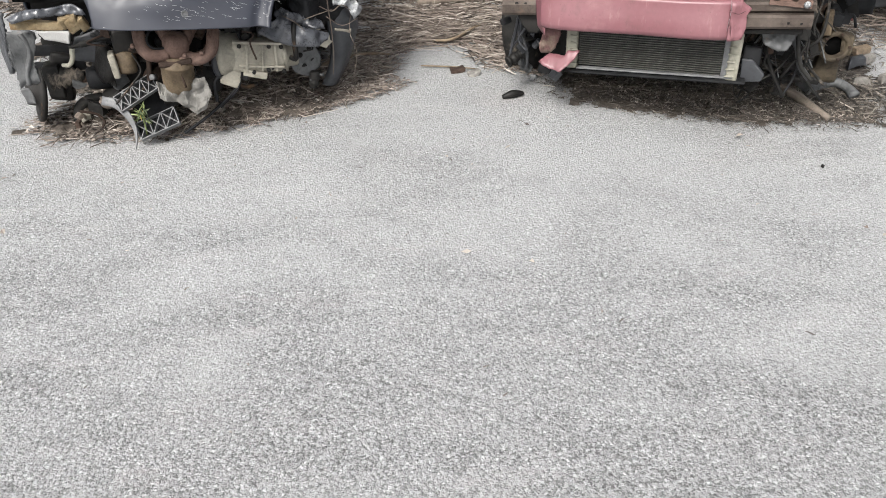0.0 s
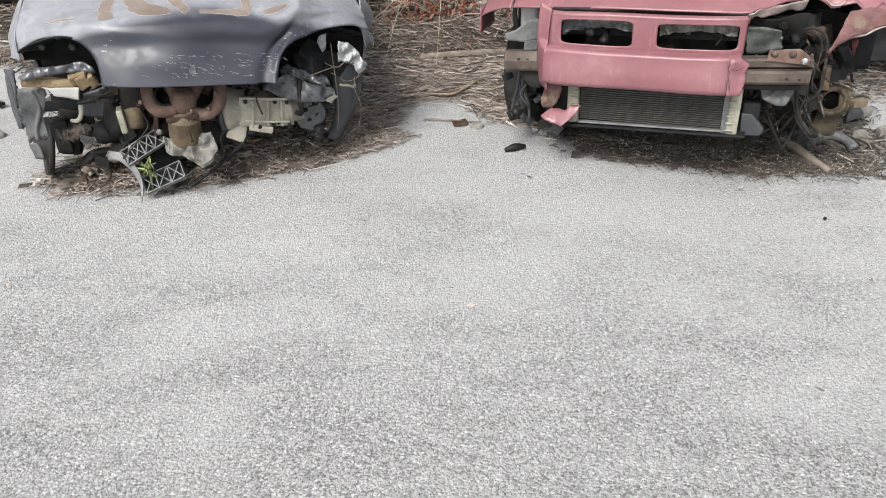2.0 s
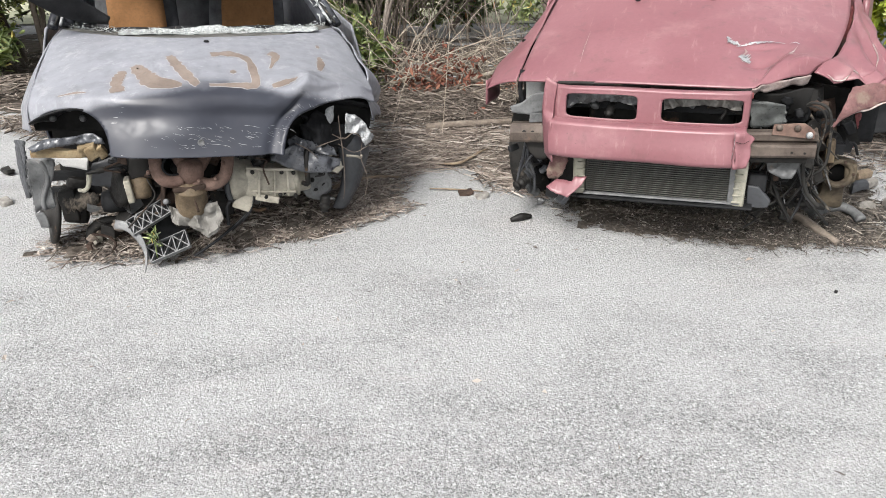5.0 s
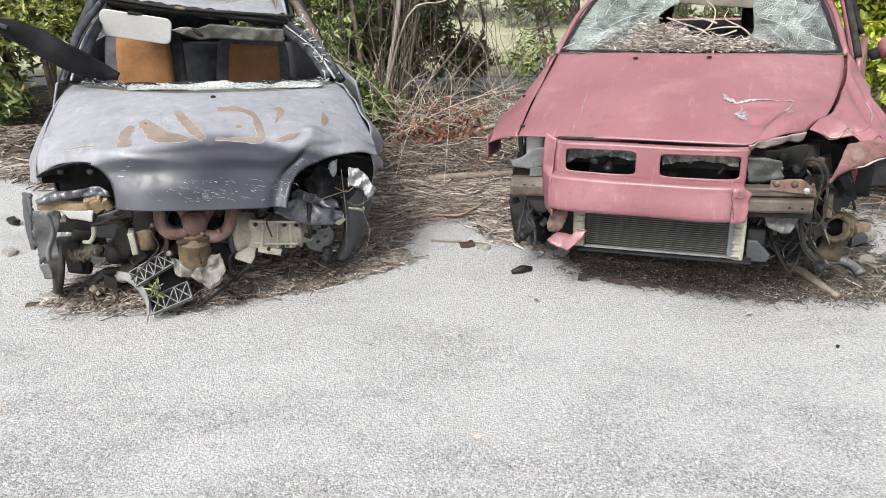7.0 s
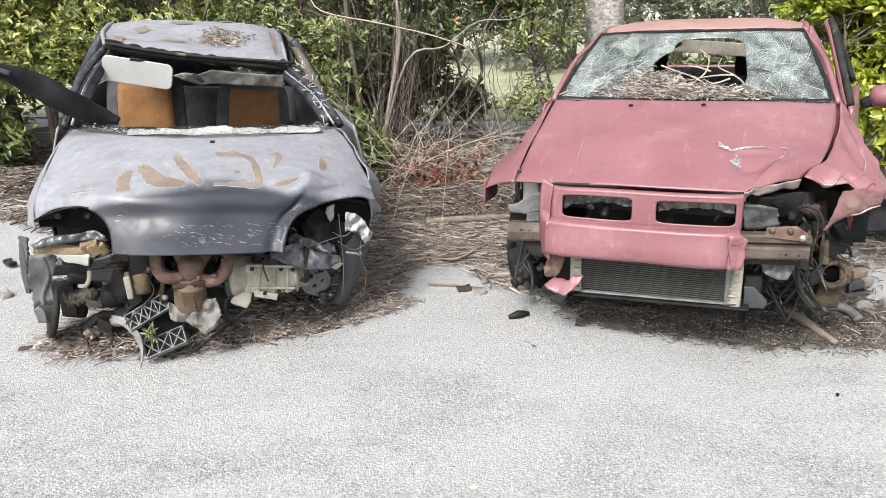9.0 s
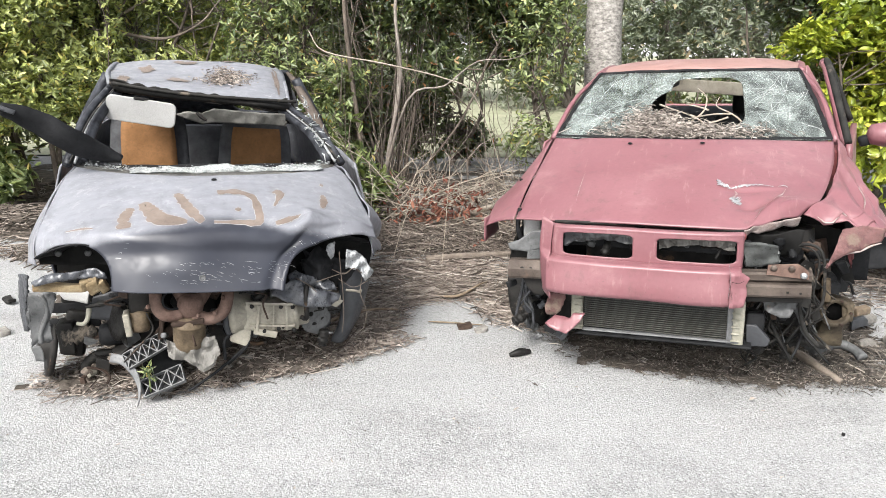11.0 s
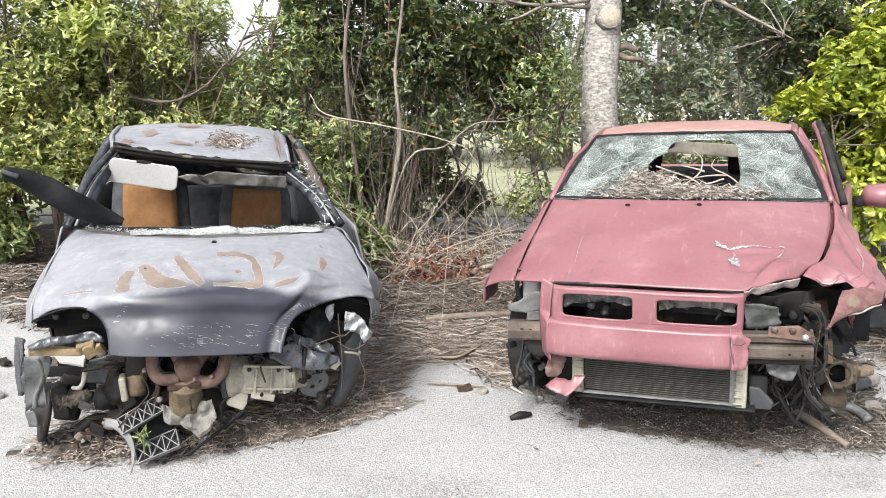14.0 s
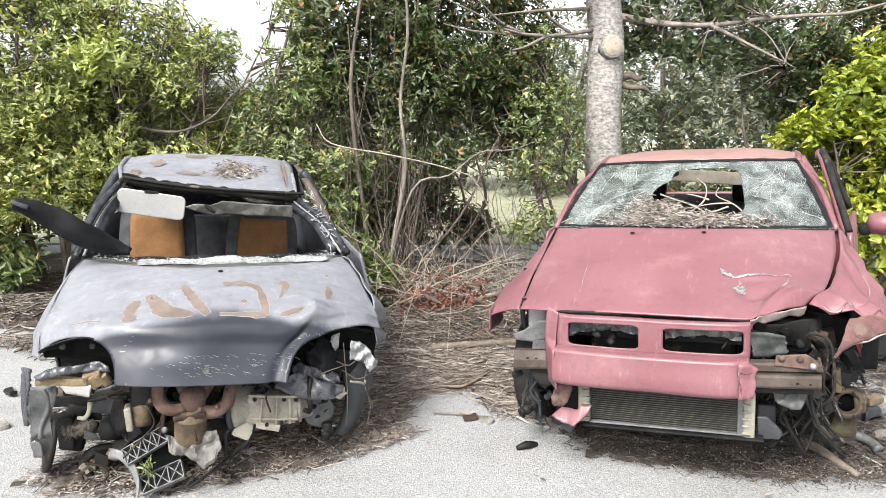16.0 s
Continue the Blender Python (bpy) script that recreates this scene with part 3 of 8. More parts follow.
def clutter(parent, count, lo, hi, mats, seed):
    """Small broken engine-bay pieces: turned housings, cut plates, bent pipes and dented lugs, spread through a box."""
    rs = random.Random(seed)
    for i in range(count):
        at = Vector([rs.uniform(a, b) for a, b in zip(lo, hi)])
        m = Matrix.Translation(at) @ pose(0, 0, 0, rs.uniform(-50, 50), rs.uniform(-180, 180), rs.uniform(-50, 50))
        kind, mt = i % 4, rs.choice(mats)
        if kind == 0:
            r, h, rows = rs.uniform(0.014, 0.034), rs.uniform(0.035, 0.10), []
            for k in range(6):
                rows += [(r * rs.uniform(0.55, 1.1), h * k / 6), (r * rs.uniform(0.55, 1.1), h * (k + 0.5) / 6)]
            part("housing", moved(lathe(rows, 14, 0.05), m), mt, parent)
        elif kind == 1:
            n = rs.randint(6, 9)
            out = [(math.cos(2 * math.pi * k / n) * rs.uniform(0.012, 0.04), math.sin(2 * math.pi * k / n) * rs.uniform(0.012, 0.04)) for k in range(n)]
            part("bracket", moved(plate(out, 0.005), Matrix.Translation(at) @ pose(0, 0, 0, rs.uniform(-35, 35), rs.uniform(-180, 180), rs.uniform(-35, 35))), mt, parent, smooth=False, bevel=0.0015)
        elif kind == 2:
            pts, p = [], at.copy()
            for k in range(4):
                pts.append(p.copy())
                p += Vector((rs.uniform(-0.06, 0.06), rs.uniform(-0.02, 0.02), rs.uniform(-0.06, 0.03)))
            part("pipe", tube(pts, rs.choice([0.004, 0.006, 0.009]), 7), mt, parent)
        else:
            size = [rs.uniform(0.02, 0.065) for _ in range(3)]
            part("lug", moved(block(size, 0.006, 0.014, 2, i), m), mt, parent, smooth=False)

# ---- ground ----
def ground_shape():
    xs = np.concatenate([[-300, -80, -25], np.linspace(-9, 9, 61), [25, 80, 300]])
    ys = np.concatenate([[-300, -80, -25, -8], np.linspace(-3, 11, 57), [20, 80, 300]])
    verts = [(x, y, 0.012 * noise.noise(Vector((x * 0.5, y * 0.5, 3))) if abs(x) < 9 and -3 < y < 11 else 0.0) for x in xs for y in ys]
    n = len(ys)
    return verts, [(i * n + j, (i + 1) * n + j, (i + 1) * n + j + 1, i * n + j + 1) for i in range(len(xs) - 1) for j in range(n - 1)]


ground = part("ground", ground_shape(), "ground")
tagged(ground, "pale worn aggregate pavement of an abandoned yard", "pavement", kind="structure")


def lawn_shape():
    xs, ys = np.linspace(-40, 40, 81), np.linspace(9.2, 60, 60)
    verts = [(x, y, 0.016 + 0.012 * min(y - 9.2, 12.0) + 0.02 * min(y - 9.2, 1.0) * noise.noise(Vector((x * 0.3, y * 0.3, 0)))) for x in xs for y in ys]
    n = len(ys)
    return verts, [(i * n + j, (i + 1) * n + j, (i + 1) * n + j + 1, i * n + j + 1) for i in range(len(xs) - 1) for j in range(n - 1)]


lawn = part("lawn", lawn_shape(), "lawn")
tagged(lawn, "pale dry lawn behind the hedge", "lawn", kind="structure")

# ---- grey-blue hatchback wreck: x across, y back from its nose, z up ----
hatch = thing("wrecked_hatchback", pose(-0.865, 2.663, 0.0, 0, 2.3, 18.0), "stripped grey-blue hatchback wreck without bumper, wheels or windscreen", "car", "wrecked cars")

HOOD = [  # t, y at the middle, z at the middle, half width, set-back at the edge, drop at the edge
    (0.0, 0.62, 0.862, 0.600, 0.26, 0.00),
    (0.2, 0.48, 0.840, 0.630, 0.25, 0.01),
    (0.45, 0.275, 0.788, 0.665, 0.23, 0.045),
    (0.58, 0.125, 0.738, 0.685, 0.22, 0.06),
    (0.64, 0.098, 0.708, 0.69, 0.23, 0.06),
    (0.75, 0.082, 0.645, 0.690, 0.23, 0.05),
    (0.88, 0.048, 0.575, 0.685, 0.25, 0.03),
    (1.0, 0.015, 0.508, 0.675, 0.28, 0.02),
]


def hood_at(s, t):
    k = knots(HOOD, t)
    a = np.abs(s)
    x = s * k[:, 2]
    y = k[:, 0] + k[:, 3] * a**2.6
    z = k[:, 1] - k[:, 4] * a**2.5 - 0.035 * s * np.clip(t - 0.5, 0, 1)
    # pushed-in hollow across the nose, and the buckle over the right-hand lamp
    y = y + 0.014 * np.exp(-(((s - 0.15) / 0.35) ** 2) - ((t - 0.76) / 0.10) ** 2) - 0.02 * np.exp(-(((s + 0.25) / 0.2) ** 2) - ((t - 0.82) / 0.1) ** 2)
    z = z - 0.010 * np.exp(-(((s - 0.1) / 0.42) ** 2) - ((t - 0.66) / 0.09) ** 2)
    z = z + 0.030 * np.exp(-(((s - 0.50) / 0.12) ** 2) - ((t - 0.60) / 0.07) ** 2)
    ring = np.sqrt(((s - 0.82) / 0.46) ** 2 + ((t - 1.0) / 0.35) ** 2)
    y = y - 0.020 * np.exp(-(((ring - 1.02) / 0.05) ** 2)) * (s > 0.2) + 0.012 * np.exp(-(((ring - 1.17) / 0.06) ** 2)) * (s > 0.2)
    for (sa, ta), (sb, tb), lift in (((0.40, 0.86), (0.56, 0.54), 0.020), ((0.56, 0.54), (0.90, 0.60), 0.018), ((0.30, 0.60), (0.56, 0.54), -0.010), ((-0.62, 0.60), (-0.30, 0.72), 0.006)):
        q = np.clip(((s - sa) * (sb - sa) + (t - ta) * (tb - ta)) / ((sb - sa) ** 2 + (tb - ta) ** 2), 0, 1)
        far = np.hypot(s - sa - q * (sb - sa), t - ta - q * (tb - ta))
        z = z + lift * np.clip(1 - far / 0.075, 0, 1)
    y = y + 0.05 * np.exp(-(((s - 0.72) / 0.2) ** 2) - ((t - 0.82) / 0.12) ** 2)
    dent = np.array([noise.noise_vector(Vector(p) * 3.0) for p in zip(x, y, z)]) * 0.008
    beaten = np.array([noise.noise(Vector((a * 4.2 + 3.0, 1.7, b * 6.0))) for a, b in zip(x, z)]) * 0.022 * np.clip((t - 0.58) / 0.1, 0, 1)
    return x + dent[:, 0], y + dent[:, 1] + beaten, z + dent[:, 2]


hood = part("bonnet", skin(hood_at, 161, 141, [(-0.80, 0.92, 0.215, 0.265, 2.2), (0.82, 1.0, 0.46, 0.35, 2.0)], flip=True), "dark_paint", hatch, "chalky grey-blue bonnet, top painted sky-bright, with paint peeled to tan filler", thick=0.006)


def on_hood(s, t, lift=0.002):
    p = np.array(hood_at(np.array([s]), np.array([t])))[:, 0]
    a = np.array(hood_at(np.array([s + 0.01]), np.array([t])))[:, 0] - p
    b = np.array(hood_at(np.array([s]), np.array([t + 0.01])))[:, 0] - p
    nrm = Vector(np.cross(b, a)).normalized()
    if nrm.z < 0 and nrm.y > 0:
        nrm = -nrm
    return Vector(p) + nrm * lift


def peel(path, widths, name, mat, lift):
    """A flake along a bent line on the bonnet, given in bonnet coordinates."""
    line = smooth_line([(*p, 0) for p in path], 26)
    w = np.interp(np.linspace(0, 1, 26), np.linspace(0, 1, len(widths)), widths)
    verts, faces = [], []
    for i in range(26):
        d = line[min(i + 1, 25)] - line[max(i - 1, 0)]
        d = d / (np.hypot(d[0] * 0.65, d[1] * 0.75) + 1e-9)
        side = np.array([-d[1] * 0.75 / 0.65, d[0] * 0.65 / 0.75])
        jag = 1 + 0.45 * noise.noise(Vector((i * 0.6, path[0][0] * 9, 0.3))) + 0.35 * noise.noise(Vector((i * 1.7, path[0][0] * 9, 5.3)))
        grow = 1 + (0.9 * noise.noise(Vector((i * 0.9, path[0][1] * 9, 8.0))) if name == "paint_edge" else 0.0)
        for q in (-1, -0.33, 0.33, 1):
            s, t = line[i][0] + side[0] * q * (w[i] * jag + (0.0014 * grow if name == "paint_edge" else 0)), line[i][1] + side[1] * q * (w[i] * jag + (0.0014 * grow if name == "paint_edge" else 0))
            verts.append(on_hood(s, t, lift))
    for i in range(25):
        for q in range(3):
            faces.append((i * 4 + q, (i + 1) * 4 + q, (i + 1) * 4 + q + 1, i * 4 + q + 1))
    return part(name, (verts, faces), mat, hood)


PEELS = [
    ([(-0.512, 0.56), (-0.525, 0.50), (-0.50, 0.45), (-0.475, 0.44)], [0.024, 0.022, 0.018, 0.008]),
    ([(-0.438, 0.45), (-0.42, 0.40), (-0.375, 0.46), (-0.312, 0.51), (-0.162, 0.535)], [0.008, 0.020, 0.030, 0.030, 0.008]),
    ([(-0.237, 0.30), (-0.188, 0.40), (-0.137, 0.475), (-0.075, 0.538)], [0.016, 0.024, 0.018, 0.014]),
    ([(0.012, 0.295), (0.125, 0.29), (0.225, 0.35), (0.25, 0.46), (0.24, 0.54), (0.137, 0.540), (-0.012, 0.538)], [0.020, 0.022, 0.014, 0.018, 0.014, 0.009, 0.005]),
    ([(0.113, 0.462), (0.15, 0.462)], [0.012, 0.012]),
    ([(0.385, 0.295), (0.42, 0.33), (0.385, 0.40), (0.355, 0.45)], [0.020, 0.016, 0.010, 0.004]),
    ([(0.338, 0.55), (0.425, 0.540), (0.50, 0.525)], [0.006, 0.012, 0.005]),
    ([(0.713, 0.363), (0.70, 0.42), (0.665, 0.475)], [0.010, 0.018, 0.008]),
    ([(0.75, 0.238), (0.75, 0.275)], [0.008, 0.010]),
    ([(-0.83, 0.57), (-0.74, 0.555), (-0.68, 0.555)], [0.002, 0.005, 0.002]),
]
for path, widths in PEELS:
    if len(path) == 2:
        path = [path[0], tuple((a + b) / 2 for a, b in zip(*path)), path[1]]
        widths = [widths[0] * 0.4, max(widths), widths[1] * 0.4]
    peel(path, widths, "paint_edge", "filler_rim", 0.0012)
    peel(path, widths, "peeled_patch", "filler", 0.0019)

# badge hole, washer jet
part("badge_recess", moved(lathe([(0.013, 0), (0.013, 0.002), (0.009, 0.0025), (0.008, 0.001), (0.003, 0.001)], 16), Matrix.Translation(on_hood(-0.095, 0.905, 0.0)) @ pose(0, 0, 0, 80, 0, 0)), "dusty_steel", hood)
part("washer_jet", moved(lathe([(0.012, 0), (0.010, 0.006), (0.004, 0.008)], 12), Matrix.Translation(on_hood(0.0, 0.10, 0.001))), "black_plastic", hood)


# wings
def wing_at(side):
    def f(s, t):
        # s: 0 at the nose to 1 at the door, t: 0 at the bonnet's edge to 1 at the foot
        te = np.interp(s, [0, 0.25, 1], [0.86, 0.62, 0.0])
        x0, y0, z0 = hood_at(np.full_like(s, side * 1.0), te)
        y = y0 + (0.52 + 0.5 * s - y0) * t**0.8 * (1 - s) + (0.97 - y0) * s * t**0.9
        foot = np.interp(s, [0, 0.3, 1], [0.52, 0.50, 0.42])
        z = z0 + (foot - z0) * t
        out = np.interp(s, [0, 0.4, 1], [0.755, 0.80, 0.80])
        x = x0 + (side * out - x0) * np.sin(t * np.pi / 2) ** 0.9
        if side > 0:
            x = x + 0.03 * np.exp(-(((s - 0.45) / 0.12) ** 2) - ((t - 0.5) / 0.3) ** 2) - 0.035 * np.exp(-(((s - 0.25) / 0.08) ** 2))
        return x, y, z
    return f


for side, lab in ((-1, ""), (1, "creased front wing with a bright flaked edge")):
    part("front_wing", skin(wing_at(side), 41, 25, (), 0.006 if side < 0 else 0.026, 6.5, 2.0, (0, 1)), "dark_paint", hatch, lab, thick=0.005 * side)


part("flaked_corner", torn([(0.530, 0.606), (0.572, 0.598), (0.607, 0.573), (0.649, 0.507), (0.663, 0.495), (0.619, 0.456), (0.591, 0.508), (0.564, 0.519), (0.529, 0.521)], 0.195, 0.024, (0.25, 0.1), 0.006, 24, 5), "peel", hatch, "flaked silver paint on a torn wing corner", thick=0.003)
part("torn_strip", torn([(0.455, 0.622), (0.491, 0.632), (0.483, 0.568), (0.470, 0.556), (0.448, 0.60)], 0.235, 0.012, (0, 0.2), 0.005, 24, 2), "peel", hatch, thick=0.002)
part("folded_sheet", torn([(0.280, 0.486), (0.317, 0.515), (0.377, 0.488), (0.481, 0.450), (0.495, 0.417), (0.386, 0.440), (0.30, 0.462)], 0.205, 0.03, (0.2, 0.5), 0.004, 15, 8), "crushed", hatch, "folded dark sheet metal under the bonnet's edge", thick=0.003)
part("lamp_housing", torn([(0.350, 0.545), (0.425, 0.605), (0.485, 0.56), (0.487, 0.465), (0.409, 0.452), (0.352, 0.50)], 0.25, 0.05, (0.1, 0.3), 0.004, 13, 1), "black_plastic", hatch, "black broken headlamp housing", thick=0.004)
for pts in ([(0.50, 0.20, 0.60), (0.505, 0.19, 0.52), (0.515, 0.185, 0.42), (0.52, 0.19, 0.30), (0.515, 0.2, 0.22)], [(0.47, 0.2, 0.52), (0.52, 0.19, 0.50), (0.56, 0.185, 0.525), (0.60, 0.185, 0.50)], [(0.40, 0.19, 0.47), (0.45, 0.18, 0.49), (0.52, 0.18, 0.51)], [(0.31, 0.17, 0.50), (0.36, 0.165, 0.47), (0.40, 0.17, 0.43)]):
    part("dry_vine", tube(pts, [0.0018, 0.0028, 0.002, 0.0015], 5), "bark", hatch)

# screen pillars, roof rails, roof
ROOF_FL, ROOF_FR = (-0.47, 1.33, 1.205), (0.425, 1.31, 1.115)
for side, top in ((-1, ROOF_FL), (1, ROOF_FR)):
    base = (side * 0.635, 0.88, 0.875)
    mid = tuple((a + b) / 2 + c for a, b, c in zip(base, top, (side * 0.02, -0.015, 0.025)))
    pil = part("windscreen_pillar", tube([base, mid, top], [0.022, 0.019, 0.018], 8, 13), "pillar", hatch)
    part("seal", tube([(base[0] * 0.975, base[1] - 0.03, base[2] + 0.012), (mid[0] * 0.955, mid[1] - 0.03, mid[2]), (top[0] * 0.96, top[1] - 0.03, top[2] - 0.01)], 0.005, 6, 13), "rubber", pil)
    part("inner_pillar", tube([(base[0] - side * 0.045, base[1] + 0.05, base[2]), (mid[0] - side * 0.045, mid[1] + 0.05, mid[2] - 0.01), (top[0] - side * 0.035, top[1] + 0.05, top[2] - 0.02)], [0.036, 0.030, 0.026], 10, 13), "pillar", pil)
    back = (side * (0.52 if side < 0 else 0.46), 2.35, 1.275)
    part("roof_rail", tube([top, (side * (0.52 if side < 0 else 0.45), 1.75, top[2] * 0.4 + 0.775), back, (side * 0.60, 2.75, 1.08), (side * 0.66, 2.95, 0.88)], [0.012, 0.012, 0.014, 0.04, 0.05], 8, 25), "dark_paint", hatch)
    part("door_pillar", tube([(side * 0.53, 1.85, 1.24), (side * 0.66, 1.88, 1.0), (side * 0.73, 1.90, 0.82)], [0.03, 0.035, 0.045], 8, 9), "pillar", hatch)


def roof_at(s, t):
    k = knots([(0, 1.30, 1.165, 0.475), (0.06, 1.335, 1.195, 0.49), (0.3, 1.62, 1.255, 0.515), (0.7, 2.1, 1.318, 0.53), (1, 2.5, 1.30, 0.53)], t)
    lean = np.clip(1 - t / 0.5, 0, 1) * -0.038 * s
    z = k[:, 1] + lean - 0.035 * np.abs(s) ** 3 - 0.03 * np.exp(-(((s + 0.05) / 0.5) ** 2) - ((t - 0.25) / 0.2) ** 2)
    x, y = s * k[:, 2] - 0.06 * np.clip(s, 0, 1), k[:, 0] + 0.05 * s**2 * (1 - t)
    return x, y, z + np.array([noise.noise(Vector((a * 4.5 + 7, b * 4.5, 0))) for a, b in zip(x, y)]) * 0.016


ROOF = skin(roof_at, 41, 41, flip=False)
# lining coloured near-black for the shade under the roof
part("roof_lining", skin(lambda s, t: tuple(a + b for a, b in zip(roof_at(s * 0.93, 0.02 + 0.95 * t), (0, 0, -0.03 - 0.03 * np.sin(t * 3.1)))), 21, 17, (), 0.008, 6), "dark_in", hatch, "torn roof lining coloured near-black as shade", thick=0.006)
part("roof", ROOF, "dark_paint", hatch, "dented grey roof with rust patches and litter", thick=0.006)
part("screen_header", tube([ROOF_FL, (-0.2, 1.27, 1.172), (0.1, 1.26, 1.15), (0.3, 1.27, 1.13), ROOF_FR], [0.022, 0.02, 0.017, 0.02, 0.024], 8, 25), "dark_steel", hatch, "bare torn windscreen header")
part("torn_header_trim", skin(lambda s, t: (-0.025 + 0.445 * s, 1.255 + 0.04 * s**2 + 0.02 * t, 1.186 - 0.045 * s + 0.02 * np.abs(s) ** 3 - 0.040 * t), 81, 6, (), 0.016, 21, 3), "rubber", hatch, "ragged black windscreen trim", thick=0.004)
part("header_seal", tube([(-0.46, 1.29, 1.225), (-0.2, 1.245, 1.19), (0.1, 1.235, 1.168), (0.46, 1.27, 1.15)], 0.009, 6, 25), "rubber", hatch)
for s0, t0, a, b in ((-0.62, 0.45, 0.09, 0.08), (-0.2, 0.62, 0.13, 0.06), (-0.3, 0.25, 0.12, 0.05), (0.3, 0.72, 0.12, 0.05), (0.86, 0.35, 0.04, 0.22), (-0.84, 0.2, 0.06, 0.12)):
    verts = []
    for i in range(40):
        an = 2 * math.pi * i / 40
        w = 0.9 + 0.45 * noise.noise(Vector((math.cos(an) * 1.5 + s0 * 9, math.sin(an) * 1.5, t0))) + 0.18 * noise.noise(Vector((math.cos(an) * 5 + s0 * 9, math.sin(an) * 5, t0)))
        p = roof_at(np.array([s0 + a * w * math.cos(an)]), np.array([t0 + b * w * math.sin(an)]))
        verts.append((p[0][0], p[1][0], p[2][0] + 0.0045))
    c = roof_at(np.array([s0]), np.array([t0]))
    verts.append((c[0][0], c[1][0], c[2][0] + 0.0055))
    part("peeled_patch", (verts, [(i, (i + 1) % 40, 40) for i in range(40)]), "filler", hatch)


# bent window frame standing out beside the screen pillar
def bent_frame(s, t):
    k = knots([(0.0, 0.49, 1.95, 1.282, 0.008), (0.25, 0.53, 1.85, 1.215, 0.020), (0.65, 0.605, 1.65, 1.055, 0.026), (1.0, 0.672, 1.45, 0.905, 0.014)], s)
    return k[:, 0] + k[:, 3] * (2 * t - 1), k[:, 1] + 0.012 * (2 * t - 1) ** 2, k[:, 2] + 0.5 * k[:, 3] * (2 * t - 1)


part("window_frame", skin(bent_frame, 31, 7, (), 0.005, 12, 1, (0, 1)), "rust_beam", hatch, "bent bare window frame", thick=0.012)


# flanks, tailgate, floor
def flank_at(side):
    def f(s, t):
        y = 0.95 + 2.05 * s
        top = np.interp(s, [0, 1], [0.86, 0.90])
        z = top + (0.24 - top) * t
        x = side * ((0.715 if side > 0 else 0.665) + 0.085 * np.sin(np.clip(t * 1.25, 0, 1) * np.pi / 2) - 0.03 * np.clip(t - 0.75, 0, 1) * 4 - 0.10 * s**6)
        return x, y, z
    return f


for side in (-1, 1):
    part("door_panel", skin(flank_at(side), 40, 16, [(0.72, 0.98, 0.17, 0.50, 2)], 0.008, 3.0, 1.0, (0, 1)), "dark_paint", hatch, thick=0.01 * side)
part("tailgate", skin(lambda s, t: (s * (0.56 + 0.12 * t), 2.52 + 0.5 * t - 0.05 * s**2, 1.27 - 0.42 * t), 31, 19, [(-0.12, 0.20, 0.22, 0.16, 2.5), (0.55, 0.55, 0.25, 0.2, 3)], 0.004, 4), "pillar", hatch, thick=0.02)
part("tail_panel", skin(lambda s, t: (s * 0.70, 3.03 - 0.12 * s**2 + 0.04 * np.sin(t * 3), 0.85 - 0.6 * t), 21, 11, (), 0.004, 4), "dark_paint", hatch, thick=0.02)
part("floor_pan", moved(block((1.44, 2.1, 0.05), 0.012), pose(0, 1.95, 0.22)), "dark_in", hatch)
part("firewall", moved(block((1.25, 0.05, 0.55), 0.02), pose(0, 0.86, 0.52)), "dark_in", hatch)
part("dashboard", skin(lambda s, t: (s * 0.6, 0.84 + 0.42 * t + s * 0.0, 0.845 + 0.03 * np.sin(t * 2.2) - 0.22 * t**3), 25, 11, (), 0.008, 9), "black_plastic", hatch, "dusty broken dashboard top", thick=0.03)

part("scuttle", skin(lambda s, t: (s * 0.605, 0.632 + 0.26 * np.abs(s) ** 2.6 + 0.13 * t, 0.857 + 0.006 * np.sin(t * 3)), 41, 7, (), 0.006, 16), "header_tin", hatch, "dusty grey scuttle below the windscreen", thick=0.004)
# remains of the windscreen along its foot: crumbs and folded shards
rng = random.Random(5)
crumb_v, crumb_f = [], []
for i in range(1000):
    s = rng.uniform(-0.93, 0.95)
    y = 0.665 + 0.22 * abs(s) ** 2.4 + rng.gauss(0, 0.014) + (0.10 * rng.random() if i % 3 == 0 else 0)
    c = Vector((s * 0.60, y, 0.872 + rng.uniform(0, 0.014)))
    a = [c + Vector((rng.uniform(-1, 1), rng.uniform(-1, 1), rng.uniform(0, 0.7))) * 0.007 for _ in range(4)]
    o = len(crumb_v)
    crumb_v += a
    crumb_f += [(o, o + 1, o + 2), (o, o + 2, o + 3), (o, o + 3, o + 1), (o + 1, o + 3, o + 2)]
tagged(part("broken_glass", (crumb_v, crumb_f), "crumbs", hatch, "white crumbs of broken windscreen glass", smooth=False), kind="stuff")
for x0, x1, up in ((-0.36, -0.20, 0.02), (-0.22, -0.02, 0.035), (-0.06, 0.12, 0.05), (0.02, 0.34, 0.03), (0.30, 0.52, 0.026)):
    f = lambda s, t: (x0 + (x1 - x0) * s, 0.70 + 0.09 * t + 0.15 * (x0 + (x1 - x0) * s) ** 2, 0.868 + 0.6 * up * np.sin(t * 2.4) * (0.7 + 0.3 * np.sin(s * 5 + x0 * 20)))
    part("glass_shard", skin(f, 9, 6, (), 0.008, 20, x0, (0, 1)), "crumbs", hatch, thick=0.005)
web = []
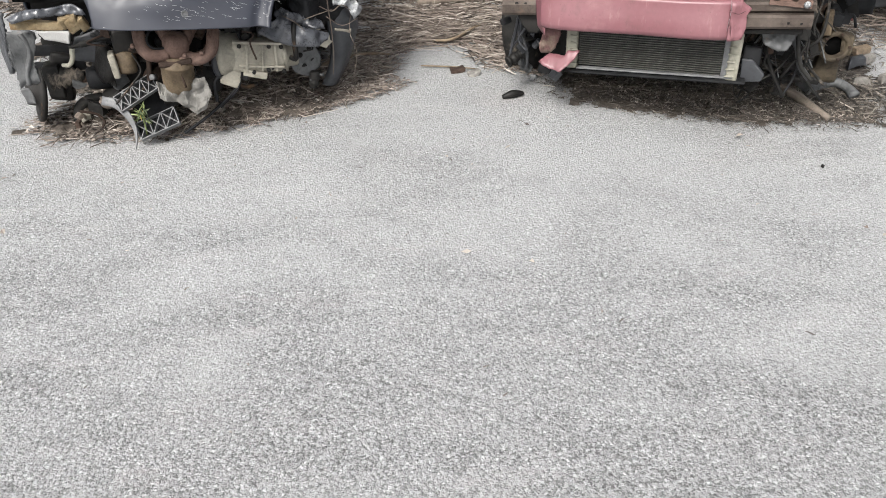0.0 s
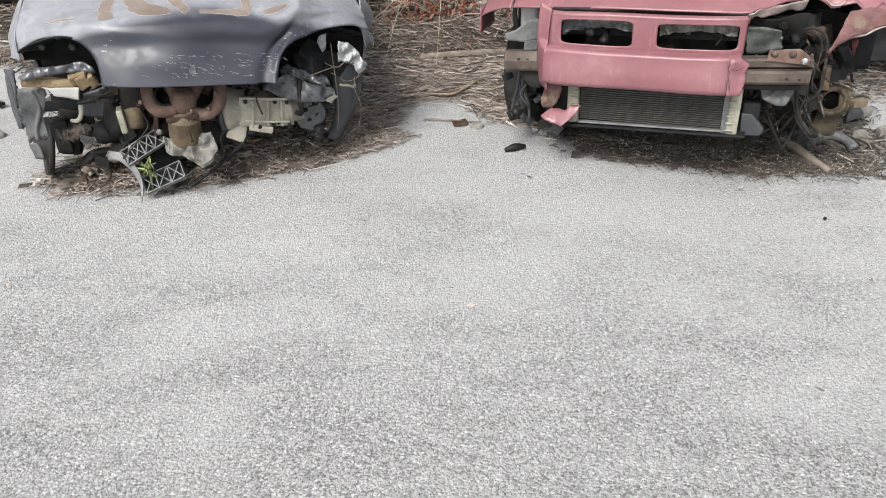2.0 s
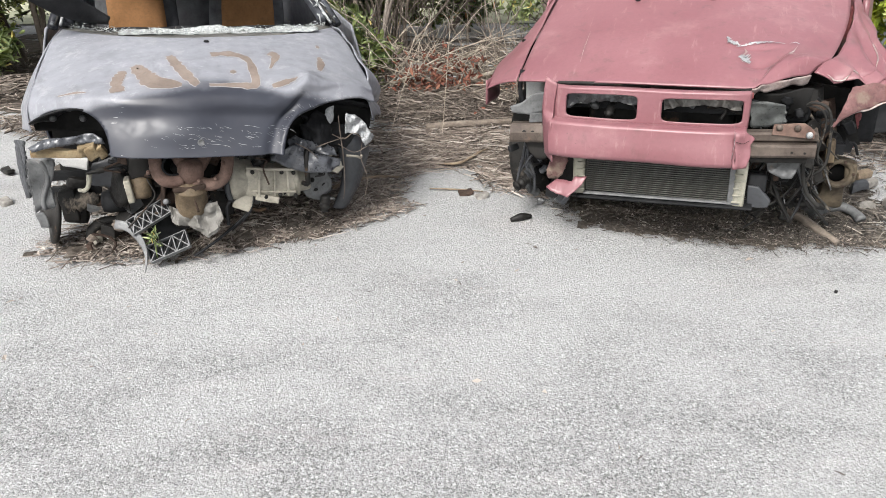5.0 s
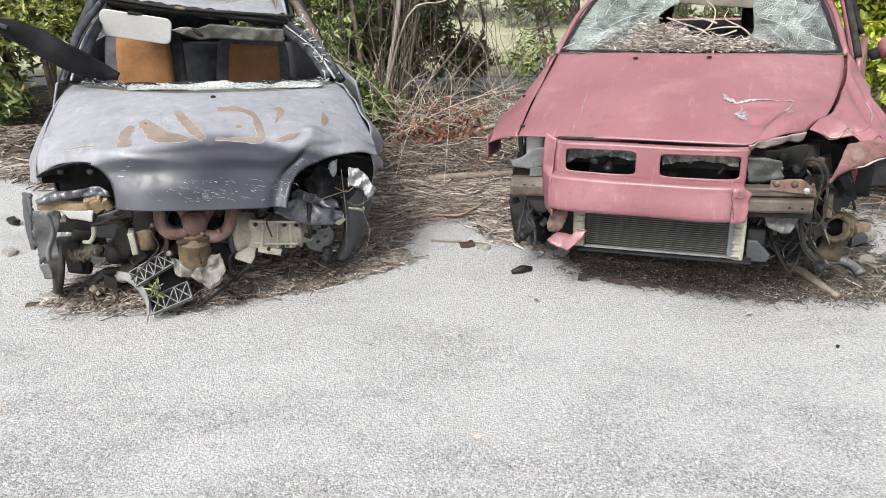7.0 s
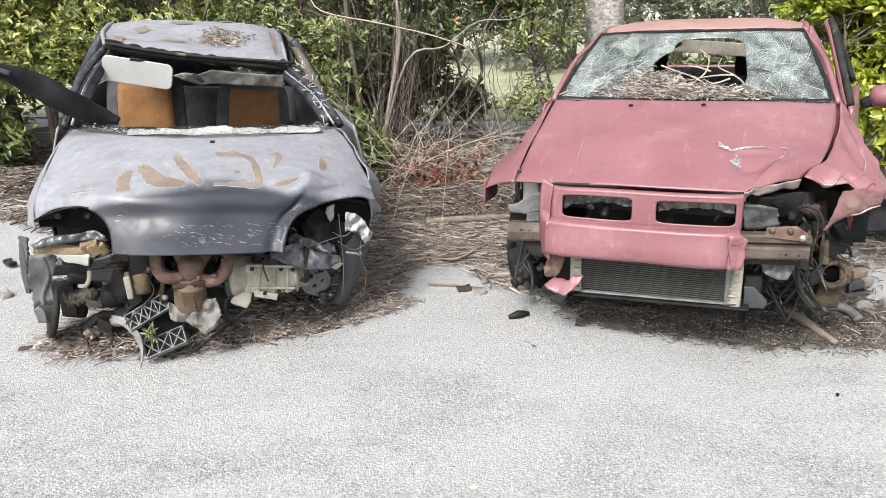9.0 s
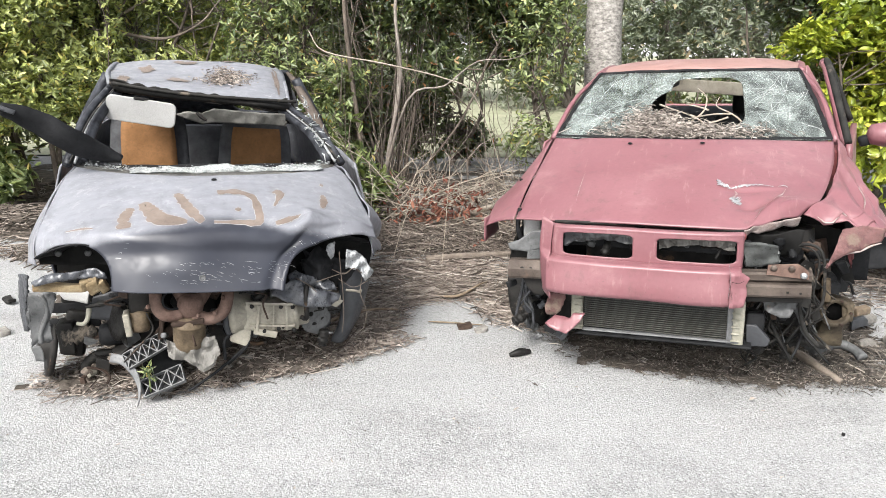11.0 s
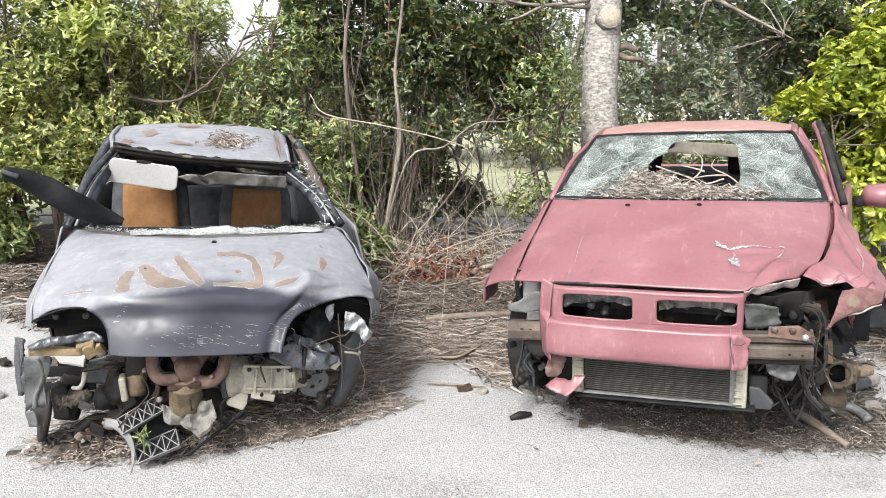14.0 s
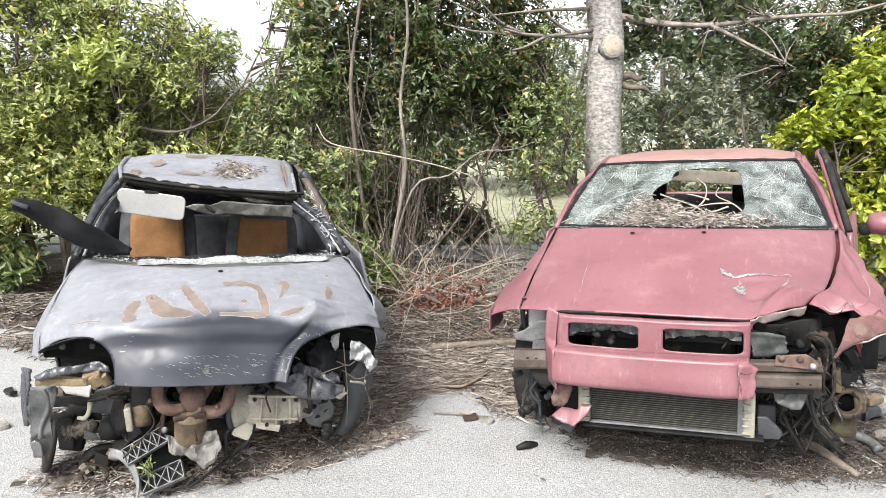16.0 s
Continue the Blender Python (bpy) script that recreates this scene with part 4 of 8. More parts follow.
for i in range(60):
    q = rng.random()
    a = Vector((0.60 - 0.11 * q, 0.87 + 0.40 * q, 0.90 + 0.26 * q)) + Vector((rng.uniform(-0.05, 0.03), rng.uniform(-0.02, 0.02), rng.uniform(-0.02, 0.02)))
    web.append(tube([a, a + Vector((rng.uniform(-0.04, 0.01), rng.uniform(-0.02, 0.02), rng.uniform(-0.02, 0.03)))], [0.004, 0.002], 4, 2))
tagged(part("glass_fringe", merge(*web), "crumbs", hatch, "ragged glass edge on the screen pillar"), kind="stuff")


# seats
def seat_back(tan):
    bm_w, h = 0.46, 0.58
    def f(s, t):
        wid = bm_w / 2 * (1 - 0.18 * np.abs(2 * t - 1) ** 6 - 0.10 * t)
        x = np.sin(s * np.pi) * wid * (1 + 0.12 * np.abs(np.sin(2 * np.pi * s)))
        y = -np.cos(s * np.pi) * 0.07
        return x, y + 0.13 * t, h * t
    shell = skin(f, 29, 15, (), 0.004, 6)
    return shell, skin(lambda s, t: (s * 0.155 * (1 - 0.10 * t**5), -0.075 + 0.13 * (0.12 + 0.8 * t) - 0.006 * (1 - s**2), h * (0.12 + 0.8 * t)), 9, 9, (), 0.002, 8)


for x, lean in ((-0.33, -1.0), (0.262, 3.0)):
    seat = part("seat", moved(block((0.48, 0.5, 0.16), 0.05), pose(x, 1.62, 0.42)), "cloth_grey", hatch, "dark cloth seat with an orange-brown centre")
    shell, panel = seat_back(True)
    m = pose(x, 1.84, 0.455 if x < 0 else 0.405, 0, lean, 0)
    bk = part("backrest", moved(shell, m), "cloth_grey", seat, thick=0.02)
    part("backrest_panel", moved(panel, m @ pose(0, -0.012, 0)), "cloth_tan", seat, "orange-brown cloth panel", thick=0.012)
    part("backrest_top", moved(block((0.35, 0.12, 0.07), 0.033), m @ pose(0, 0.13, 0.562)), "cloth_grey", seat)
ROUNDED = [(sx * 0.135 + 0.03 * math.cos(a), sz * 0.034 + 0.03 * math.sin(a)) for sx, sz, a0 in ((1, 1, 0), (-1, 1, 90), (-1, -1, 180), (1, -1, 270)) for a in [radians(a0 + 18 * k) for k in range(6)]]
visor = part("sun_visor", moved(plate(ROUNDED[::-1], 0.016), pose(-0.325, 1.19, 1.092, 8, 8, -4)), "white", hatch, "white sun visor hanging askew", smooth=False, bevel=0.005)
part("visor_clip", moved(block((0.07, 0.02, 0.016), 0.004), pose(-0.32, 1.19, 1.155, 0, 8, 0)), "dark_steel", visor)
part("mirror_stalk", tube([(-0.06, 1.27, 1.085), (-0.035, 1.262, 1.06), (-0.01, 1.262, 1.045)], [0.008, 0.010, 0.006], 6, 9), "dark_steel", hatch)
part("header_panel", torn([(-0.165, 1.072), (-0.10, 1.045), (-0.032, 1.022), (0.029, 1.030), (0.20, 1.024), (0.405, 1.014), (0.40, 1.082), (0.20, 1.092), (0.03, 1.105), (-0.03, 1.080), (-0.108, 1.090)], 1.275, 0.014, (0.0, -0.3), 0.003, 10, 2), "header_tin", hatch, "bare dusty steel header panel", thick=0.006)
part("rear_bench", moved(block((1.1, 0.18, 0.5), 0.06), pose(0, 2.55, 0.62, -12, 0, 0)), "cloth_grey", hatch)

# ---- what hangs out of the nose ----
# crushed lamp carrier with yellowed foam
carrier = part("lamp_carrier", torn([(-0.674, 0.551), (-0.629, 0.578), (-0.516, 0.588), (-0.451, 0.596), (-0.42, 0.575), (-0.413, 0.556), (-0.495, 0.557), (-0.592, 0.556), (-0.664, 0.540)], 0.120, 0.022, (0.0, 0.7), 0.004, 18, 2), "crushed", hatch, "crushed dark panel over the headlamp", thick=0.005)
part("foam_strip", moved(block((0.175, 0.032, 0.030), 0.006, 0.012, 3, 4), pose(-0.585, 0.15, 0.527, 0, 1.5, -5)), "foam", carrier, "torn yellowed foam strip", smooth=False)
for dx, dz, w in ((-0.485, 0.528, 0.05), (-0.452, 0.523, 0.045), (-0.425, 0.530, 0.035)):
    part("foam_lump", moved(block((w, 0.05, 0.058 - 0.2 * abs(dx + 0.46)), 0.008, 0.022, 3, dx * 40), pose(dx, 0.135, dz, 10, dx * 60, 8)), "foam", carrier, smooth=False)
part("lamp_bowl", skin(lambda s, t: (-0.525 + 0.15 * s * (1 - 0.35 * t), 0.18 + 0.17 * t + 0.04 * s**2, 0.62 + 0.065 * (1 - s**2) * (1 - 0.25 * t) - 0.03 * t), 25, 11, (), 0.006, 10), "black_plastic", hatch, "black empty headlamp bowl", thick=0.006)
part("lamp_bowl", skin(lambda s, t: (0.50 + 0.17 * s * (1 - 0.3 * t), 0.26 + 0.14 * t + 0.05 * s**2 + 0.05 * s, 0.615 - 0.02 * s + 0.05 * (1 - s**2) * (1 - 0.2 * t) - 0.05 * t), 25, 11, (), 0.016, 12, 3), "black_plastic", hatch, "black crumpled headlamp bowl", thick=0.006)
# near-black sheets behind the lamp openings stand in for deep shade
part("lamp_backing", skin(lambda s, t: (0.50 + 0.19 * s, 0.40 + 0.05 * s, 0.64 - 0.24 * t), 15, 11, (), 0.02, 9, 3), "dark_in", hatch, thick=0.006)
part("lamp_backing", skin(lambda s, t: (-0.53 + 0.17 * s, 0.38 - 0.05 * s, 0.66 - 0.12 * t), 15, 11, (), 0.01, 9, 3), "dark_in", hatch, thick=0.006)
# end bracket and brake hub
part("wing_bracket", torn([(-0.705, 0.490), (-0.629, 0.492), (-0.610, 0.478), (-0.625, 0.412), (-0.644, 0.375), (-0.636, 0.287), (-0.657, 0.279), (-0.681, 0.296), (-0.715, 0.262), (-0.704, 0.322), (-0.721, 0.362), (-0.712, 0.448)], 0.20, 0.010, (0, 0), 0.003, 12, 4), "dusty_steel", hatch, "grey pressed-steel bumper bracket", thick=0.005)
part("bracket_rib", skin(lambda s, t: (-0.662 + 0.016 * np.sin(t * 5) + 0.010 * s, 0.207 - 0.016 * (1 - s**2), 0.48 - 0.20 * t), 9, 19, (), 0.004, 15), "dusty_steel", hatch, thick=0.003)
part("washer_bottle", torn([(-0.622, 0.455), (-0.503, 0.449), (-0.509, 0.400), (-0.598, 0.421)], 0.30, 0.008, (0, 0.3), 0.002, 9, 3), "white", hatch, "cracked white plastic bottle", thick=0.02)
part("torn_tongue", skin(lambda s, t: (-0.695 + 0.013 * s + 0.010 * t, 0.20 - 0.02 * t**2, 0.27 - 0.06 * t), 7, 9, (), 0.012, 22), "dusty_steel", hatch, thick=0.003)
part("side_skirt", torn([(-0.752, 0.535), (-0.705, 0.555), (-0.716, 0.465), (-0.732, 0.417), (-0.735, 0.299), (-0.758, 0.285), (-0.768, 0.428)], 0.29, 0.012, (-2.0, 0), 0.002, 9, 1), "grey_plastic", hatch, "grey plastic bumper end hanging down", thick=0.005)
for z, x in ((0.43, -0.672), (0.475, -0.625), (0.33, -0.675), (0.285, -0.655)):
    part("bolt", moved(lathe([(0.009, 0), (0.009, 0.005), (0.005, 0.007)], 10), pose(x, 0.208, z, 90, 0, 0)), "dark_steel", hatch)
hub = part("brake_disc", moved(lathe([(0.125, 0), (0.128, 0.008), (0.128, 0.02), (0.06, 0.024), (0.055, 0.06), (0.03, 0.065)], 28), pose(-0.70, 0.53, 0.125, 0, -78, 14)), "dark_steel", hatch, "rusted front brake disc on the ground")
part("brake_caliper", moved(block((0.07, 0.11, 0.15), 0.02, 0.012, 2), pose(-0.63, 0.47, 0.20)), "dark_steel", hub)
part("hub_carrier", moved(block((0.10, 0.09, 0.22), 0.025, 0.02, 2, 3), pose(-0.60, 0.52, 0.20, 0, 10, 0)), "dark_steel", hatch)
boot = [(0.055, 0)]
for i in range(6):
    boot += [(0.056 - 0.004 * i, 0.012 + 0.02 * i), (0.044 - 0.004 * i, 0.022 + 0.02 * i)]
shaft = part("drive_shaft", tube([(-0.62, 0.45, 0.205), (-0.47, 0.43, 0.205), (-0.22, 0.42, 0.22)], 0.015, 10), "rust", hatch)
part("rubber_boot", moved(lathe(boot + [(0.02, 0.135)], 20), pose(-0.640, 0.455, 0.208, 0, 86, -8)), "rubber", shaft, "black ribbed rubber boot")
part("joint_cup", moved(lathe([(0.045, 0), (0.05, 0.02), (0.05, 0.09), (0.03, 0.1)], 18), pose(-0.49, 0.42, 0.21, 0, 86, -8)), "black_plastic", shaft)
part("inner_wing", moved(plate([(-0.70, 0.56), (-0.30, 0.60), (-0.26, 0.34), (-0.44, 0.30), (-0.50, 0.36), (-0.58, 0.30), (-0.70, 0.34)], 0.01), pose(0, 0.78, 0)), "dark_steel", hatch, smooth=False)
part("chassis_leg", moved(block((0.09, 0.62, 0.10), 0.015), pose(-0.33, 0.52, 0.42, 0, 0, 4)), "dark_steel", hatch)
part("chassis_leg", moved(block((0.09, 0.62, 0.10), 0.015), pose(0.36, 0.56, 0.38, 0, 0, -4)), "dark_steel", hatch)
part("gusset_plate", torn([(-0.500, 0.410), (-0.393, 0.445), (-0.385, 0.355), (-0.417, 0.300), (-0.53, 0.320)], 0.34, 0.010, (0, 0), 0.002, 8, 6), "grey_plastic", hatch, "blue-grey inner panel", thick=0.005)
part("strut_rod", tube([(-0.516, 0.25, 0.398), (-0.464, 0.25, 0.409), (-0.429, 0.25, 0.419), (-0.31, 0.27, 0.43)], [0.006, 0.010, 0.006, 0.009], 8), "dark_steel", hatch)
part("rod_boot", moved(lathe([(0.007, 0), (0.013, 0.006), (0.010, 0.014), (0.014, 0.022), (0.010, 0.03), (0.013, 0.038), (0.006, 0.045)], 14), pose(-0.475, 0.25, 0.407, 0, 78, 0)), "rubber", hatch)
part("hose", tube([(-0.555, 0.27, 0.325), (-0.53, 0.25, 0.33), (-0.512, 0.24, 0.355), (-0.505, 0.25, 0.395)], [0.008, 0.009, 0.009, 0.011], 8), "cream", hatch)
part("bar_shelf", moved(block((0.26, 0.012, 0.045), 0.004), pose(-0.62, 0.50, 0.315, 0, 2, 0)), "black_plastic", hatch)
part("bar_shelf", moved(block((0.24, 0.012, 0.05), 0.004), pose(-0.62, 0.50, 0.243, 0, -2, 0)), "black_plastic", hatch)

# engine: block, rusty exhaust manifold, ochre down-pipe, cast gearbox
engine = part("engine_block", moved(block((0.52, 0.30, 0.34), 0.03, 0.012, 3), pose(-0.08, 0.48, 0.36)), "dark_steel", hatch, "dark oily engine block")
UP = pose(-0.06, 0.0, 0.02)
collector = part("exhaust_manifold", moved(lathe([(0.018, -0.055), (0.040, -0.045), (0.051, -0.015), (0.052, 0.015), (0.044, 0.04), (0.02, 0.052)], 24, 0.03), pose(-0.118, 0.165, 0.408, 14, 8, 0)), "rust_pink", hatch, "rusty red-brown exhaust manifold")
for pts in ([(-0.250, 0.25, 0.505), (-0.248, 0.175, 0.462), (-0.242, 0.155, 0.412), (-0.212, 0.15, 0.380), (-0.150, 0.155, 0.378)], [(-0.19, 0.32, 0.50), (-0.175, 0.23, 0.485), (-0.145, 0.18, 0.44)], [(-0.03, 0.32, 0.48), (-0.05, 0.23, 0.46), (-0.085, 0.18, 0.42)], [(0.033, 0.25, 0.485), (0.030, 0.175, 0.440), (0.010, 0.155, 0.380), (-0.044, 0.15, 0.352), (-0.110, 0.155, 0.368)]):
    part("manifold_pipe", tube(pts, [0.023, 0.025, 0.026, 0.027, 0.028], 16, 29), "rust_pink", collector)
for x, z in ((-0.03, 0.36), (0.035, 0.365), (-0.215, 0.41), (0.07, 0.43)):
    part("manifold_lug", moved(lathe([(0.009, 0), (0.009, 0.012), (0.006, 0.014), (0.006, 0.02)], 10), UP @ pose(x, 0.128, z, 90, 0, 0)), "rust_pink", collector)
part("heat_shield_flange", moved(block((0.13, 0.04, 0.022), 0.006, 0.006, 2), pose(-0.130, 0.135, 0.352, 0, -4, 0)), "rust", collector)
part("catalyst_pipe", moved(lathe([(0.050, 0), (0.062, 0.025), (0.064, 0.05), (0.064, 0.11), (0.068, 0.114), (0.068, 0.122), (0.060, 0.13), (0.048, 0.155)], 28, 0.015), pose(-0.130, 0.18, 0.215, 6, 2, 0)), "ochre", hatch, "ochre corroded catalyst pipe")
part("catalyst_seam", tube([(-0.105, 0.115, 0.25), (-0.115, 0.112, 0.31), (-0.105, 0.118, 0.36)], 0.005, 6), "rust", hatch)
part("foil_shield", torn([(-0.216, 0.272), (-0.164, 0.242), (-0.09, 0.262), (-0.028, 0.280), (-0.008, 0.210), (-0.040, 0.165), (-0.076, 0.142), (-0.13, 0.176), (-0.209, 0.207)], 0.115, 0.034, (0.0, 0.5), 0.005, 15, 7), "foil", hatch, "crumpled silver heat-shield foil", smooth=False, thick=0.003)
gear = part("gearbox_housing", moved(block((0.22, 0.16, 0.135), 0.022, 0.010, 3, 6), pose(0.205, 0.26, 0.325, 0, 4, -4)), "cast", hatch, "dusty cast-aluminium gearbox")
part("bell_housing", moved(lathe([(0.085, 0), (0.098, 0.012), (0.098, 0.03), (0.092, 0.034), (0.078, 0.08), (0.07, 0.11)], 22, 0.05), pose(0.035, 0.27, 0.325, 0, 86, -6)), "cast", gear)
part("bell_foot", moved(block((0.085, 0.10, 0.09), 0.012, 0.016, 3, 4), pose(0.09, 0.25, 0.25, 0, 24, 0)), "cast", gear)
part("end_flange", moved(lathe([(0.074, 0), (0.078, 0.004), (0.078, 0.018), (0.062, 0.022), (0.058, 0.06), (0.050, 0.068), (0.02, 0.07)], 20, 0.06), pose(0.305, 0.255, 0.315, 0, 86, -4)), "cast", gear)
for x, z, w, h, tilt in ((0.20, 0.392, 0.20, 0.012, 4), (0.21, 0.292, 0.19, 0.010, 4), (0.15, 0.33, 0.012, 0.12, 6), (0.215, 0.33, 0.008, 0.12, 3), (0.27, 0.325, 0.012, 0.12, 0), (0.18, 0.262, 0.10, 0.03, 14)):
    part("casting_rib", moved(block((w, 0.022, h), 0.003, 0.003, 1), pose(x, 0.178, z, 0, tilt, -4)), "cast", gear)
for x, z in ((0.125, 0.385), (0.175, 0.27), (0.235, 0.275), (0.245, 0.375), (0.295, 0.37), (0.30, 0.265)):
    part("bolt", moved(lathe([(0.009, 0), (0.009, 0.010), (0.005, 0.012)], 8), pose(x, 0.176, z, 90, 0, 0)), "dark_steel", gear)
part("gear_linkage", tube([(0.13, 0.22, 0.42), (0.15, 0.2, 0.36), (0.135, 0.2, 0.30), (0.10, 0.2, 0.2), (-0.03, 0.17, 0.10), (-0.14, 0.12, 0.05)], 0.006, 6), "black_plastic", hatch)
part("linkage_knuckle", moved(block((0.035, 0.04, 0.07), 0.01), pose(0.13, 0.21, 0.315, 0, 15, 0)), "black_plastic", hatch)
part("coolant_pipe", tube([(0.045, 0.24, 0.40), (0.03, 0.2, 0.36), (0.02, 0.19, 0.31), (0.03, 0.2, 0.26)], [0.013, 0.014, 0.013, 0.012], 10), "grey_plastic", hatch)
part("wire_link", tube([(0.30, 0.3, 0.39), (0.22, 0.27, 0.385), (0.20, 0.25, 0.33), (0.18, 0.24, 0.25)], 0.004, 5), "black_plastic", hatch)
part("mount_plate", torn([(0.359, 0.330), (0.40, 0.345), (0.447, 0.341), (0.472, 0.291), (0.466, 0.244), (0.421, 0.198), (0.36, 0.222), (0.342, 0.248)], 0.262, 0.004, (0.15, 0), 0.002, 9, 8), "dusty_steel", hatch, "grey drilled mounting plate", thick=0.008)
# near-black discs on the plate stand in for the shade in drilled holes
for x, z in ((0.385, 0.30), (0.425, 0.325), (0.44, 0.27), (0.40, 0.25)):
    part("hole_shade", moved(lathe([(0.011, 0), (0.011, 0.003)], 10), pose(x, 0.259 + (x - 0.41) * 0.15, z, 90, 0, 8)), "dark_in", hatch)
# yellow and white filter, belt cover
part("filter_can", moved(lathe([(0.04, 0), (0.042, 0.01), (0.042, 0.08), (0.03, 0.09)], 18), pose(-0.322, 0.24, 0.292, 0, 4, 0)), "ochre", hatch, "dirty yellow filter")
part("filter_bracket", moved(block((0.026, 0.07, 0.10), 0.008), pose(-0.362, 0.22, 0.33, 0, -6, 0)), "cast", hatch)
part("pulley", moved(lathe([(0.075, 0), (0.08, 0.006), (0.07, 0.014), (0.08, 0.022), (0.04, 0.028)], 24), pose(-0.392, 0.3, 0.31, 0, -80, 30)), "dark_steel", hatch)
part("cover_edge", tube([(-0.30, 0.22, 0.39), (-0.24, 0.24, 0.36), (-0.235, 0.25, 0.30), (-0.26, 0.25, 0.26)], [0.012, 0.014, 0.012, 0.010], 8), "rust", hatch)
part("sump", moved(block((0.34, 0.24, 0.12), 0.03, 0.012, 2), pose(-0.12, 0.50, 0.17)), "dark_steel", hatch)
part("cable_loop", tube([(-0.17, 0.22, 0.5), (-0.22, 0.15, 0.45), (-0.20, 0.14, 0.41), (-0.12, 0.15, 0.41)], 0.005, 5), "black_plastic", hatch)
part("subframe", moved(block((1.0, 0.1, 0.07), 0.02), pose(0, 0.72, 0.16)), "dark_steel", hatch)
# hanging arch liner and crumpled corner on the other side
LINER = [(0, 0.588, 0.044), (0.12, 0.600, 0.072), (0.45, 0.606, 0.062), (0.75, 0.585, 0.052), (1.0, 0.545, 0.046)]
part("arch_liner", skin(lambda s, t: (knots(LINER, t)[:, 0] + knots(LINER, t)[:, 1] * s, 0.33 + 0.04 * t + 0.05 * s**2 + 0.03 * s, 0.478 - 0.375 * t - 0.035 * s**2 * (1 - t) ** 3), 17, 31, (), 0.006, 7), "grey_plastic", hatch, "dark grey plastic arch liner hanging to the ground", thick=0.006)
part("corner_bumper_scrap", torn([(0.200, 0.445), (0.223, 0.462), (0.273, 0.470), (0.307, 0.486), (0.357, 0.455), (0.43, 0.43), (0.508, 0.404), (0.498, 0.377), (0.453, 0.362), (0.349, 0.372), (0.273, 0.396)], 0.165, 0.035, (0.25, 0.4), 0.003, 11, 5), "crushed", hatch, "torn corner of grey bodywork", thick=0.004)
part("corner_bracket", moved(block((0.06, 0.05, 0.22), 0.012, 0.015, 2), pose(0.60, 0.45, 0.40, 0, 12, 0)), "dark_in", hatch)
for pts in ([(0.62, 0.25, 0.50), (0.60, 0.22, 0.40), (0.63, 0.22, 0.30), (0.61, 0.24, 0.16)], [(0.50, 0.22, 0.47), (0.56, 0.18, 0.44), (0.63, 0.2, 0.46)]):
    part("loose_wire", tube(pts, 0.0016, 5), "bark", hatch)
# black cowl panel wrenched up beside the screen
COWL = [(0.0, -0.825, 0.62, 1.150, 0.014), (0.1, -0.765, 0.635, 1.128, 0.030), (0.3, -0.66, 0.665, 1.066, 0.046), (0.6, -0.555, 0.71, 0.995, 0.044), (0.85, -0.46, 0.755, 0.94, 0.030), (1.0, -0.395, 0.785, 0.912, 0.008)]


def cowl_at(s, t):
    k = knots(COWL, s)
    w = k[:, 3] * (2 * t - 1)
    return k[:, 0] - 0.35 * w, k[:, 1] + 0.02 * (2 * t - 1) ** 2 + 0.01 * np.sin(9 * s), k[:, 2] - w - 0.010 * np.abs(np.sin(s * 11)) * (t < 0.1)


cowl = part("cowl_panel", skin(cowl_at, 41, 11, (), 0.005, 14, 0, (0, 1)), "black_plastic", hatch, "black plastic cowl panel wrenched upwards", thick=0.012)
part("cowl_tab", moved(block((0.07, 0.03, 0.02), 0.006, 0.01, 2), pose(-0.80, 0.625, 1.15, 0, 25, 10)), "grey_plastic", cowl)

# scratches across the nose, and small clutter behind it
rng = random.Random(21)
sv, sf = [], []
for i in range(150):
    s0, t0 = rng.gauss(-0.05, 0.36), rng.uniform(0.70, 0.985)
    if (s0 < -0.52 and t0 > 0.70) or s0 > 0.62:
        continue
    cl = rng.choice([(-0.35, 0.93), (-0.2, 0.85), (-0.28, 0.8), (0.25, 0.9), (0.38, 0.84), (-0.12, 0.95), (0.45, 0.93), (0.0, 0.82)])
    s0, t0 = (s0 + 2 * cl[0]) / 3, (t0 + 2 * cl[1]) / 3
    if i % 3 == 0:
        an, far = rng.uniform(1.65, 3.0), rng.uniform(1.02, 1.13)
        s0, t0 = 0.82 + 0.46 * far * math.cos(an), 1.0 - 0.35 * far * math.sin(an)
        if not 0.3 < s0 < 0.85 or t0 > 0.97:
            continue
    a, b, c = rng.uniform(0.008, 0.045) * (0.4 if i % 3 == 0 else 1), rng.uniform(0.0003, 0.0010), rng.gauss(0.010, 0.004)
    o = len(sv)
    for q in range(5):
        f = q / 4
        w = b * math.sin(math.pi * (0.1 + 0.8 * f))
        sv += [on_hood(s0 + a * f, t0 + c * f - w, 0.0016), on_hood(s0 + a * f, t0 + c * f + w, 0.0016)]
    sf += [(o + 2 * q, o + 2 * q + 2, o + 2 * q + 3, o + 2 * q + 1) for q in range(4)]
tagged(part("scratch", (sv, sf), "filler_rim", hood, "pale scratches through the paint"), kind="stuff")
for i in range(22):
    x, y, z = rng.uniform(-0.42, 0.5), rng.uniform(0.16, 0.34), rng.uniform(0.30, 0.47)
    pts = [(x, y, z)]
    for k in range(3):
        x, z, y = x + rng.uniform(-0.08, 0.08), z - rng.uniform(-0.02, 0.09), y + rng.uniform(-0.04, 0.03)
        pts.append((x, max(y, 0.12), max(z, 0.06)))
    part("loose_wire", tube(pts, rng.choice([0.004, 0.005, 0.008, 0.011]), 6), rng.choice(["rubber", "black_plastic", "dark_steel", "rust", "dusty_steel"]), hatch)
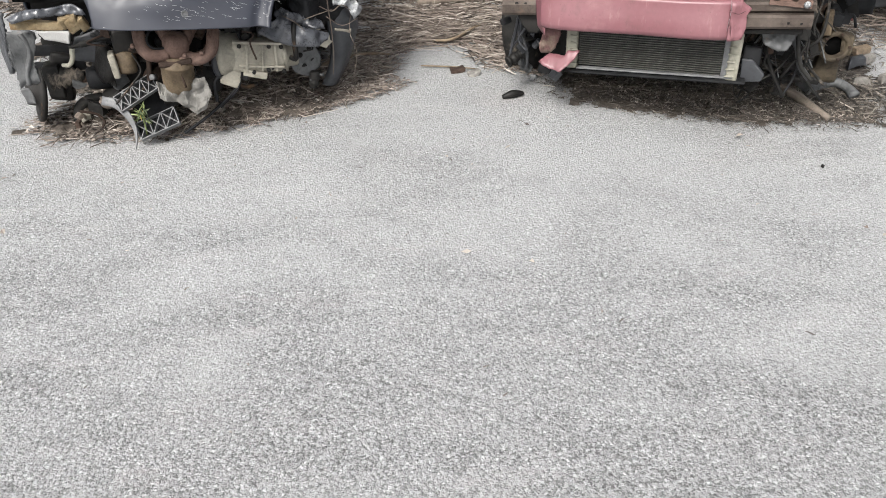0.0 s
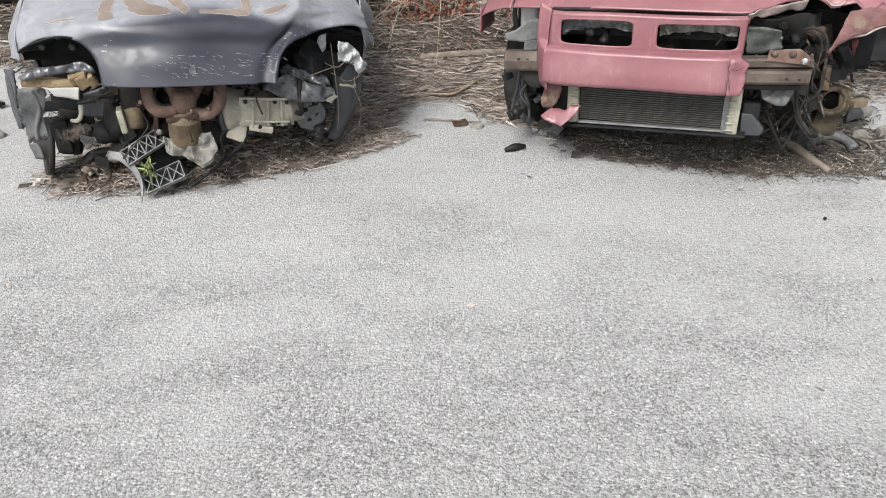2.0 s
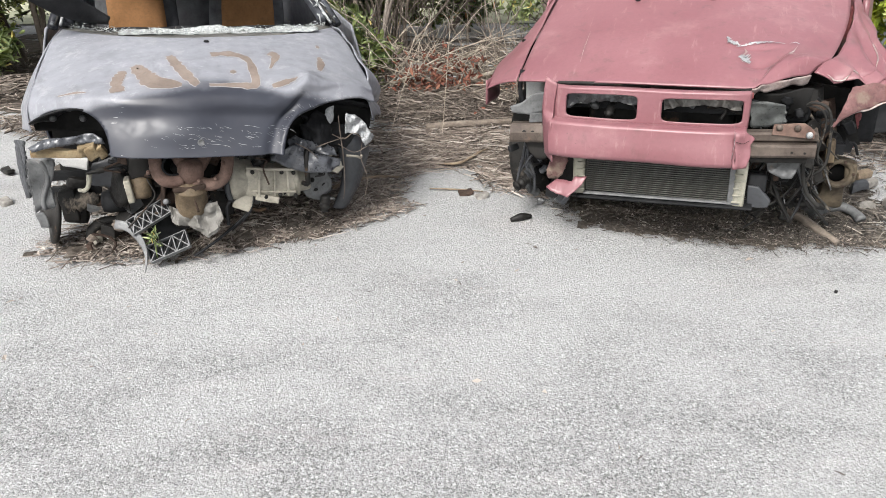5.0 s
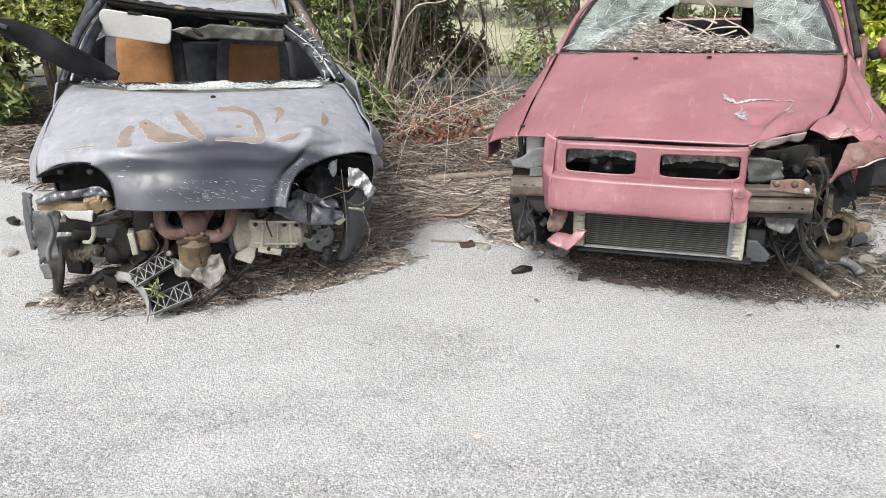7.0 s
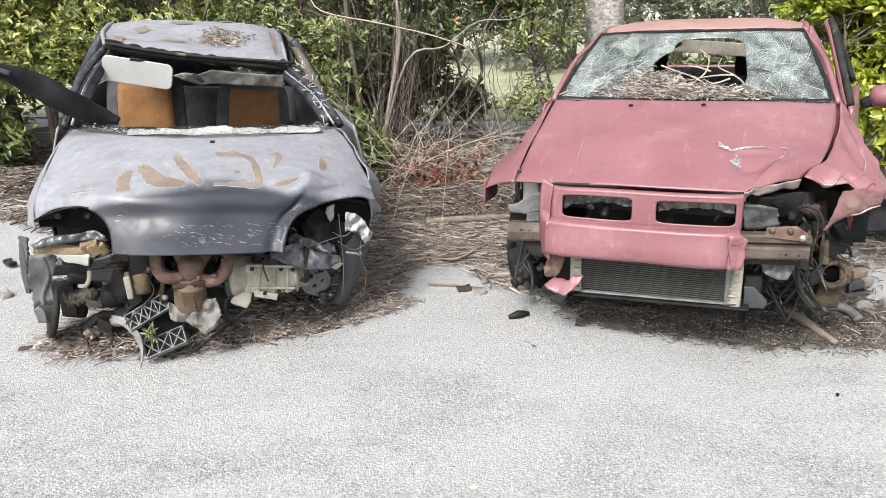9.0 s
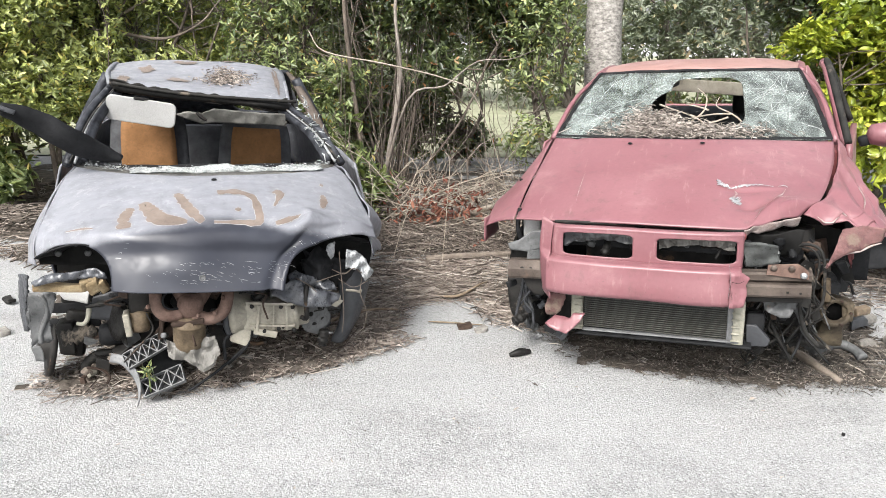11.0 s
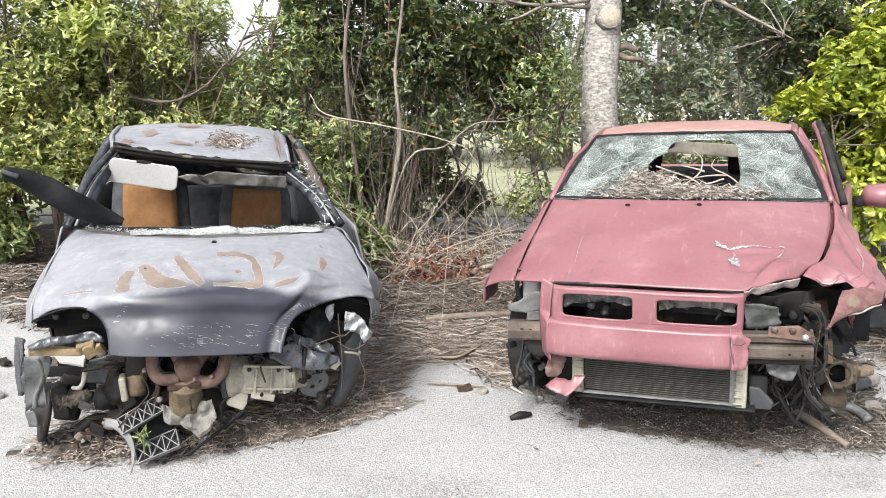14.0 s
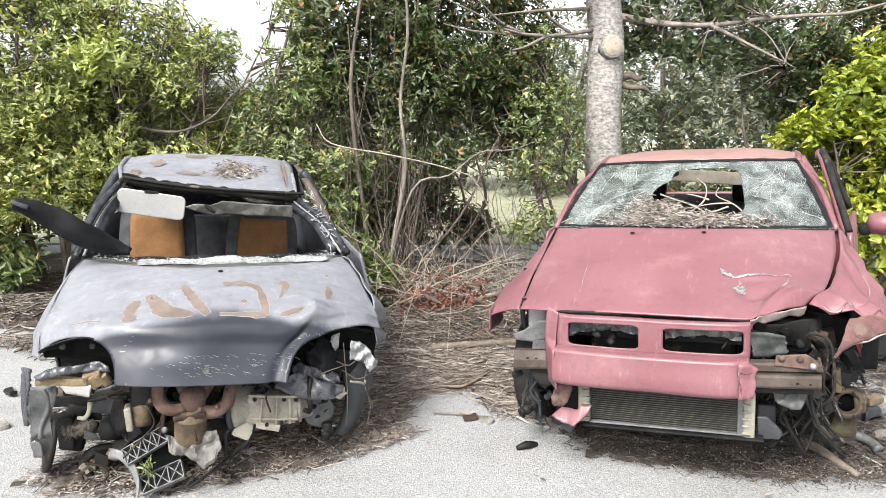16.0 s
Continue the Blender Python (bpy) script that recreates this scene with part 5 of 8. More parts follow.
clutter(hatch, 40, (-0.44, 0.20, 0.20), (0.10, 0.34, 0.47), ["dark_steel", "dark_steel", "rust", "black_plastic", "dusty_steel"], 3)
clutter(hatch, 22, (0.05, 0.24, 0.20), (0.55, 0.36, 0.42), ["dark_steel", "cast", "black_plastic", "dusty_steel"], 4)
clutter(hatch, 12, (-0.60, 0.28, 0.08), (-0.10, 0.42, 0.20), ["dark_steel", "rust", "wood_grey", "dusty_steel"], 5)
for x, y, z in ((-0.60, 0.27, 0.625), (-0.54, 0.30, 0.655), (-0.50, 0.31, 0.61)):
    part("bulb_socket", moved(lathe([(0.012, 0), (0.014, 0.004), (0.010, 0.01), (0.004, 0.012)], 12), pose(x, y, z, 80, 0, 20)), "dusty_steel", hatch)
for k in range(1, 4):
    part("crumpled_sheet", skin(lambda s, t: (0.49 + 0.13 * s, 0.24 + 0.04 * k + 0.05 * s**2 + 0.03 * t, 0.585 - 0.03 * k - 0.12 * t + 0.03 * s * (k - 1.5)), 25, 15, (), 0.03, 11 + 2 * k, k * 3.0), ("dark_paint", "black_plastic", "dark_steel", "pillar")[k], hatch, "crumpled dark sheet metal in the lamp opening", thick=0.003)
# near-black blocks added behind the nose for the bay's deep shade
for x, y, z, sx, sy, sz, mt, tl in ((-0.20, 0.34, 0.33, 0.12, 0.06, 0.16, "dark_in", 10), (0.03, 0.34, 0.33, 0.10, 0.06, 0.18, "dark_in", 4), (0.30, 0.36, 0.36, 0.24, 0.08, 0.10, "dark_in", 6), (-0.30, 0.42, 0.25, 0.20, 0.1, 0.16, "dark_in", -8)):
    part("bay_shade_block", moved(block((sx, sy, sz), 0.012, 0.02, 2, x * 7), pose(x, y, z, 0, tl, tl)), mt, hatch)
# second bright edge of each screen pillar, where the glass was bonded
for side, top in ((-1, ROOF_FL), (1, ROOF_FR)):
    a, b = Vector((side * 0.60, 0.865, 0.885)), Vector(top) * 0.97 + Vector((0, -0.0, 0.02))
    part("bonding_flange", tube([a, (a + b) / 2 + Vector((side * 0.018, -0.02, 0.02)), b], [0.007, 0.006, 0.006], 6, 13), "peel", hatch)

# ---- red saloon wreck: x across, y back from its nose, z up ----
saloon = thing("wrecked_saloon", pose(0.915, 2.753, 0.0, 0, -2.5, -22.0), "sun-bleached red car wreck with shattered windscreen and missing bumper", "car", "wrecked cars")


def rhood_at(s, t):
    y = 0.90 - 0.80 * t + (0.17 - 0.08 * t) * np.abs(s) ** 2.4
    z = 0.985 - 0.225 * t - 0.03 * t**4 - 0.012 * np.abs(s) ** 3 + 0.014 * (1 - s**2)
    x = s * (0.685 - 0.03 * t)
    x = x - np.where(s > 0, 0.15 * s * t**2.2, 0)
    # pressed ribs, and the buckle towards the hit corner
    z = z - 0.007 * np.exp(-(((np.abs(s) - (0.80 - 0.30 * t)) / 0.03) ** 2)) * (s < 0)
    z = z + 0.045 * np.exp(-(((s - 0.86) / 0.16) ** 2) - ((t - 0.86) / 0.13) ** 2) - 0.03 * np.exp(-(((s - 0.55) / 0.10) ** 2) - ((t - 0.78) / 0.05) ** 2)
    z = z - 0.020 * np.exp(-(((s - 0.48) / 0.13) ** 2)) * np.clip((t - 0.605) / 0.03, 0, 1) * np.clip((0.74 - t) / 0.12, 0, 1)
    z = z + 0.012 * np.exp(-(((s - (0.76 - 0.35 * np.clip(t - 0.68, 0, 1))) / 0.03) ** 2)) * np.clip((t - 0.6) / 0.1, 0, 1)
    z = z + 0.05 * np.clip(s - 0.62, 0, 1) * np.clip(t - 0.8, 0, 1) * 8
    y = y + 0.30 * np.clip(s - 0.60, 0, 1) * np.clip(t - 0.75, 0, 1) * 4
    return x, y, z


rhood = part("bonnet", skin(rhood_at, 73, 61, (), 0.004, 2.6, 3, flip=True), "red_paint", saloon, "faded red bonnet creased at one corner", thick=0.006)


def on_rhood(s, t, lift=0.006):
    p = rhood_at(np.array([s]), np.array([t]))
    return Vector((p[0][0], p[1][0], p[2][0] + lift))


def streak(path, width, mat, name, lift=0.0065):
    """A ragged pale line along a crease of the bonnet, for bare spots and one painted highlight."""
    line = smooth_line([(*p, 0) for p in path], 30)
    verts = []
    for i in range(30):
        d = line[min(i + 1, 29)] - line[max(i - 1, 0)]
        d = d / (np.hypot(d[0], d[1]) + 1e-9)
        for q in (-1, 1):
            w = width * max(0.08, 0.75 + 1.3 * noise.noise(Vector((i * 0.8, q * 3.1, path[0][0] * 19)))) * (0.25 + math.sin(math.pi * i / 29))
            verts.append(on_rhood(min(line[i][0] - d[1] * q * w, 0.99), min(line[i][1] + d[0] * q * w * 0.9, 0.995), lift))
    part(name, (verts, [(2 * i, 2 * i + 2, 2 * i + 3, 2 * i + 1) for i in range(29)]), mat, rhood)


streak([(0.288, 0.55), (0.325, 0.60), (0.388, 0.625)], 0.014, "peel", "bare_glint_mark")
streak([(0.363, 0.638), (0.45, 0.612), (0.575, 0.60), (0.665, 0.612)], 0.006, "peel", "bare_glint_mark")
streak([(0.405, 0.745), (0.45, 0.75), (0.488, 0.77)], 0.030, "peel", "bare_glint_mark")
streak([(0.42, 0.64), (0.44, 0.69), (0.43, 0.74)], 0.008, "bare_fold", "bare_glint_mark")
# the crease's highlight, painted on as a thin pale ribbon
streak([(0.75, 0.65), (0.75, 0.738), (0.713, 0.788), (0.663, 0.85), (0.655, 0.92), (0.64, 0.965)], 0.006, "bare_fold", "bare_glint_mark")
streak([(0.69, 0.61), (0.73, 0.60), (0.76, 0.63)], 0.005, "peel", "bare_glint_mark")
streak([(-0.60, 0.85), (-0.612, 0.663), (-0.612, 0.50)], 0.0022, "bare_fold", "long_scratch")
streak([(0.62, 0.88), (0.68, 0.80), (0.78, 0.76), (0.86, 0.78)], 0.004, "bare_fold", "bare_glint_mark")
part("washer_jet", moved(lathe([(0.012, 0), (0.010, 0.005), (0.004, 0.007)], 12), Matrix.Translation(on_rhood(0.14, 0.08, 0.004))), "black_plastic", rhood)
part("washer_jet", moved(lathe([(0.012, 0), (0.010, 0.005), (0.004, 0.007)], 12), Matrix.Translation(on_rhood(-0.36, 0.10, 0.004))), "black_plastic", rhood)
part("folded_edge", skin(lambda s, t: tuple(a + b for a, b in zip(rhood_at(0.58 + 0.42 * s, np.full_like(s, 1.0)), (0.0 * t, 0.02 * t, -0.035 * t))), 21, 6, (), 0.012, 18, 2, (0, 1)), "bare_fold", rhood, "bare folded metal at the crushed corner", thick=0.003)


# wings: one torn outwards, one crushed up
def rwing_l(s, t):
    x0, y0, z0 = rhood_at(np.full_like(s, -1.0), 1 - s)
    out = np.interp(s, [0, 0.35, 1], [0.17, 0.19, 0.10])
    x = x0 - 0.012 - out * t
    z = z0 - 0.008 - np.interp(s, [0, 0.3, 1], [0.06, 0.10, 0.16]) * t**1.6
    return x, y0 + 0.05 * t + 0.05 * t * (1 - s), z


wl_ = part("front_wing", skin(rwing_l, 33, 15, (), 0.006, 4, 1, (0, 1)), "red_paint", saloon, "red front wing torn outwards", thick=0.005)
part("wing_lip", skin(lambda s, t: (-0.835 - 0.03 * s, 0.28 + 0.30 * s, 0.69 - 0.11 * t - 0.02 * s), 11, 7, (), 0.008, 9, 2, (0, 1)), "red_paint", wl_, thick=0.005)


def rwing_r(s, t):
    x0, y0, z0 = rhood_at(np.full_like(s, 1.0), 1 - s)
    x = x0 + 0.015 + t * np.interp(s, [0, 0.4, 1], [0.30, 0.28, 0.13])
    front = np.clip(1 - s / 0.4, 0, 1)
    sag = 0.045 * np.sin(np.clip(t / 0.5, 0, 1) * np.pi / 2) + 0.03 * np.clip((t - 0.5) / 0.5, 0, 1)
    z = z0 + 0.005 - (1 - front) * np.interp(s, [0, 0.3, 0.7, 1], [0.24, 0.24, 0.25, 0.29]) * t**1.3 - front * sag
    y = y0 + 0.02 + 0.10 * t * (1 - s) - 0.03 * t
    fold = np.abs(((4.2 * s + 2.3 * t) % 1.0) - 0.5) * np.sin(np.pi * t) * (1 - 0.7 * s)
    z, x = z + 0.075 * fold - 0.03 * np.sin(np.pi * t) * s, x + 0.04 * fold
    crease = np.abs(((1.9 * s - 2.6 * t + 0.3) % 1.0) - 0.5) + 0.7 * np.abs(((3.7 * s + 3.1 * t + 0.1) % 1.0) - 0.5)
    w = np.sin(np.pi * np.clip(t, 0, 1)) ** 0.5
    return x + 0.045 * crease * w, y - 0.05 * crease * w, z - 0.03 * crease * w


wr_ = part("front_wing", skin(rwing_r, 71, 51, (), 0.010, 9.0, 8, (0, 1)), "red_paint", saloon, "crushed red front wing bent upwards", thick=0.005)
part("torn_flap", torn([(0.655, 0.735), (0.72, 0.752), (0.80, 0.748), (0.790, 0.695), (0.755, 0.682), (0.719, 0.660), (0.675, 0.648), (0.636, 0.622), (0.604, 0.585), (0.622, 0.64)], 0.195, 0.022, (0.15, 0.25), 0.004, 9, 4), "dirty_shaded_red", wr_, "torn flap of the wing folded under", thick=0.004)
part("flap_edge", tube([(0.604, 0.19, 0.585), (0.636, 0.195, 0.618), (0.675, 0.2, 0.645), (0.719, 0.2, 0.657), (0.755, 0.205, 0.679), (0.79, 0.21, 0.692)], [0.002, 0.004, 0.005, 0.004, 0.004, 0.002], 6), "bare_fold", wr_)

# front panel with two grille openings and the bumper bar below
FRONT = [(0, 0.075, 0.727), (0.05, 0.056, 0.724), (0.09, 0.055, 0.716), (0.38, 0.055, 0.602), (0.41, 0.055, 0.594), (0.44, 0.050, 0.590), (0.455, 0.004, 0.587), (0.464, -0.001, 0.583), (0.48, -0.002, 0.578), (0.51, -0.003, 0.569), (0.88, -0.014, 0.475), (0.92, -0.012, 0.462), (0.95, -0.004, 0.452), (1.0, 0.03, 0.446)]


def front_at(s, t):
    k = knots(FRONT, t)
    cut = np.where((s > 0.93) & (t > 0.5), -0.02, 0)
    return -0.088 + 0.387 * s + cut, k[:, 0] + 0.035 * np.abs(s) ** 8, k[:, 1]


nose = part("front_panel", skin(front_at, 101, 141, [(-0.455, 0.245, 0.375, 0.122, 8), (0.555, 0.245, 0.385, 0.115, 8)], 0.003, 5, 4), "red_paint", saloon, "faded red front panel with two empty grille openings", thick=0.006)
part("panel_end", skin(lambda s, t: (-0.452 - 0.052 * s - 0.012 * np.sin(t * 3), 0.062 + 0.02 * s - 0.05 * np.clip(t - 0.42, 0, 0.06) / 0.06 * (1 - s), 0.742 - 0.33 * t + 0.02 * s), 9, 25, (), 0.005, 8, 2, (0, 1)), "red_paint", nose, thick=0.005)
part("torn_corner", torn([(-0.462, 0.455), (-0.394, 0.435), (-0.400, 0.40), (-0.423, 0.342), (-0.440, 0.320), (-0.480, 0.322), (-0.487, 0.366), (-0.468, 0.41)], 0.05, 0.02, (0.3, -0.2), 0.004, 14, 6), "dirty_shaded_red", nose, "torn grimy red lower corner", thick=0.004)
part("torn_foot", torn([(-0.480, 0.292), (-0.44, 0.322), (-0.372, 0.318), (-0.362, 0.338), (-0.312, 0.338), (-0.330, 0.308), (-0.378, 0.264), (-0.43, 0.272)], 0.035, 0.012, (0.0, 1.0), 0.003, 12, 7), "red_paint", nose, thick=0.004)
# small near-black discs painted as shaded holes
for x, z, y in ((-0.30, 0.53, -0.010), (0.02, 0.525, -0.010), (-0.085, 0.705, 0.0525), (-0.045, 0.70, 0.0525), (-0.088, 0.625, 0.0525), (-0.05, 0.62, 0.0525)):
    part("hole_shade", moved(lathe([(0.006, 0), (0.006, 0.003)], 8), pose(x, y + 0.0005, z, 90, 0, 0)), "dark_in", nose)
part("crack", tube([(0.268, -0.015, 0.560), (0.292, -0.016, 0.556), (0.312, -0.014, 0.568)], 0.0009, 4), "dark_in", nose)
part("crack", tube([(0.255, -0.012, 0.625), (0.262, -0.015, 0.56), (0.258, -0.014, 0.49)], 0.0008, 4), "peel", nose)
part("bonnet_slam_panel", moved(block((0.80, 0.10, 0.02), 0.006), pose(-0.09, 0.16, 0.708)), "under_red", saloon)
part("bonnet_seal", tube([(-0.46, 0.125, 0.730), (-0.2, 0.12, 0.735), (0.1, 0.12, 0.735), (0.30, 0.125, 0.730)], 0.008, 6), "rubber", saloon)
# behind the openings
for x0, x1, k in ((-0.40, -0.11, 1), (-0.02, 0.27, 2)):
    part("radiator_support", torn([(x0, 0.712), (x1, 0.712), (x1, 0.652), ((x0 + x1) / 2, 0.668), (x0 + 0.05, 0.655), (x0, 0.64)], 0.105, 0.030, (0, 0.4), 0.004, 20, k), "foil" if k == 2 else "dusty_steel", saloon, "crumpled grey radiator support", smooth=False, thick=0.004)
    part("shroud_rim", tube([(x0, 0.15, 0.640), ((2 * x0 + x1) / 3, 0.15, 0.668), ((x0 + 2 * x1) / 3, 0.15, 0.662), (x1, 0.15, 0.628)], 0.006, 6, 17), "dark_steel", saloon)
part("headlamp_bucket", torn([(-0.415, 0.71), (-0.345, 0.712), (-0.35, 0.67), (-0.40, 0.63), (-0.415, 0.632)], 0.10, 0.010, (0.3, 0), 0.002, 12, 3), "grey_plastic", saloon, "grey lamp bucket behind the grille", thick=0.006)
part("fan_shroud", moved(plate([(-0.44, 0.62), (0.28, 0.62), (0.28, 0.66), (0.20, 0.67), (0.08, 0.69), (-0.04, 0.67), (-0.10, 0.66), (-0.34, 0.70), (-0.44, 0.65)], 0.02), pose(0, 0.16, 0)), "black_plastic", saloon, smooth=False, bevel=0.004)
part("coolant_tank", moved(block((0.10, 0.09, 0.10), 0.02), pose(-0.37, 0.17, 0.69)), "dusty_steel", saloon)

# radiator with its fins one by one
rad = part("radiator", moved(block((0.60, 0.03, 0.165), 0.004), pose(-0.03, 0.135, 0.345)), "fins", saloon, "dusty dark radiator with pale plastic end tanks")
fin = None
for i in range(17):
    if fin is None:
        fin = part("fin", moved(block((0.585, 0.012, 0.003), 0.0), pose(0, 0, 0)), "slat", rad, smooth=False)
    else:
        f2 = fin.copy()
        scene.collection.objects.link(f2)
        fin_ob = f2
    (fin if i == 0 else fin_ob).matrix_basis = pose(-0.03, 0.118, 0.270 + 0.0095 * i)
for x, mat_, w in ((-0.355, "cream", 0.05), (0.305, "cream", 0.045)):
    part("end_tank", moved(block((w, 0.055, 0.205), 0.01), pose(x, 0.125, 0.352)), mat_, rad)
    for j in range(6):
        part("tank_rib", moved(block((w * 0.7, 0.01, 0.006), 0.002), pose(x + (0.012 if x < 0 else -0.01), 0.094, 0.275 + 0.030 * j)), "cream", rad)
part("header_strip", moved(block((0.022, 0.03, 0.2), 0.003, 0.003, 2), pose(0.272, 0.118, 0.352)), "rib", rad)
part("bottom_rail", moved(block((0.64, 0.03, 0.007), 0.002), pose(-0.01, 0.11, 0.2605, 0, -1.1, 0)), "rib", rad)
part("lower_tray", moved(block((0.72, 0.10, 0.009), 0.003), pose(0.0, 0.13, 0.2475, 0, -1.1, 0)), "black_plastic", saloon)
part("condenser_clip", moved(plate([(0.335, 0.335), (0.375, 0.335), (0.43, 0.275), (0.42, 0.245), (0.34, 0.24)], 0.03), pose(0, 0.14, 0)), "grey_plastic", saloon, smooth=False, bevel=0.005)

# bumper beam ends: pressed hat sections
def beam_at(x0, x1, rows, dz):
    verts = [Vector((x, y, z + dz * q)) for q, x in [(k / 6, x0 + (x1 - x0) * k / 6) for k in range(7)] for y, z in rows]
    n = len(rows)
    return verts, [(i * n + j, (i + 1) * n + j, (i + 1) * n + j + 1, i * n + j + 1) for i in range(6) for j in range(n - 1)]


beam = part("bumper_beam", beam_at(0.285, 0.552, [(0.13, 0.570), (0.085, 0.570), (0.078, 0.564), (0.078, 0.545), (0.085, 0.540), (0.098, 0.538), (0.098, 0.531), (0.060, 0.528), (0.052, 0.522), (0.050, 0.492), (0.056, 0.484), (0.10, 0.480)], 0.016), "rust_beam", saloon, "brown oxidised steel bumper beam", smooth=False, thick=0.004)
# near-black insets give the slots their shade
for x in (0.47, 0.515):
    part("beam_slot", moved(block((0.010, 0.006, 0.010), 0.002), pose(x, 0.0495, 0.515)), "dark_in", beam)
part("under_beam", moved(block((0.25, 0.06, 0.022), 0.006), pose(0.405, 0.10, 0.472, 0, -3.5, 0)), "dark_steel", saloon)
part("beam_bracket", moved(plate([(-0.072, -0.032), (0.078, -0.040), (0.078, -0.012), (0.060, 0.006), (0.036, 0.020), (-0.068, 0.008)], 0.008), pose(0.462, 0.066, 0.607, 0, 0, 0)), "rust_pink", saloon, "red-brown bolted bracket", smooth=False, bevel=0.002)
for x, z in ((0.415, 0.605), (0.478, 0.606), (0.522, 0.582)):
    part("bolt", moved(lathe([(0.013, 0), (0.013, 0.008), (0.006, 0.011)], 10), pose(x, 0.069, z, 90, 0, 0)), "rust_beam" if x < 0.5 else "peel", saloon)
beam = part("bumper_beam", beam_at(-0.68, -0.46, [(0.20, 0.526), (0.165, 0.526), (0.158, 0.520), (0.150, 0.496), (0.148, 0.490), (0.148, 0.458), (0.152, 0.450), (0.19, 0.446)], 0.012), "rust_beam", saloon, "dusty brown steel bumper beam", smooth=False, thick=0.004)
# near-black discs give these slots their shade
for x in (-0.615, -0.575):
    part("beam_slot", moved(lathe([(0.009, 0), (0.009, 0.003)], 10), pose(x, 0.1485, 0.498, 90, 0, 0)), "dark_in", beam)
part("under_plate", torn([(-0.624, 0.450), (-0.505, 0.450), (-0.510, 0.385), (-0.53, 0.365), (-0.567, 0.368), (-0.60, 0.40)], 0.18, 0.006, (0, 0), 0.002, 9, 2), "dark_steel", saloon, thick=0.005)
part("beam_bracket", moved(plate([(-0.60, 0.535), (-0.50, 0.548), (-0.505, 0.59), (-0.595, 0.575)], 0.006), pose(0, 0.17, 0)), "dusty_steel", saloon, smooth=False, bevel=0.002)
part("crash_can", torn([(0.380, 0.470), (0.392, 0.440), (0.397, 0.419), (0.42, 0.405), (0.456, 0.387), (0.490, 0.393), (0.505, 0.43), (0.520, 0.470)], 0.105, 0.02, (0, 0.2), 0.004, 16, 3), "dusty_steel", saloon, "torn steel crash box end", thick=0.004)

# engine bay on the hit side
part("lamp_lens", torn([(0.30, 0.682), (0.36, 0.69), (0.429, 0.672), (0.441, 0.596), (0.38, 0.575), (0.317, 0.572)], 0.15, 0.02, (0.1, -0.4), 0.004, 12, 2), "cloudy", saloon, "broken cloudy headlamp lens", thick=0.006)
# inner wings coloured near-black as the bay's shaded background
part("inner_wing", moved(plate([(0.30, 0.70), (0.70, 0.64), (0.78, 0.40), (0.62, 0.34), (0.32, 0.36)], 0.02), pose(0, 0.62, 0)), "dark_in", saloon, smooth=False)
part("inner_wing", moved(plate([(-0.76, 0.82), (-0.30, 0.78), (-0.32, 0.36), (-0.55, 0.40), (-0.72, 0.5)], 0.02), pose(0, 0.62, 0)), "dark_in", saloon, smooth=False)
part("engine_block", moved(block((0.62, 0.32, 0.38), 0.04, 0.02, 3), pose(-0.05, 0.48, 0.46)), "dark_steel", saloon, "dark oily engine")
part("red_sill", torn([(0.690, 0.50), (0.765, 0.525), (0.768, 0.360), (0.710, 0.365)], 0.70, 0.015, (0, 0), 0.003, 8, 2), "under_red", saloon, "dull red inner wing", thick=0.01)
part("mud_flap", skin(lambda s, t: (0.80 + 0.06 * s, 0.86 + 0.03 * s, 0.66 - 0.32 * t), 7, 11, (), 0.01, 7), "black_plastic", saloon, thick=0.01)
strut = part("suspension_strut", tube([(0.60, 0.58, 0.60), (0.63, 0.55, 0.48), (0.66, 0.52, 0.32)], [0.045, 0.04, 0.035], 12), "rust", saloon, "rusty suspension strut")
knuckle = part("wheel_hub", moved(block((0.11, 0.09, 0.22), 0.03, 0.03, 3, 5), pose(0.69, 0.50, 0.27, 0, 8, 0)), "hub_rust", saloon, "bare ochre-brown wheel hub without a wheel")
part("hub_ring", moved(lathe([(0.060, 0), (0.064, 0.012), (0.062, 0.034), (0.048, 0.038), (0.042, 0.030), (0.038, 0.004), (0.004, 0.003)], 28, 0.04), pose(0.685, 0.43, 0.325, 80, 0, 12)), "hub_rust", knuckle)
for a in range(5):
    part("wheel_stud", moved(lathe([(0.006, 0.03), (0.006, 0.046), (0.003, 0.047)], 8), pose(0.685, 0.43, 0.325, 80, 0, 12) @ pose(0.053 * math.cos(a * 1.257), 0.053 * math.sin(a * 1.257), 0)), "rust", knuckle)
# black disc painted as the bore's shade
part("hub_bore", moved(lathe([(0.037, 0.004), (0.037, 0.007)], 18), pose(0.685, 0.43, 0.325, 80, 0, 12)), "void", knuckle)
part("caliper_lug", moved(block((0.05, 0.06, 0.09), 0.015, 0.01, 2), pose(0.735, 0.45, 0.33)), "hub_rust", knuckle)
part("lower_arm", tube([(0.68, 0.5, 0.17), (0.55, 0.48, 0.15), (0.35, 0.5, 0.17)], [0.022, 0.017, 0.022], 8), "dark_steel", saloon)
rng = random.Random(11)
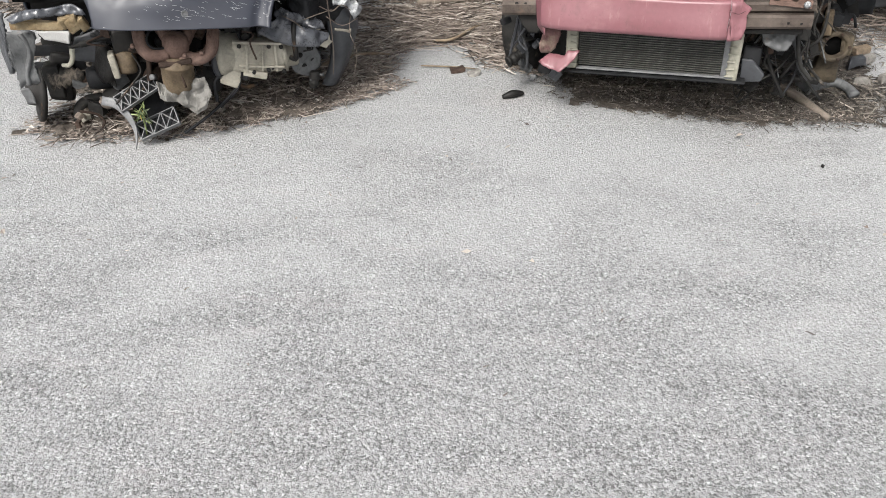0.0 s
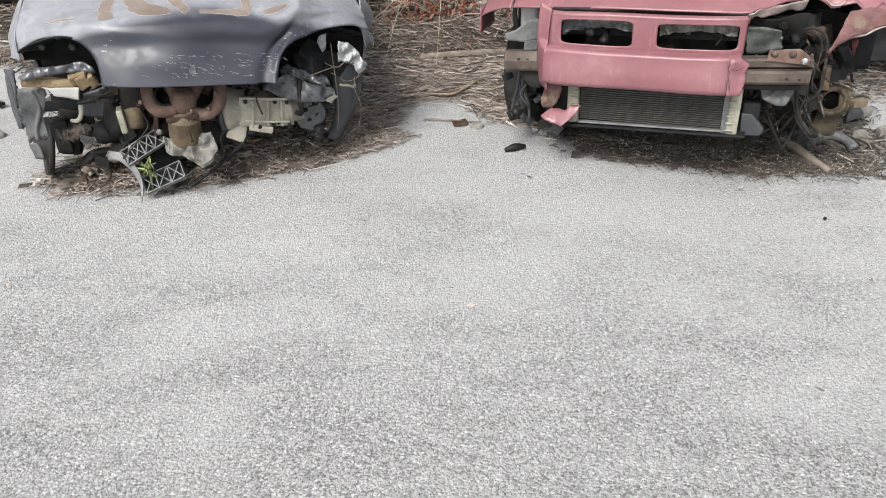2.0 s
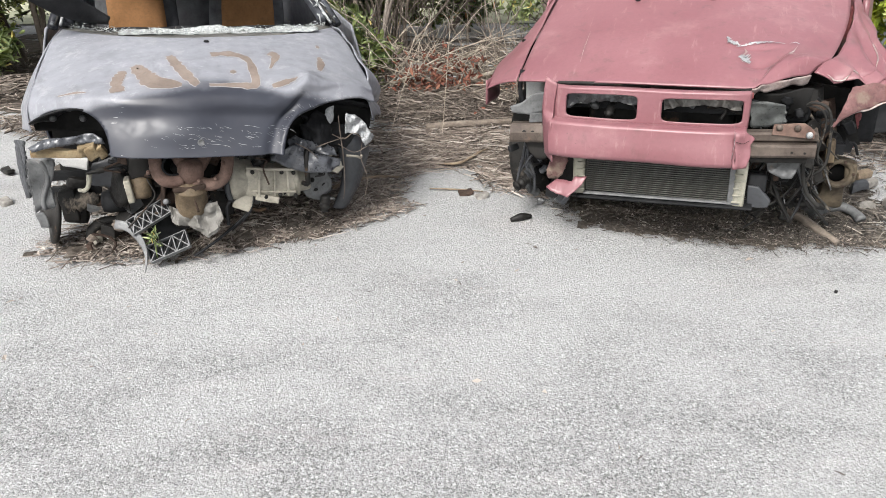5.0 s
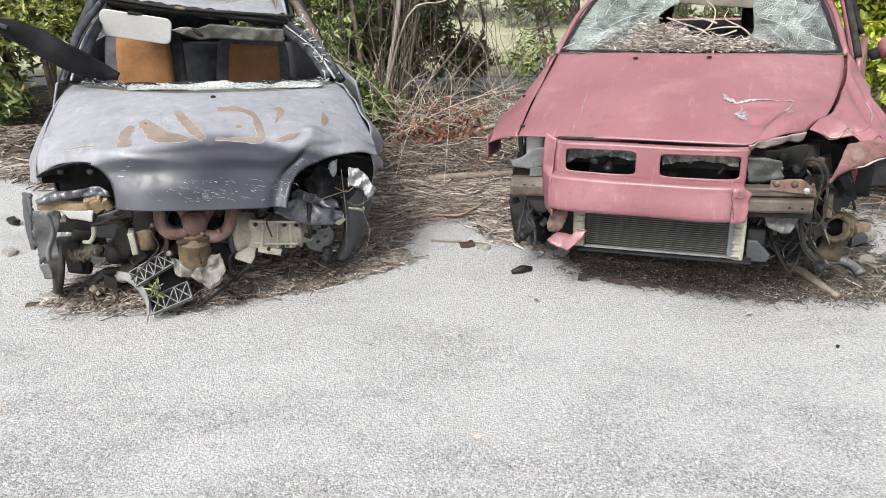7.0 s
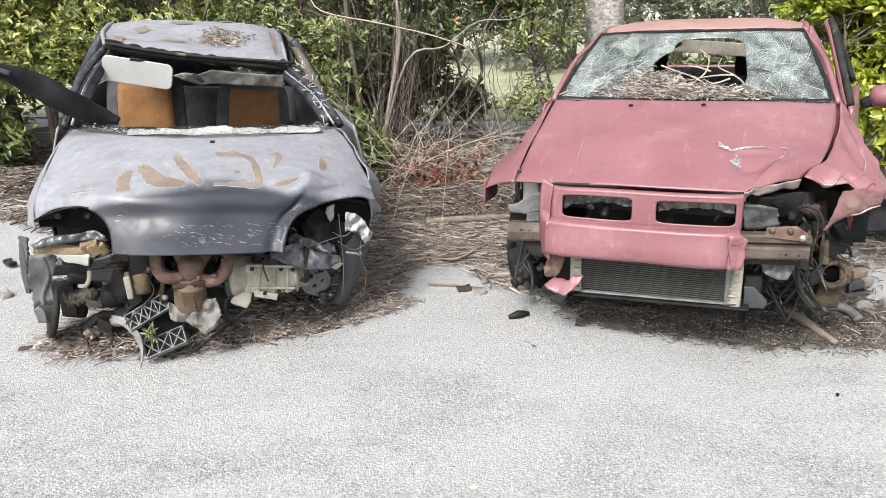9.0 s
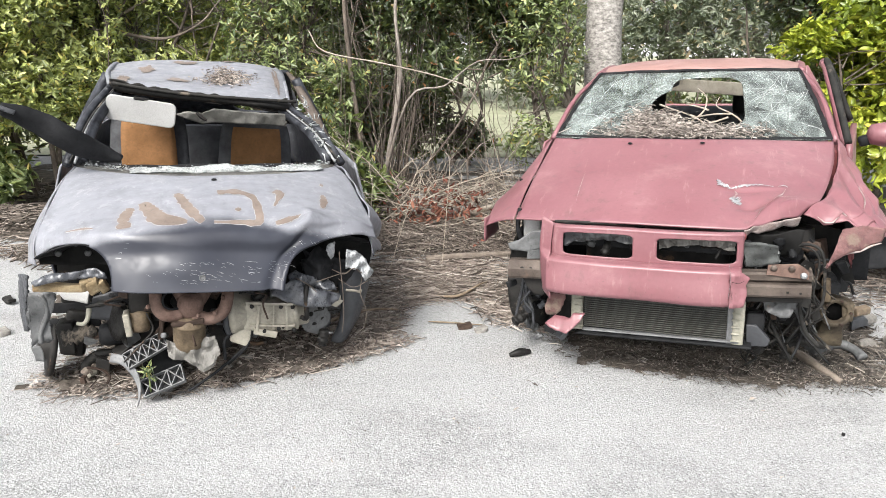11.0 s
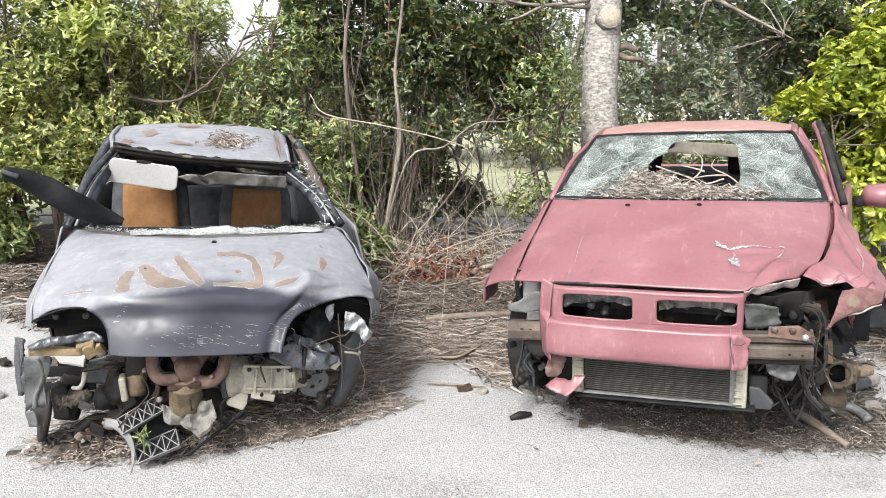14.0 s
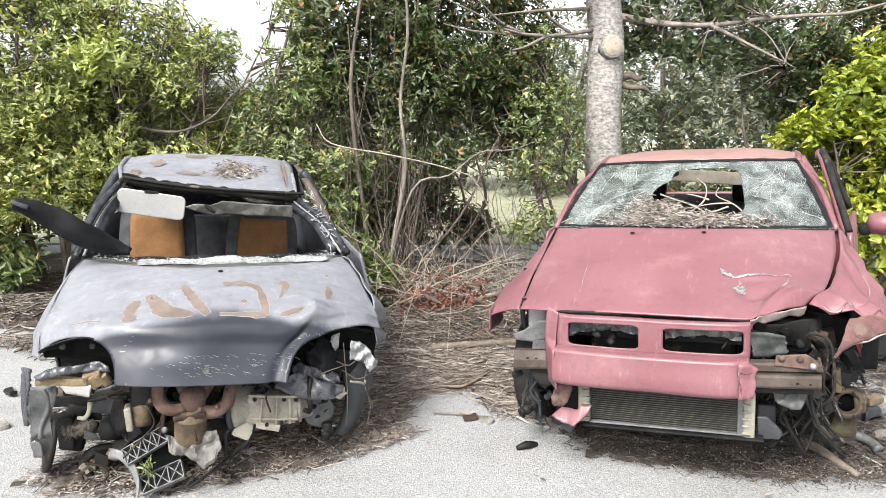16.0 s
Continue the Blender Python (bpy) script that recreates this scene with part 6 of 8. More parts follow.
for i in range(30):
    x, z = rng.uniform(0.34, 0.56), rng.uniform(0.36, 0.62)
    pts = [(x, 0.2 + rng.uniform(0, 0.2), z)]
    for k in range(3):
        x, z = x + rng.uniform(-0.07, 0.09), z - rng.uniform(0.03, 0.14)
        pts.append((x, 0.18 + rng.uniform(0, 0.2), max(z, 0.14)))
    part("loose_cable", tube(pts, rng.choice([0.002, 0.003, 0.004, 0.006]), 6), rng.choice(["rubber", "black_plastic", "dark_steel", "rubber", "dusty_steel"]), saloon)
for pts, r in (([(0.46, 0.26, 0.60), (0.521, 0.20, 0.672), (0.587, 0.19, 0.650), (0.609, 0.2, 0.541), (0.607, 0.2, 0.427), (0.555, 0.22, 0.36)], 0.006), ([(0.497, 0.30, 0.636), (0.55, 0.27, 0.582), (0.572, 0.26, 0.487), (0.542, 0.27, 0.405), (0.475, 0.28, 0.379)], 0.006), ([(0.47, 0.22, 0.655), (0.55, 0.2, 0.655), (0.585, 0.2, 0.60), (0.575, 0.2, 0.47), (0.60, 0.22, 0.40)], 0.004), ([(0.52, 0.18, 0.46), (0.535, 0.17, 0.38), (0.56, 0.18, 0.31), (0.61, 0.2, 0.25)], 0.008)):
    part("big_hose", tube(pts, r, 10, 33), "rubber", saloon)
part("hub_lug", moved(block((0.034, 0.05, 0.10), 0.008, 0.010, 2, 2), pose(0.643, 0.40, 0.425, 0, -4, 0)), "ochre", saloon, "rust-yellow lug above the hub")
part("steering_rod", tube([(0.40, 0.25, 0.42), (0.44, 0.24, 0.30), (0.52, 0.22, 0.16)], 0.008, 8), "dark_steel", saloon)
part("horn_bracket", moved(block((0.07, 0.04, 0.08), 0.01), pose(0.37, 0.17, 0.34)), "black_plastic", saloon)
# other side: white tank, cables, tyre
part("washer_tank", moved(block((0.085, 0.09, 0.17), 0.02), pose(-0.60, 0.30, 0.665)), "white", saloon, "white plastic washer tank")
part("tank_strap", tube([(-0.655, 0.26, 0.75), (-0.66, 0.24, 0.67), (-0.645, 0.25, 0.58)], 0.012, 6), "black_plastic", saloon)
part("wing_bracket", torn([(-0.690, 0.603), (-0.64, 0.62), (-0.574, 0.668), (-0.515, 0.665), (-0.517, 0.592), (-0.585, 0.568), (-0.675, 0.575)], 0.185, 0.010, (0.1, 0.2), 0.002, 9, 3), "dusty_steel", saloon, "dusty grey folded wing bracket", thick=0.006)
for pts in ([(-0.65, 0.30, 0.40), (-0.66, 0.29, 0.33), (-0.673, 0.29, 0.281), (-0.688, 0.28, 0.19)], [(-0.634, 0.29, 0.40), (-0.630, 0.28, 0.33), (-0.603, 0.28, 0.254), (-0.597, 0.28, 0.17)], [(-0.625, 0.30, 0.38), (-0.632, 0.29, 0.26), (-0.620, 0.29, 0.16)]):
    part("hanging_cable", tube(pts, [0.007, 0.008, 0.008, 0.006], 8), "grey_plastic", saloon)
tyre_p = [(0.17, -0.07), (0.20, -0.085), (0.25, -0.088), (0.275, -0.07), (0.28, -0.04), (0.28, 0.04), (0.275, 0.07), (0.25, 0.088), (0.20, 0.085), (0.17, 0.07)]
wheel = part("tyre", moved(lathe(tyre_p, 40), pose(-0.70, 0.74, 0.29, 0, 90, 0)), "rubber", saloon, "flat worn black tyre")
part("rim", moved(lathe([(0.18, -0.075), (0.17, -0.06), (0.15, -0.03), (0.06, -0.04), (0.05, -0.06), (0.02, -0.06)], 32), pose(-0.70, 0.74, 0.29, 0, 90, 0)), "dark_steel", wheel)



# windscreen, pillars, roof
def screen_at(s, t):
    y = 0.935 + 0.70 * t + (0.15 - 0.06 * t) * np.abs(s) ** 2.3
    z = 0.99 + 0.315 * t + 0.02 * np.sin(t * np.pi) - 0.012 * np.abs(s) ** 3
    z = z - 0.035 * np.exp(-(((s - 0.1) / 0.5) ** 2) - ((t - 0.4) / 0.3) ** 2)
    return s * (0.685 - 0.13 * t), y, z


screen = part("windscreen", skin(screen_at, 81, 49, [(0.13, 0.52, 0.31, 0.33, 5.0), (-0.14, 0.47, 0.17, 0.20, 1.6)], 0.004, 7, 3), "glass_web", saloon, "shattered windscreen with a hole punched through", thick=0.004)
screen.visible_shadow = False
part("screen_band", skin(lambda s, t: tuple(a + b for a, b in zip(screen_at(s * 0.995, 0.955 + 0.045 * t), (0, 0, 0.004))), 41, 4, (), 0.004, 16, 1), "black_plastic", screen)
part("screen_band", skin(lambda s, t: tuple(a + b for a, b in zip(screen_at(s * 0.99, 0.022 * t), (0, 0, 0.004))), 41, 4, (), 0.004, 16, 2), "black_plastic", screen)
for side in (-1, 1):
    base, top = (side * 0.70, 1.10, 0.965), (side * 0.56, 1.72, 1.278)
    mid = (side * 0.645, 1.39, 1.155)
    part("windscreen_pillar", tube([base, mid, top], [0.018, 0.012, 0.013], 8, 15), "red_paint", saloon)
    part("screen_band", skin(lambda s, t: tuple(a + b for a, b in zip(screen_at(side * (0.965 + 0.035 * t), np.clip(s, 0, 1)), (0, 0, 0.004))), 31, 3, (), 0.004, 16, 3, (0, 1)), "black_plastic", screen)
    part("roof_rail", tube([top, (side * 0.595, 2.3, 1.295), (side * 0.60, 2.7, 1.26), (side * 0.66, 3.2, 1.02)], [0.024, 0.024, 0.03, 0.05], 8, 21), "red_paint", saloon)
    part("door_pillar", tube([(side * 0.60, 2.25, 1.28), (side * 0.70, 2.25, 1.1), (side * 0.78, 2.25, 0.9)], [0.035, 0.04, 0.05], 8, 9), "red_paint", saloon)
    part("flank", skin(lambda s, t: (side * (0.74 + 0.085 * np.sin(np.clip(t * 1.3, 0, 1) * np.pi / 2) - 0.12 * s**6), (1.08 if side < 0 else 2.2) + (2.7 if side < 0 else 1.58) * s, 0.95 - 0.70 * t), 30, 15, (), 0.004, 3, 2, (0, 1)), "red_paint", saloon, thick=0.01 * side)


def rroof_at(s, t):
    k = knots([(0, 1.66, 1.305, 0.545), (0.08, 1.74, 1.325, 0.56), (0.5, 2.25, 1.352, 0.60), (1, 2.75, 1.31, 0.60)], t)
    return s * k[:, 2], k[:, 0] + 0.08 * np.abs(s) ** 2.3 * (1 - t), k[:, 1] - 0.045 * np.abs(s) ** 3.5


part("roof", skin(rroof_at, 37, 29, (), 0.003, 3, 5), "red_roof", saloon, "faded pinkish-red roof", thick=0.006)
part("roof_lining", skin(lambda s, t: tuple(a + b for a, b in zip(rroof_at(s * 0.94, 0.02 + 0.93 * t), (0, 0, -0.045))), 21, 15, (), 0.006, 5), "liner", saloon, "sagging brown roof lining", thick=0.008)
part("rear_screen_frame", skin(lambda s, t: (s * (0.60 + 0.08 * t), 2.76 + 0.55 * t - 0.06 * s**2, 1.30 - 0.34 * t), 31, 19, [(0, 0.5, 0.86, 0.42, 5)], 0.003, 4), "red_paint", saloon, thick=0.02)
part("boot_lid", skin(lambda s, t: (s * 0.70, 3.30 + 0.45 * np.sin(t * np.pi / 2) - 0.05 * s**2, 0.965 - 0.6 * t**2), 21, 17, (), 0.003, 4), "red_paint", saloon, thick=0.02)
part("floor_pan", moved(block((1.44, 2.6, 0.05), 0.012), pose(0, 2.2, 0.22)), "dark_in", saloon)
part("firewall", moved(block((1.34, 0.05, 0.6), 0.02), pose(0, 1.0, 0.60)), "dark_in", saloon)
part("dashboard", skin(lambda s, t: (s * 0.63, 1.06 + 0.42 * t, 0.965 + 0.06 * np.sin(t * 2.6) - 0.25 * t**3), 25, 13, (), 0.006, 8), "dark_in", saloon, thick=0.03)
for x in (-0.34, 0.34):
    seat = part("seat", moved(block((0.50, 0.52, 0.18), 0.05), pose(x, 1.95, 0.45)), "cloth_grey", saloon)
    part("backrest", moved(block((0.48, 0.14, 0.52), 0.05), pose(x, 2.22, 0.74, -14, 0, 0)), "cloth_grey", seat)
    part("headrest", moved(block((0.26, 0.09, 0.17), 0.035), pose(x, 2.30, 1.08, -10, 0, 0)), "dark_in", seat)
part("rear_bench", moved(block((1.2, 0.16, 0.55), 0.06), pose(0, 2.95, 0.72, -14, 0, 0)), "cloth_grey", saloon)
part("inner_mirror", moved(block((0.20, 0.03, 0.06), 0.02), pose(-0.06, 1.62, 1.235, 10, 0, 10)), "dark_in", saloon)

# passenger door standing ajar, with its mirror
hinge = pose(0.745, 1.12, 0.0, 0, 0, -7)
door = part("door", moved(skin(lambda s, t: (0.02 * np.sin(t * 3) + 0.02 * s, 0.02 + 1.05 * s, 0.95 - 0.68 * t), 21, 13, (), 0.004, 3, 2, (0, 1)), hinge), "red_paint", saloon, "red door standing ajar", thick=0.03)
LOOP = [(0.0, 0.06, 0.94), (-0.07, 0.27, 1.14), (-0.13, 0.50, 1.295), (-0.15, 0.60, 1.32), (-0.15, 0.95, 1.305), (-0.10, 1.02, 1.2), (0.0, 1.05, 0.96)]
part("window_frame", moved(tube(LOOP, [0.026, 0.022, 0.022, 0.024, 0.022, 0.026, 0.026], 8, 40), hinge), "red_paint", door)
part("window_seal", moved(tube([(a + 0.012, b - 0.022, c + 0.012) for a, b, c in LOOP], 0.017, 8, 40), hinge), "rubber", door)
part("door_card", moved(block((0.04, 0.95, 0.5), 0.015), hinge @ pose(-0.05, 0.55, 0.66)), "under_red", door)
mirror = part("door_mirror", moved(lathe([(0.02, -0.10), (0.055, -0.085), (0.068, -0.03), (0.068, 0.04), (0.05, 0.09), (0.015, 0.105)], 20), pose(0.922, 1.06, 1.008, 0, 92, 6) @ Matrix.Diagonal((0.85, 1.1, 1.0, 1))), "red_paint", saloon, "faded red door mirror on a black foot")
part("mirror_foot", moved(block((0.10, 0.07, 0.05), 0.018), pose(0.84, 1.08, 0.985, 0, -20, 0)), "black_plastic", mirror)

# dark clutter in the open corner, over near-black blocks that paint in the shade
rng = random.Random(31)
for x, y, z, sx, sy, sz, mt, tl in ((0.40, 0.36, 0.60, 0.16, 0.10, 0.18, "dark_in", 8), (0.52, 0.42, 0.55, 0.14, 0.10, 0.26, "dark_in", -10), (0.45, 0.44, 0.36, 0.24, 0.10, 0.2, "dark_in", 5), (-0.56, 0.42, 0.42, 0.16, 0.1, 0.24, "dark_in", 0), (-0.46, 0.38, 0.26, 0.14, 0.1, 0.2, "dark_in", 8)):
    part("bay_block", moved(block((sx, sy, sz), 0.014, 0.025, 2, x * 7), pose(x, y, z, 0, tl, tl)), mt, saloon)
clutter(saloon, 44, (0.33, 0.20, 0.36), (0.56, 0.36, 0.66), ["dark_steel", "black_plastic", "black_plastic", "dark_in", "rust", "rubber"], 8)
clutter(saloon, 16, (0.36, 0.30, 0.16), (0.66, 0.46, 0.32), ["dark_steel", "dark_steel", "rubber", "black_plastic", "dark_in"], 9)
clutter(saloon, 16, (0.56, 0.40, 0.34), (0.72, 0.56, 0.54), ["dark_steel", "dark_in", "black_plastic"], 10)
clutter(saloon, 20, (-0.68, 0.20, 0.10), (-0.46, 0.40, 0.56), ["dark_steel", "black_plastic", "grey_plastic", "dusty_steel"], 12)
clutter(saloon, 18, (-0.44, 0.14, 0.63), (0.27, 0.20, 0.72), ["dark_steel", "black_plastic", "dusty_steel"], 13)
# near-black sheets close the wheel arches with painted shade
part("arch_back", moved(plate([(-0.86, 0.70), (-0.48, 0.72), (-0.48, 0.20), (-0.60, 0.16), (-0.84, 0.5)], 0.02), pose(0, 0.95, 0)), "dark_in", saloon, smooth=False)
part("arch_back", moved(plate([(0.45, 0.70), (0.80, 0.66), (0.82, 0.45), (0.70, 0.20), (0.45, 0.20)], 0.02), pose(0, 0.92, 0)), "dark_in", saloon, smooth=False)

# long white crack lines through the windscreen
rng = random.Random(41)
lines = []
for i in range(44):
    s0, t0 = (rng.gauss(0.72, 0.14), rng.gauss(0.5, 0.2)) if i % 5 else (rng.uniform(-0.9, -0.35), rng.uniform(0.1, 0.9))
    an, pts = rng.uniform(0, 2 * math.pi), []
    for k in range(rng.randint(4, 9)):
        if abs(s0) > 0.97 or not 0.05 < t0 < 0.95 or (abs((s0 - 0.085) / 0.385) < 1 and abs((t0 - 0.5) / 0.35) < 1):
            break
        p = screen_at(np.array([s0]), np.array([t0]))
        pts.append((p[0][0], p[1][0], p[2][0] + 0.006))
        an += rng.gauss(0, 0.16)
        s0, t0 = s0 + 0.055 * math.cos(an), t0 + 0.07 * math.sin(an)
    if len(pts) > 2:
        lines.append(tube(pts, rng.uniform(0.0005, 0.0013), 4, 2 * len(pts), caps=False))
tagged(part("crack_web", merge(*lines), "crumbs", screen, "white crack lines in the glass"), kind="stuff")
# first sheet is near-black for the darkness above the lamp
for k in range(3):
    part("crumpled_sheet", skin(lambda s, t: (0.42 + 0.10 * s, 0.20 + 0.05 * k + 0.03 * t, 0.72 - 0.05 * k - 0.10 * t), 21, 13, (), 0.028, 10 + 3 * k, k * 5.0), ("dark_in", "black_plastic", "dark_steel")[k], saloon, thick=0.003)

# torn tip of the front panel, pale pipe and caliper below the hub
part("torn_tip", torn([(0.262, 0.595), (0.302, 0.592), (0.333, 0.571), (0.320, 0.545), (0.324, 0.50), (0.316, 0.455), (0.262, 0.450)], -0.006, 0.012, (0.25, 0.05), 0.003, 16, 3), "red_paint", nose, "crumpled red end of the front panel", thick=0.004)
part("lower_pipe", tube([(0.50, 0.22, 0.42), (0.535, 0.2, 0.37), (0.555, 0.2, 0.31), (0.60, 0.22, 0.25)], [0.010, 0.011, 0.012, 0.012], 8), "dusty_steel", saloon)
part("sun_visor", moved(block((0.43, 0.02, 0.075), 0.008, 0.006, 2), pose(0.085, 1.62, 1.207, 10, 5, 2)), "liner", saloon, "tan sun visor behind the broken screen")
# bare marks along the folds of the crushed wing
for line in ([(0.03, 0.10), (0.02, 0.22), (0.03, 0.34)], [(0.30, 0.55), (0.27, 0.66)], [(0.10, 0.30), (0.16, 0.34), (0.22, 0.33)], [(0.55, 0.30), (0.48, 0.36), (0.40, 0.38)], [(0.12, 0.72), (0.08, 0.82), (0.03, 0.90)]):
    if len(line) == 2:
        line = [line[0], tuple((a + b) / 2 for a, b in zip(*line)), line[1]]
    track = smooth_line([(*p, 0) for p in line], 15)
    x, y, z = rwing_r(track[:, 0], track[:, 1])
    part("bare_mark", tube([(a, b - 0.004, c + 0.006) for a, b, c in zip(x, y, z)], [0.0015, 0.004, 0.003, 0.0045, 0.001], 5, 29, 0.5), "bare_fold", wr_)

# ---- leaves, shrubs, trees ----
def leaf_shape(base, way, up, length, width, curl=0.12):
    """Many leaves at once: six points and two folded faces each."""
    way = way / np.linalg.norm(way, axis=1, keepdims=True)
    side = np.cross(way, up)
    side /= np.linalg.norm(side, axis=1, keepdims=True) + 1e-9
    nrm = np.cross(side, way)
    L, W = length[:, None], width[:, None]
    fold = 0.22 * W
    rows = [base, base + way * L * 0.33 + side * W * 0.46 + nrm * fold, base + way * L * 0.70 + side * W * 0.38 + nrm * (fold - curl * L * 0.4), base + way * L - nrm * curl * L,
            base + way * L * 0.70 - side * W * 0.38 + nrm * (fold - curl * L * 0.4), base + way * L * 0.33 - side * W * 0.46 + nrm * fold]
    verts = np.stack(rows, 1).reshape(-1, 3)
    o = np.arange(len(base))[:, None] * 6
    faces = np.concatenate([o + np.array([[0, 3, 2, 1]]), o + np.array([[0, 5, 4, 3]])])
    return verts, faces


def fast_part(name, verts, faces, material, parent, label=""):
    me = bpy.data.meshes.new(name)
    k = faces.shape[1]
    me.vertices.add(len(verts))
    me.vertices.foreach_set("co", np.asarray(verts, np.float32).ravel())
    me.loops.add(faces.size)
    me.loops.foreach_set("vertex_index", faces.astype(np.int32).ravel())
    me.polygons.add(len(faces))
    me.polygons.foreach_set("loop_start", np.arange(0, faces.size, k, dtype=np.int32))
    me.update(calc_edges=True)
    me.materials.append(M[material])
    ob = new(name, me)
    ob.parent = parent
    if label:
        tagged(ob, label)
    return ob


def crown_points(lobes, count, rs, gap=-0.05, shell=2.6):
    """Twig ends in a few uneven lobes, with holes where the noise is low."""
    pts, out = [], []
    vol = np.array([a * b * c for _, (a, b, c) in lobes]) ** 0.7
    while len(pts) < count:
        c, r = lobes[rs.choice(len(lobes), p=vol / vol.sum())]
        d = rs.normal(size=3)
        d /= np.linalg.norm(d)
        q = d * rs.random() ** (1 / shell)
        q *= 1 + 0.28 * noise.noise(Vector(d * 2.2) + Vector(c))
        p = np.array(c) + q * np.array(r)
        if p[2] < 0.08 or noise.noise(Vector(p) * 1.35) < gap - 0.3 * rs.random():
            continue
        pts.append(p)
        out.append(d / np.array(r))
    return np.array(pts), np.array(out)


def rosettes(pts, out, rs, leaves, length, ratio, rise=0.6, spread=1.0):
    n = len(pts)
    axis = out / np.linalg.norm(out, axis=1, keepdims=True) * 0.7 + rs.normal(size=(n, 3)) * 0.45 + np.array([0, 0, rise])
    axis /= np.linalg.norm(axis, axis=1, keepdims=True)
    base = np.repeat(pts, leaves, 0)
    ax = np.repeat(axis, leaves, 0)
    rad = rs.normal(size=base.shape)
    rad -= ax * (rad * ax).sum(1, keepdims=True)
    rad /= np.linalg.norm(rad, axis=1, keepdims=True)
    way = ax * rs.uniform(0.1, 0.9, (len(base), 1)) + rad * spread
    base = base + ax * rs.uniform(-1.7, 0.25, (len(base), 1)) * length
    L = length * rs.uniform(0.65, 1.2, len(base)) * np.repeat(rs.uniform(0.8, 1.15, n), leaves)
    return leaf_shape(base, way, ax, L, L * ratio * rs.uniform(0.8, 1.2, len(base)))


def twigs(pts, roots, rs, share, thick=0.006):
    shapes = []
    for p in pts[rs.random(len(pts)) < share]:
        near = roots + rs.normal(size=roots.shape) * 0.03
        r = near[np.argmin(((near - p) ** 2).sum(1) + np.clip(near[:, 2] - p[2] + 0.1, 0, 9) * 0.8 + rs.random(len(near)) * 0.5)]
        r = r + (p - r) * max(0.0, 1 - 0.55 / (np.linalg.norm(p - r) + 1e-9))
        mid = (r + p) / 2 + rs.normal(size=3) * 0.06 * np.linalg.norm(p - r)
        shapes.append(tube([r, mid, p], [thick * 1.6, thick, thick * 0.5], 4, 6, caps=False))
    return merge(*shapes) if shapes else None


def shrub(name, foot, stems, lobes, count, leafmat, leaves, length, ratio, label, category, seed, bark="bark", group="", gap=-0.05, share=0.12, stem_r=0.03, rise=0.6, spread=1.0):
    rs = np.random.RandomState(seed)
    ob = thing(name, pose(*foot), label, category, group)
    o = np.array(foot)
    roots = []
    for k, top in enumerate(stems):
        b = np.array([rs.uniform(-0.25, 0.25), rs.uniform(-0.2, 0.2), -0.05])
        t = np.array(top) - o
        m1, m2 = b + (t - b) * 0.35 + rs.normal(size=3) * 0.10, b + (t - b) * 0.7 + rs.normal(size=3) * 0.12
        r = stem_r * rs.uniform(0.7, 1.3)
        part("stem", tube([b, m1, m2, t], [r, r * 0.8, r * 0.55, r * 0.25], 7, 17), bark, ob)
        line = smooth_line([b, m1, m2, t], 15)
        roots += list(line[4:])
    pts, out = crown_points([(np.array(c) - o, r) for c, r in lobes], count, rs, gap)
    tw = twigs(pts, np.array(roots), rs, share)
    if tw:
        tagged(part("twig", tw, bark, ob), kind="stuff")
    fast_part("crown", *rosettes(pts, out, rs, leaves, length, ratio, rise, spread), leafmat, ob)
    return ob


HEDGE = "shrubs of the overgrown hedge"
shrub("shrub", (-5.7, 7.5, 0), [(-6.1, 7.3, 2.6), (-5.4, 7.2, 3.0), (-5.0, 7.5, 2.4)], [((-5.7, 7.4, 1.35), (1.1, 1.0, 1.3)), ((-5.3, 6.8, 0.8), (0.9, 0.7, 0.8))], 2300, "leaf_deep", 8, 0.078, 0.42, "dense mid-green evergreen shrub", "shrub", 1, group=HEDGE, gap=0.0)
shrub("shrub", (-3.75, 6.9, 0), [(-3.8, 6.75, 2.9), (-4.3, 7.0, 2.8), (-3.3, 7.2, 2.5), (-4.6, 7.1, 2.2)], [((-4.1, 7.1, 1.9), (1.0, 0.9, 1.35)), ((-4.0, 6.5, 0.9), (0.95, 0.55, 0.75)), ((-3.4, 6.9, 1.5), (0.6, 0.6, 1.0)), ((-3.9, 6.9, 2.8), (0.8, 0.7, 0.45))], 3900, "leaf_fresh", 8, 0.066, 0.40, "tall mid-green shrub with long leaves", "shrub", 2, group=HEDGE, stem_r=0.035, gap=0.0)
tangled = shrub("shrub", (-3.1, 7.3, 0), [(-2.7, 7.1, 2.3), (-3.2, 7.3, 2.6), (-2.2, 7.2, 2.2), (-2.6, 7.6, 2.3), (-3.3, 7.0, 2.0)], [((-2.75, 7.2, 1.25), (0.95, 0.7, 0.95)), ((-3.0, 7.3, 1.95), (0.6, 0.5, 0.45)), ((-2.2, 7.3, 1.5), (0.6, 0.5, 0.5))], 2700, "leaf_fresh", 7, 0.060, 0.38, "yellowish green shrub with tangled twigs", "shrub", 3, group=HEDGE, share=0.07, gap=0.0)
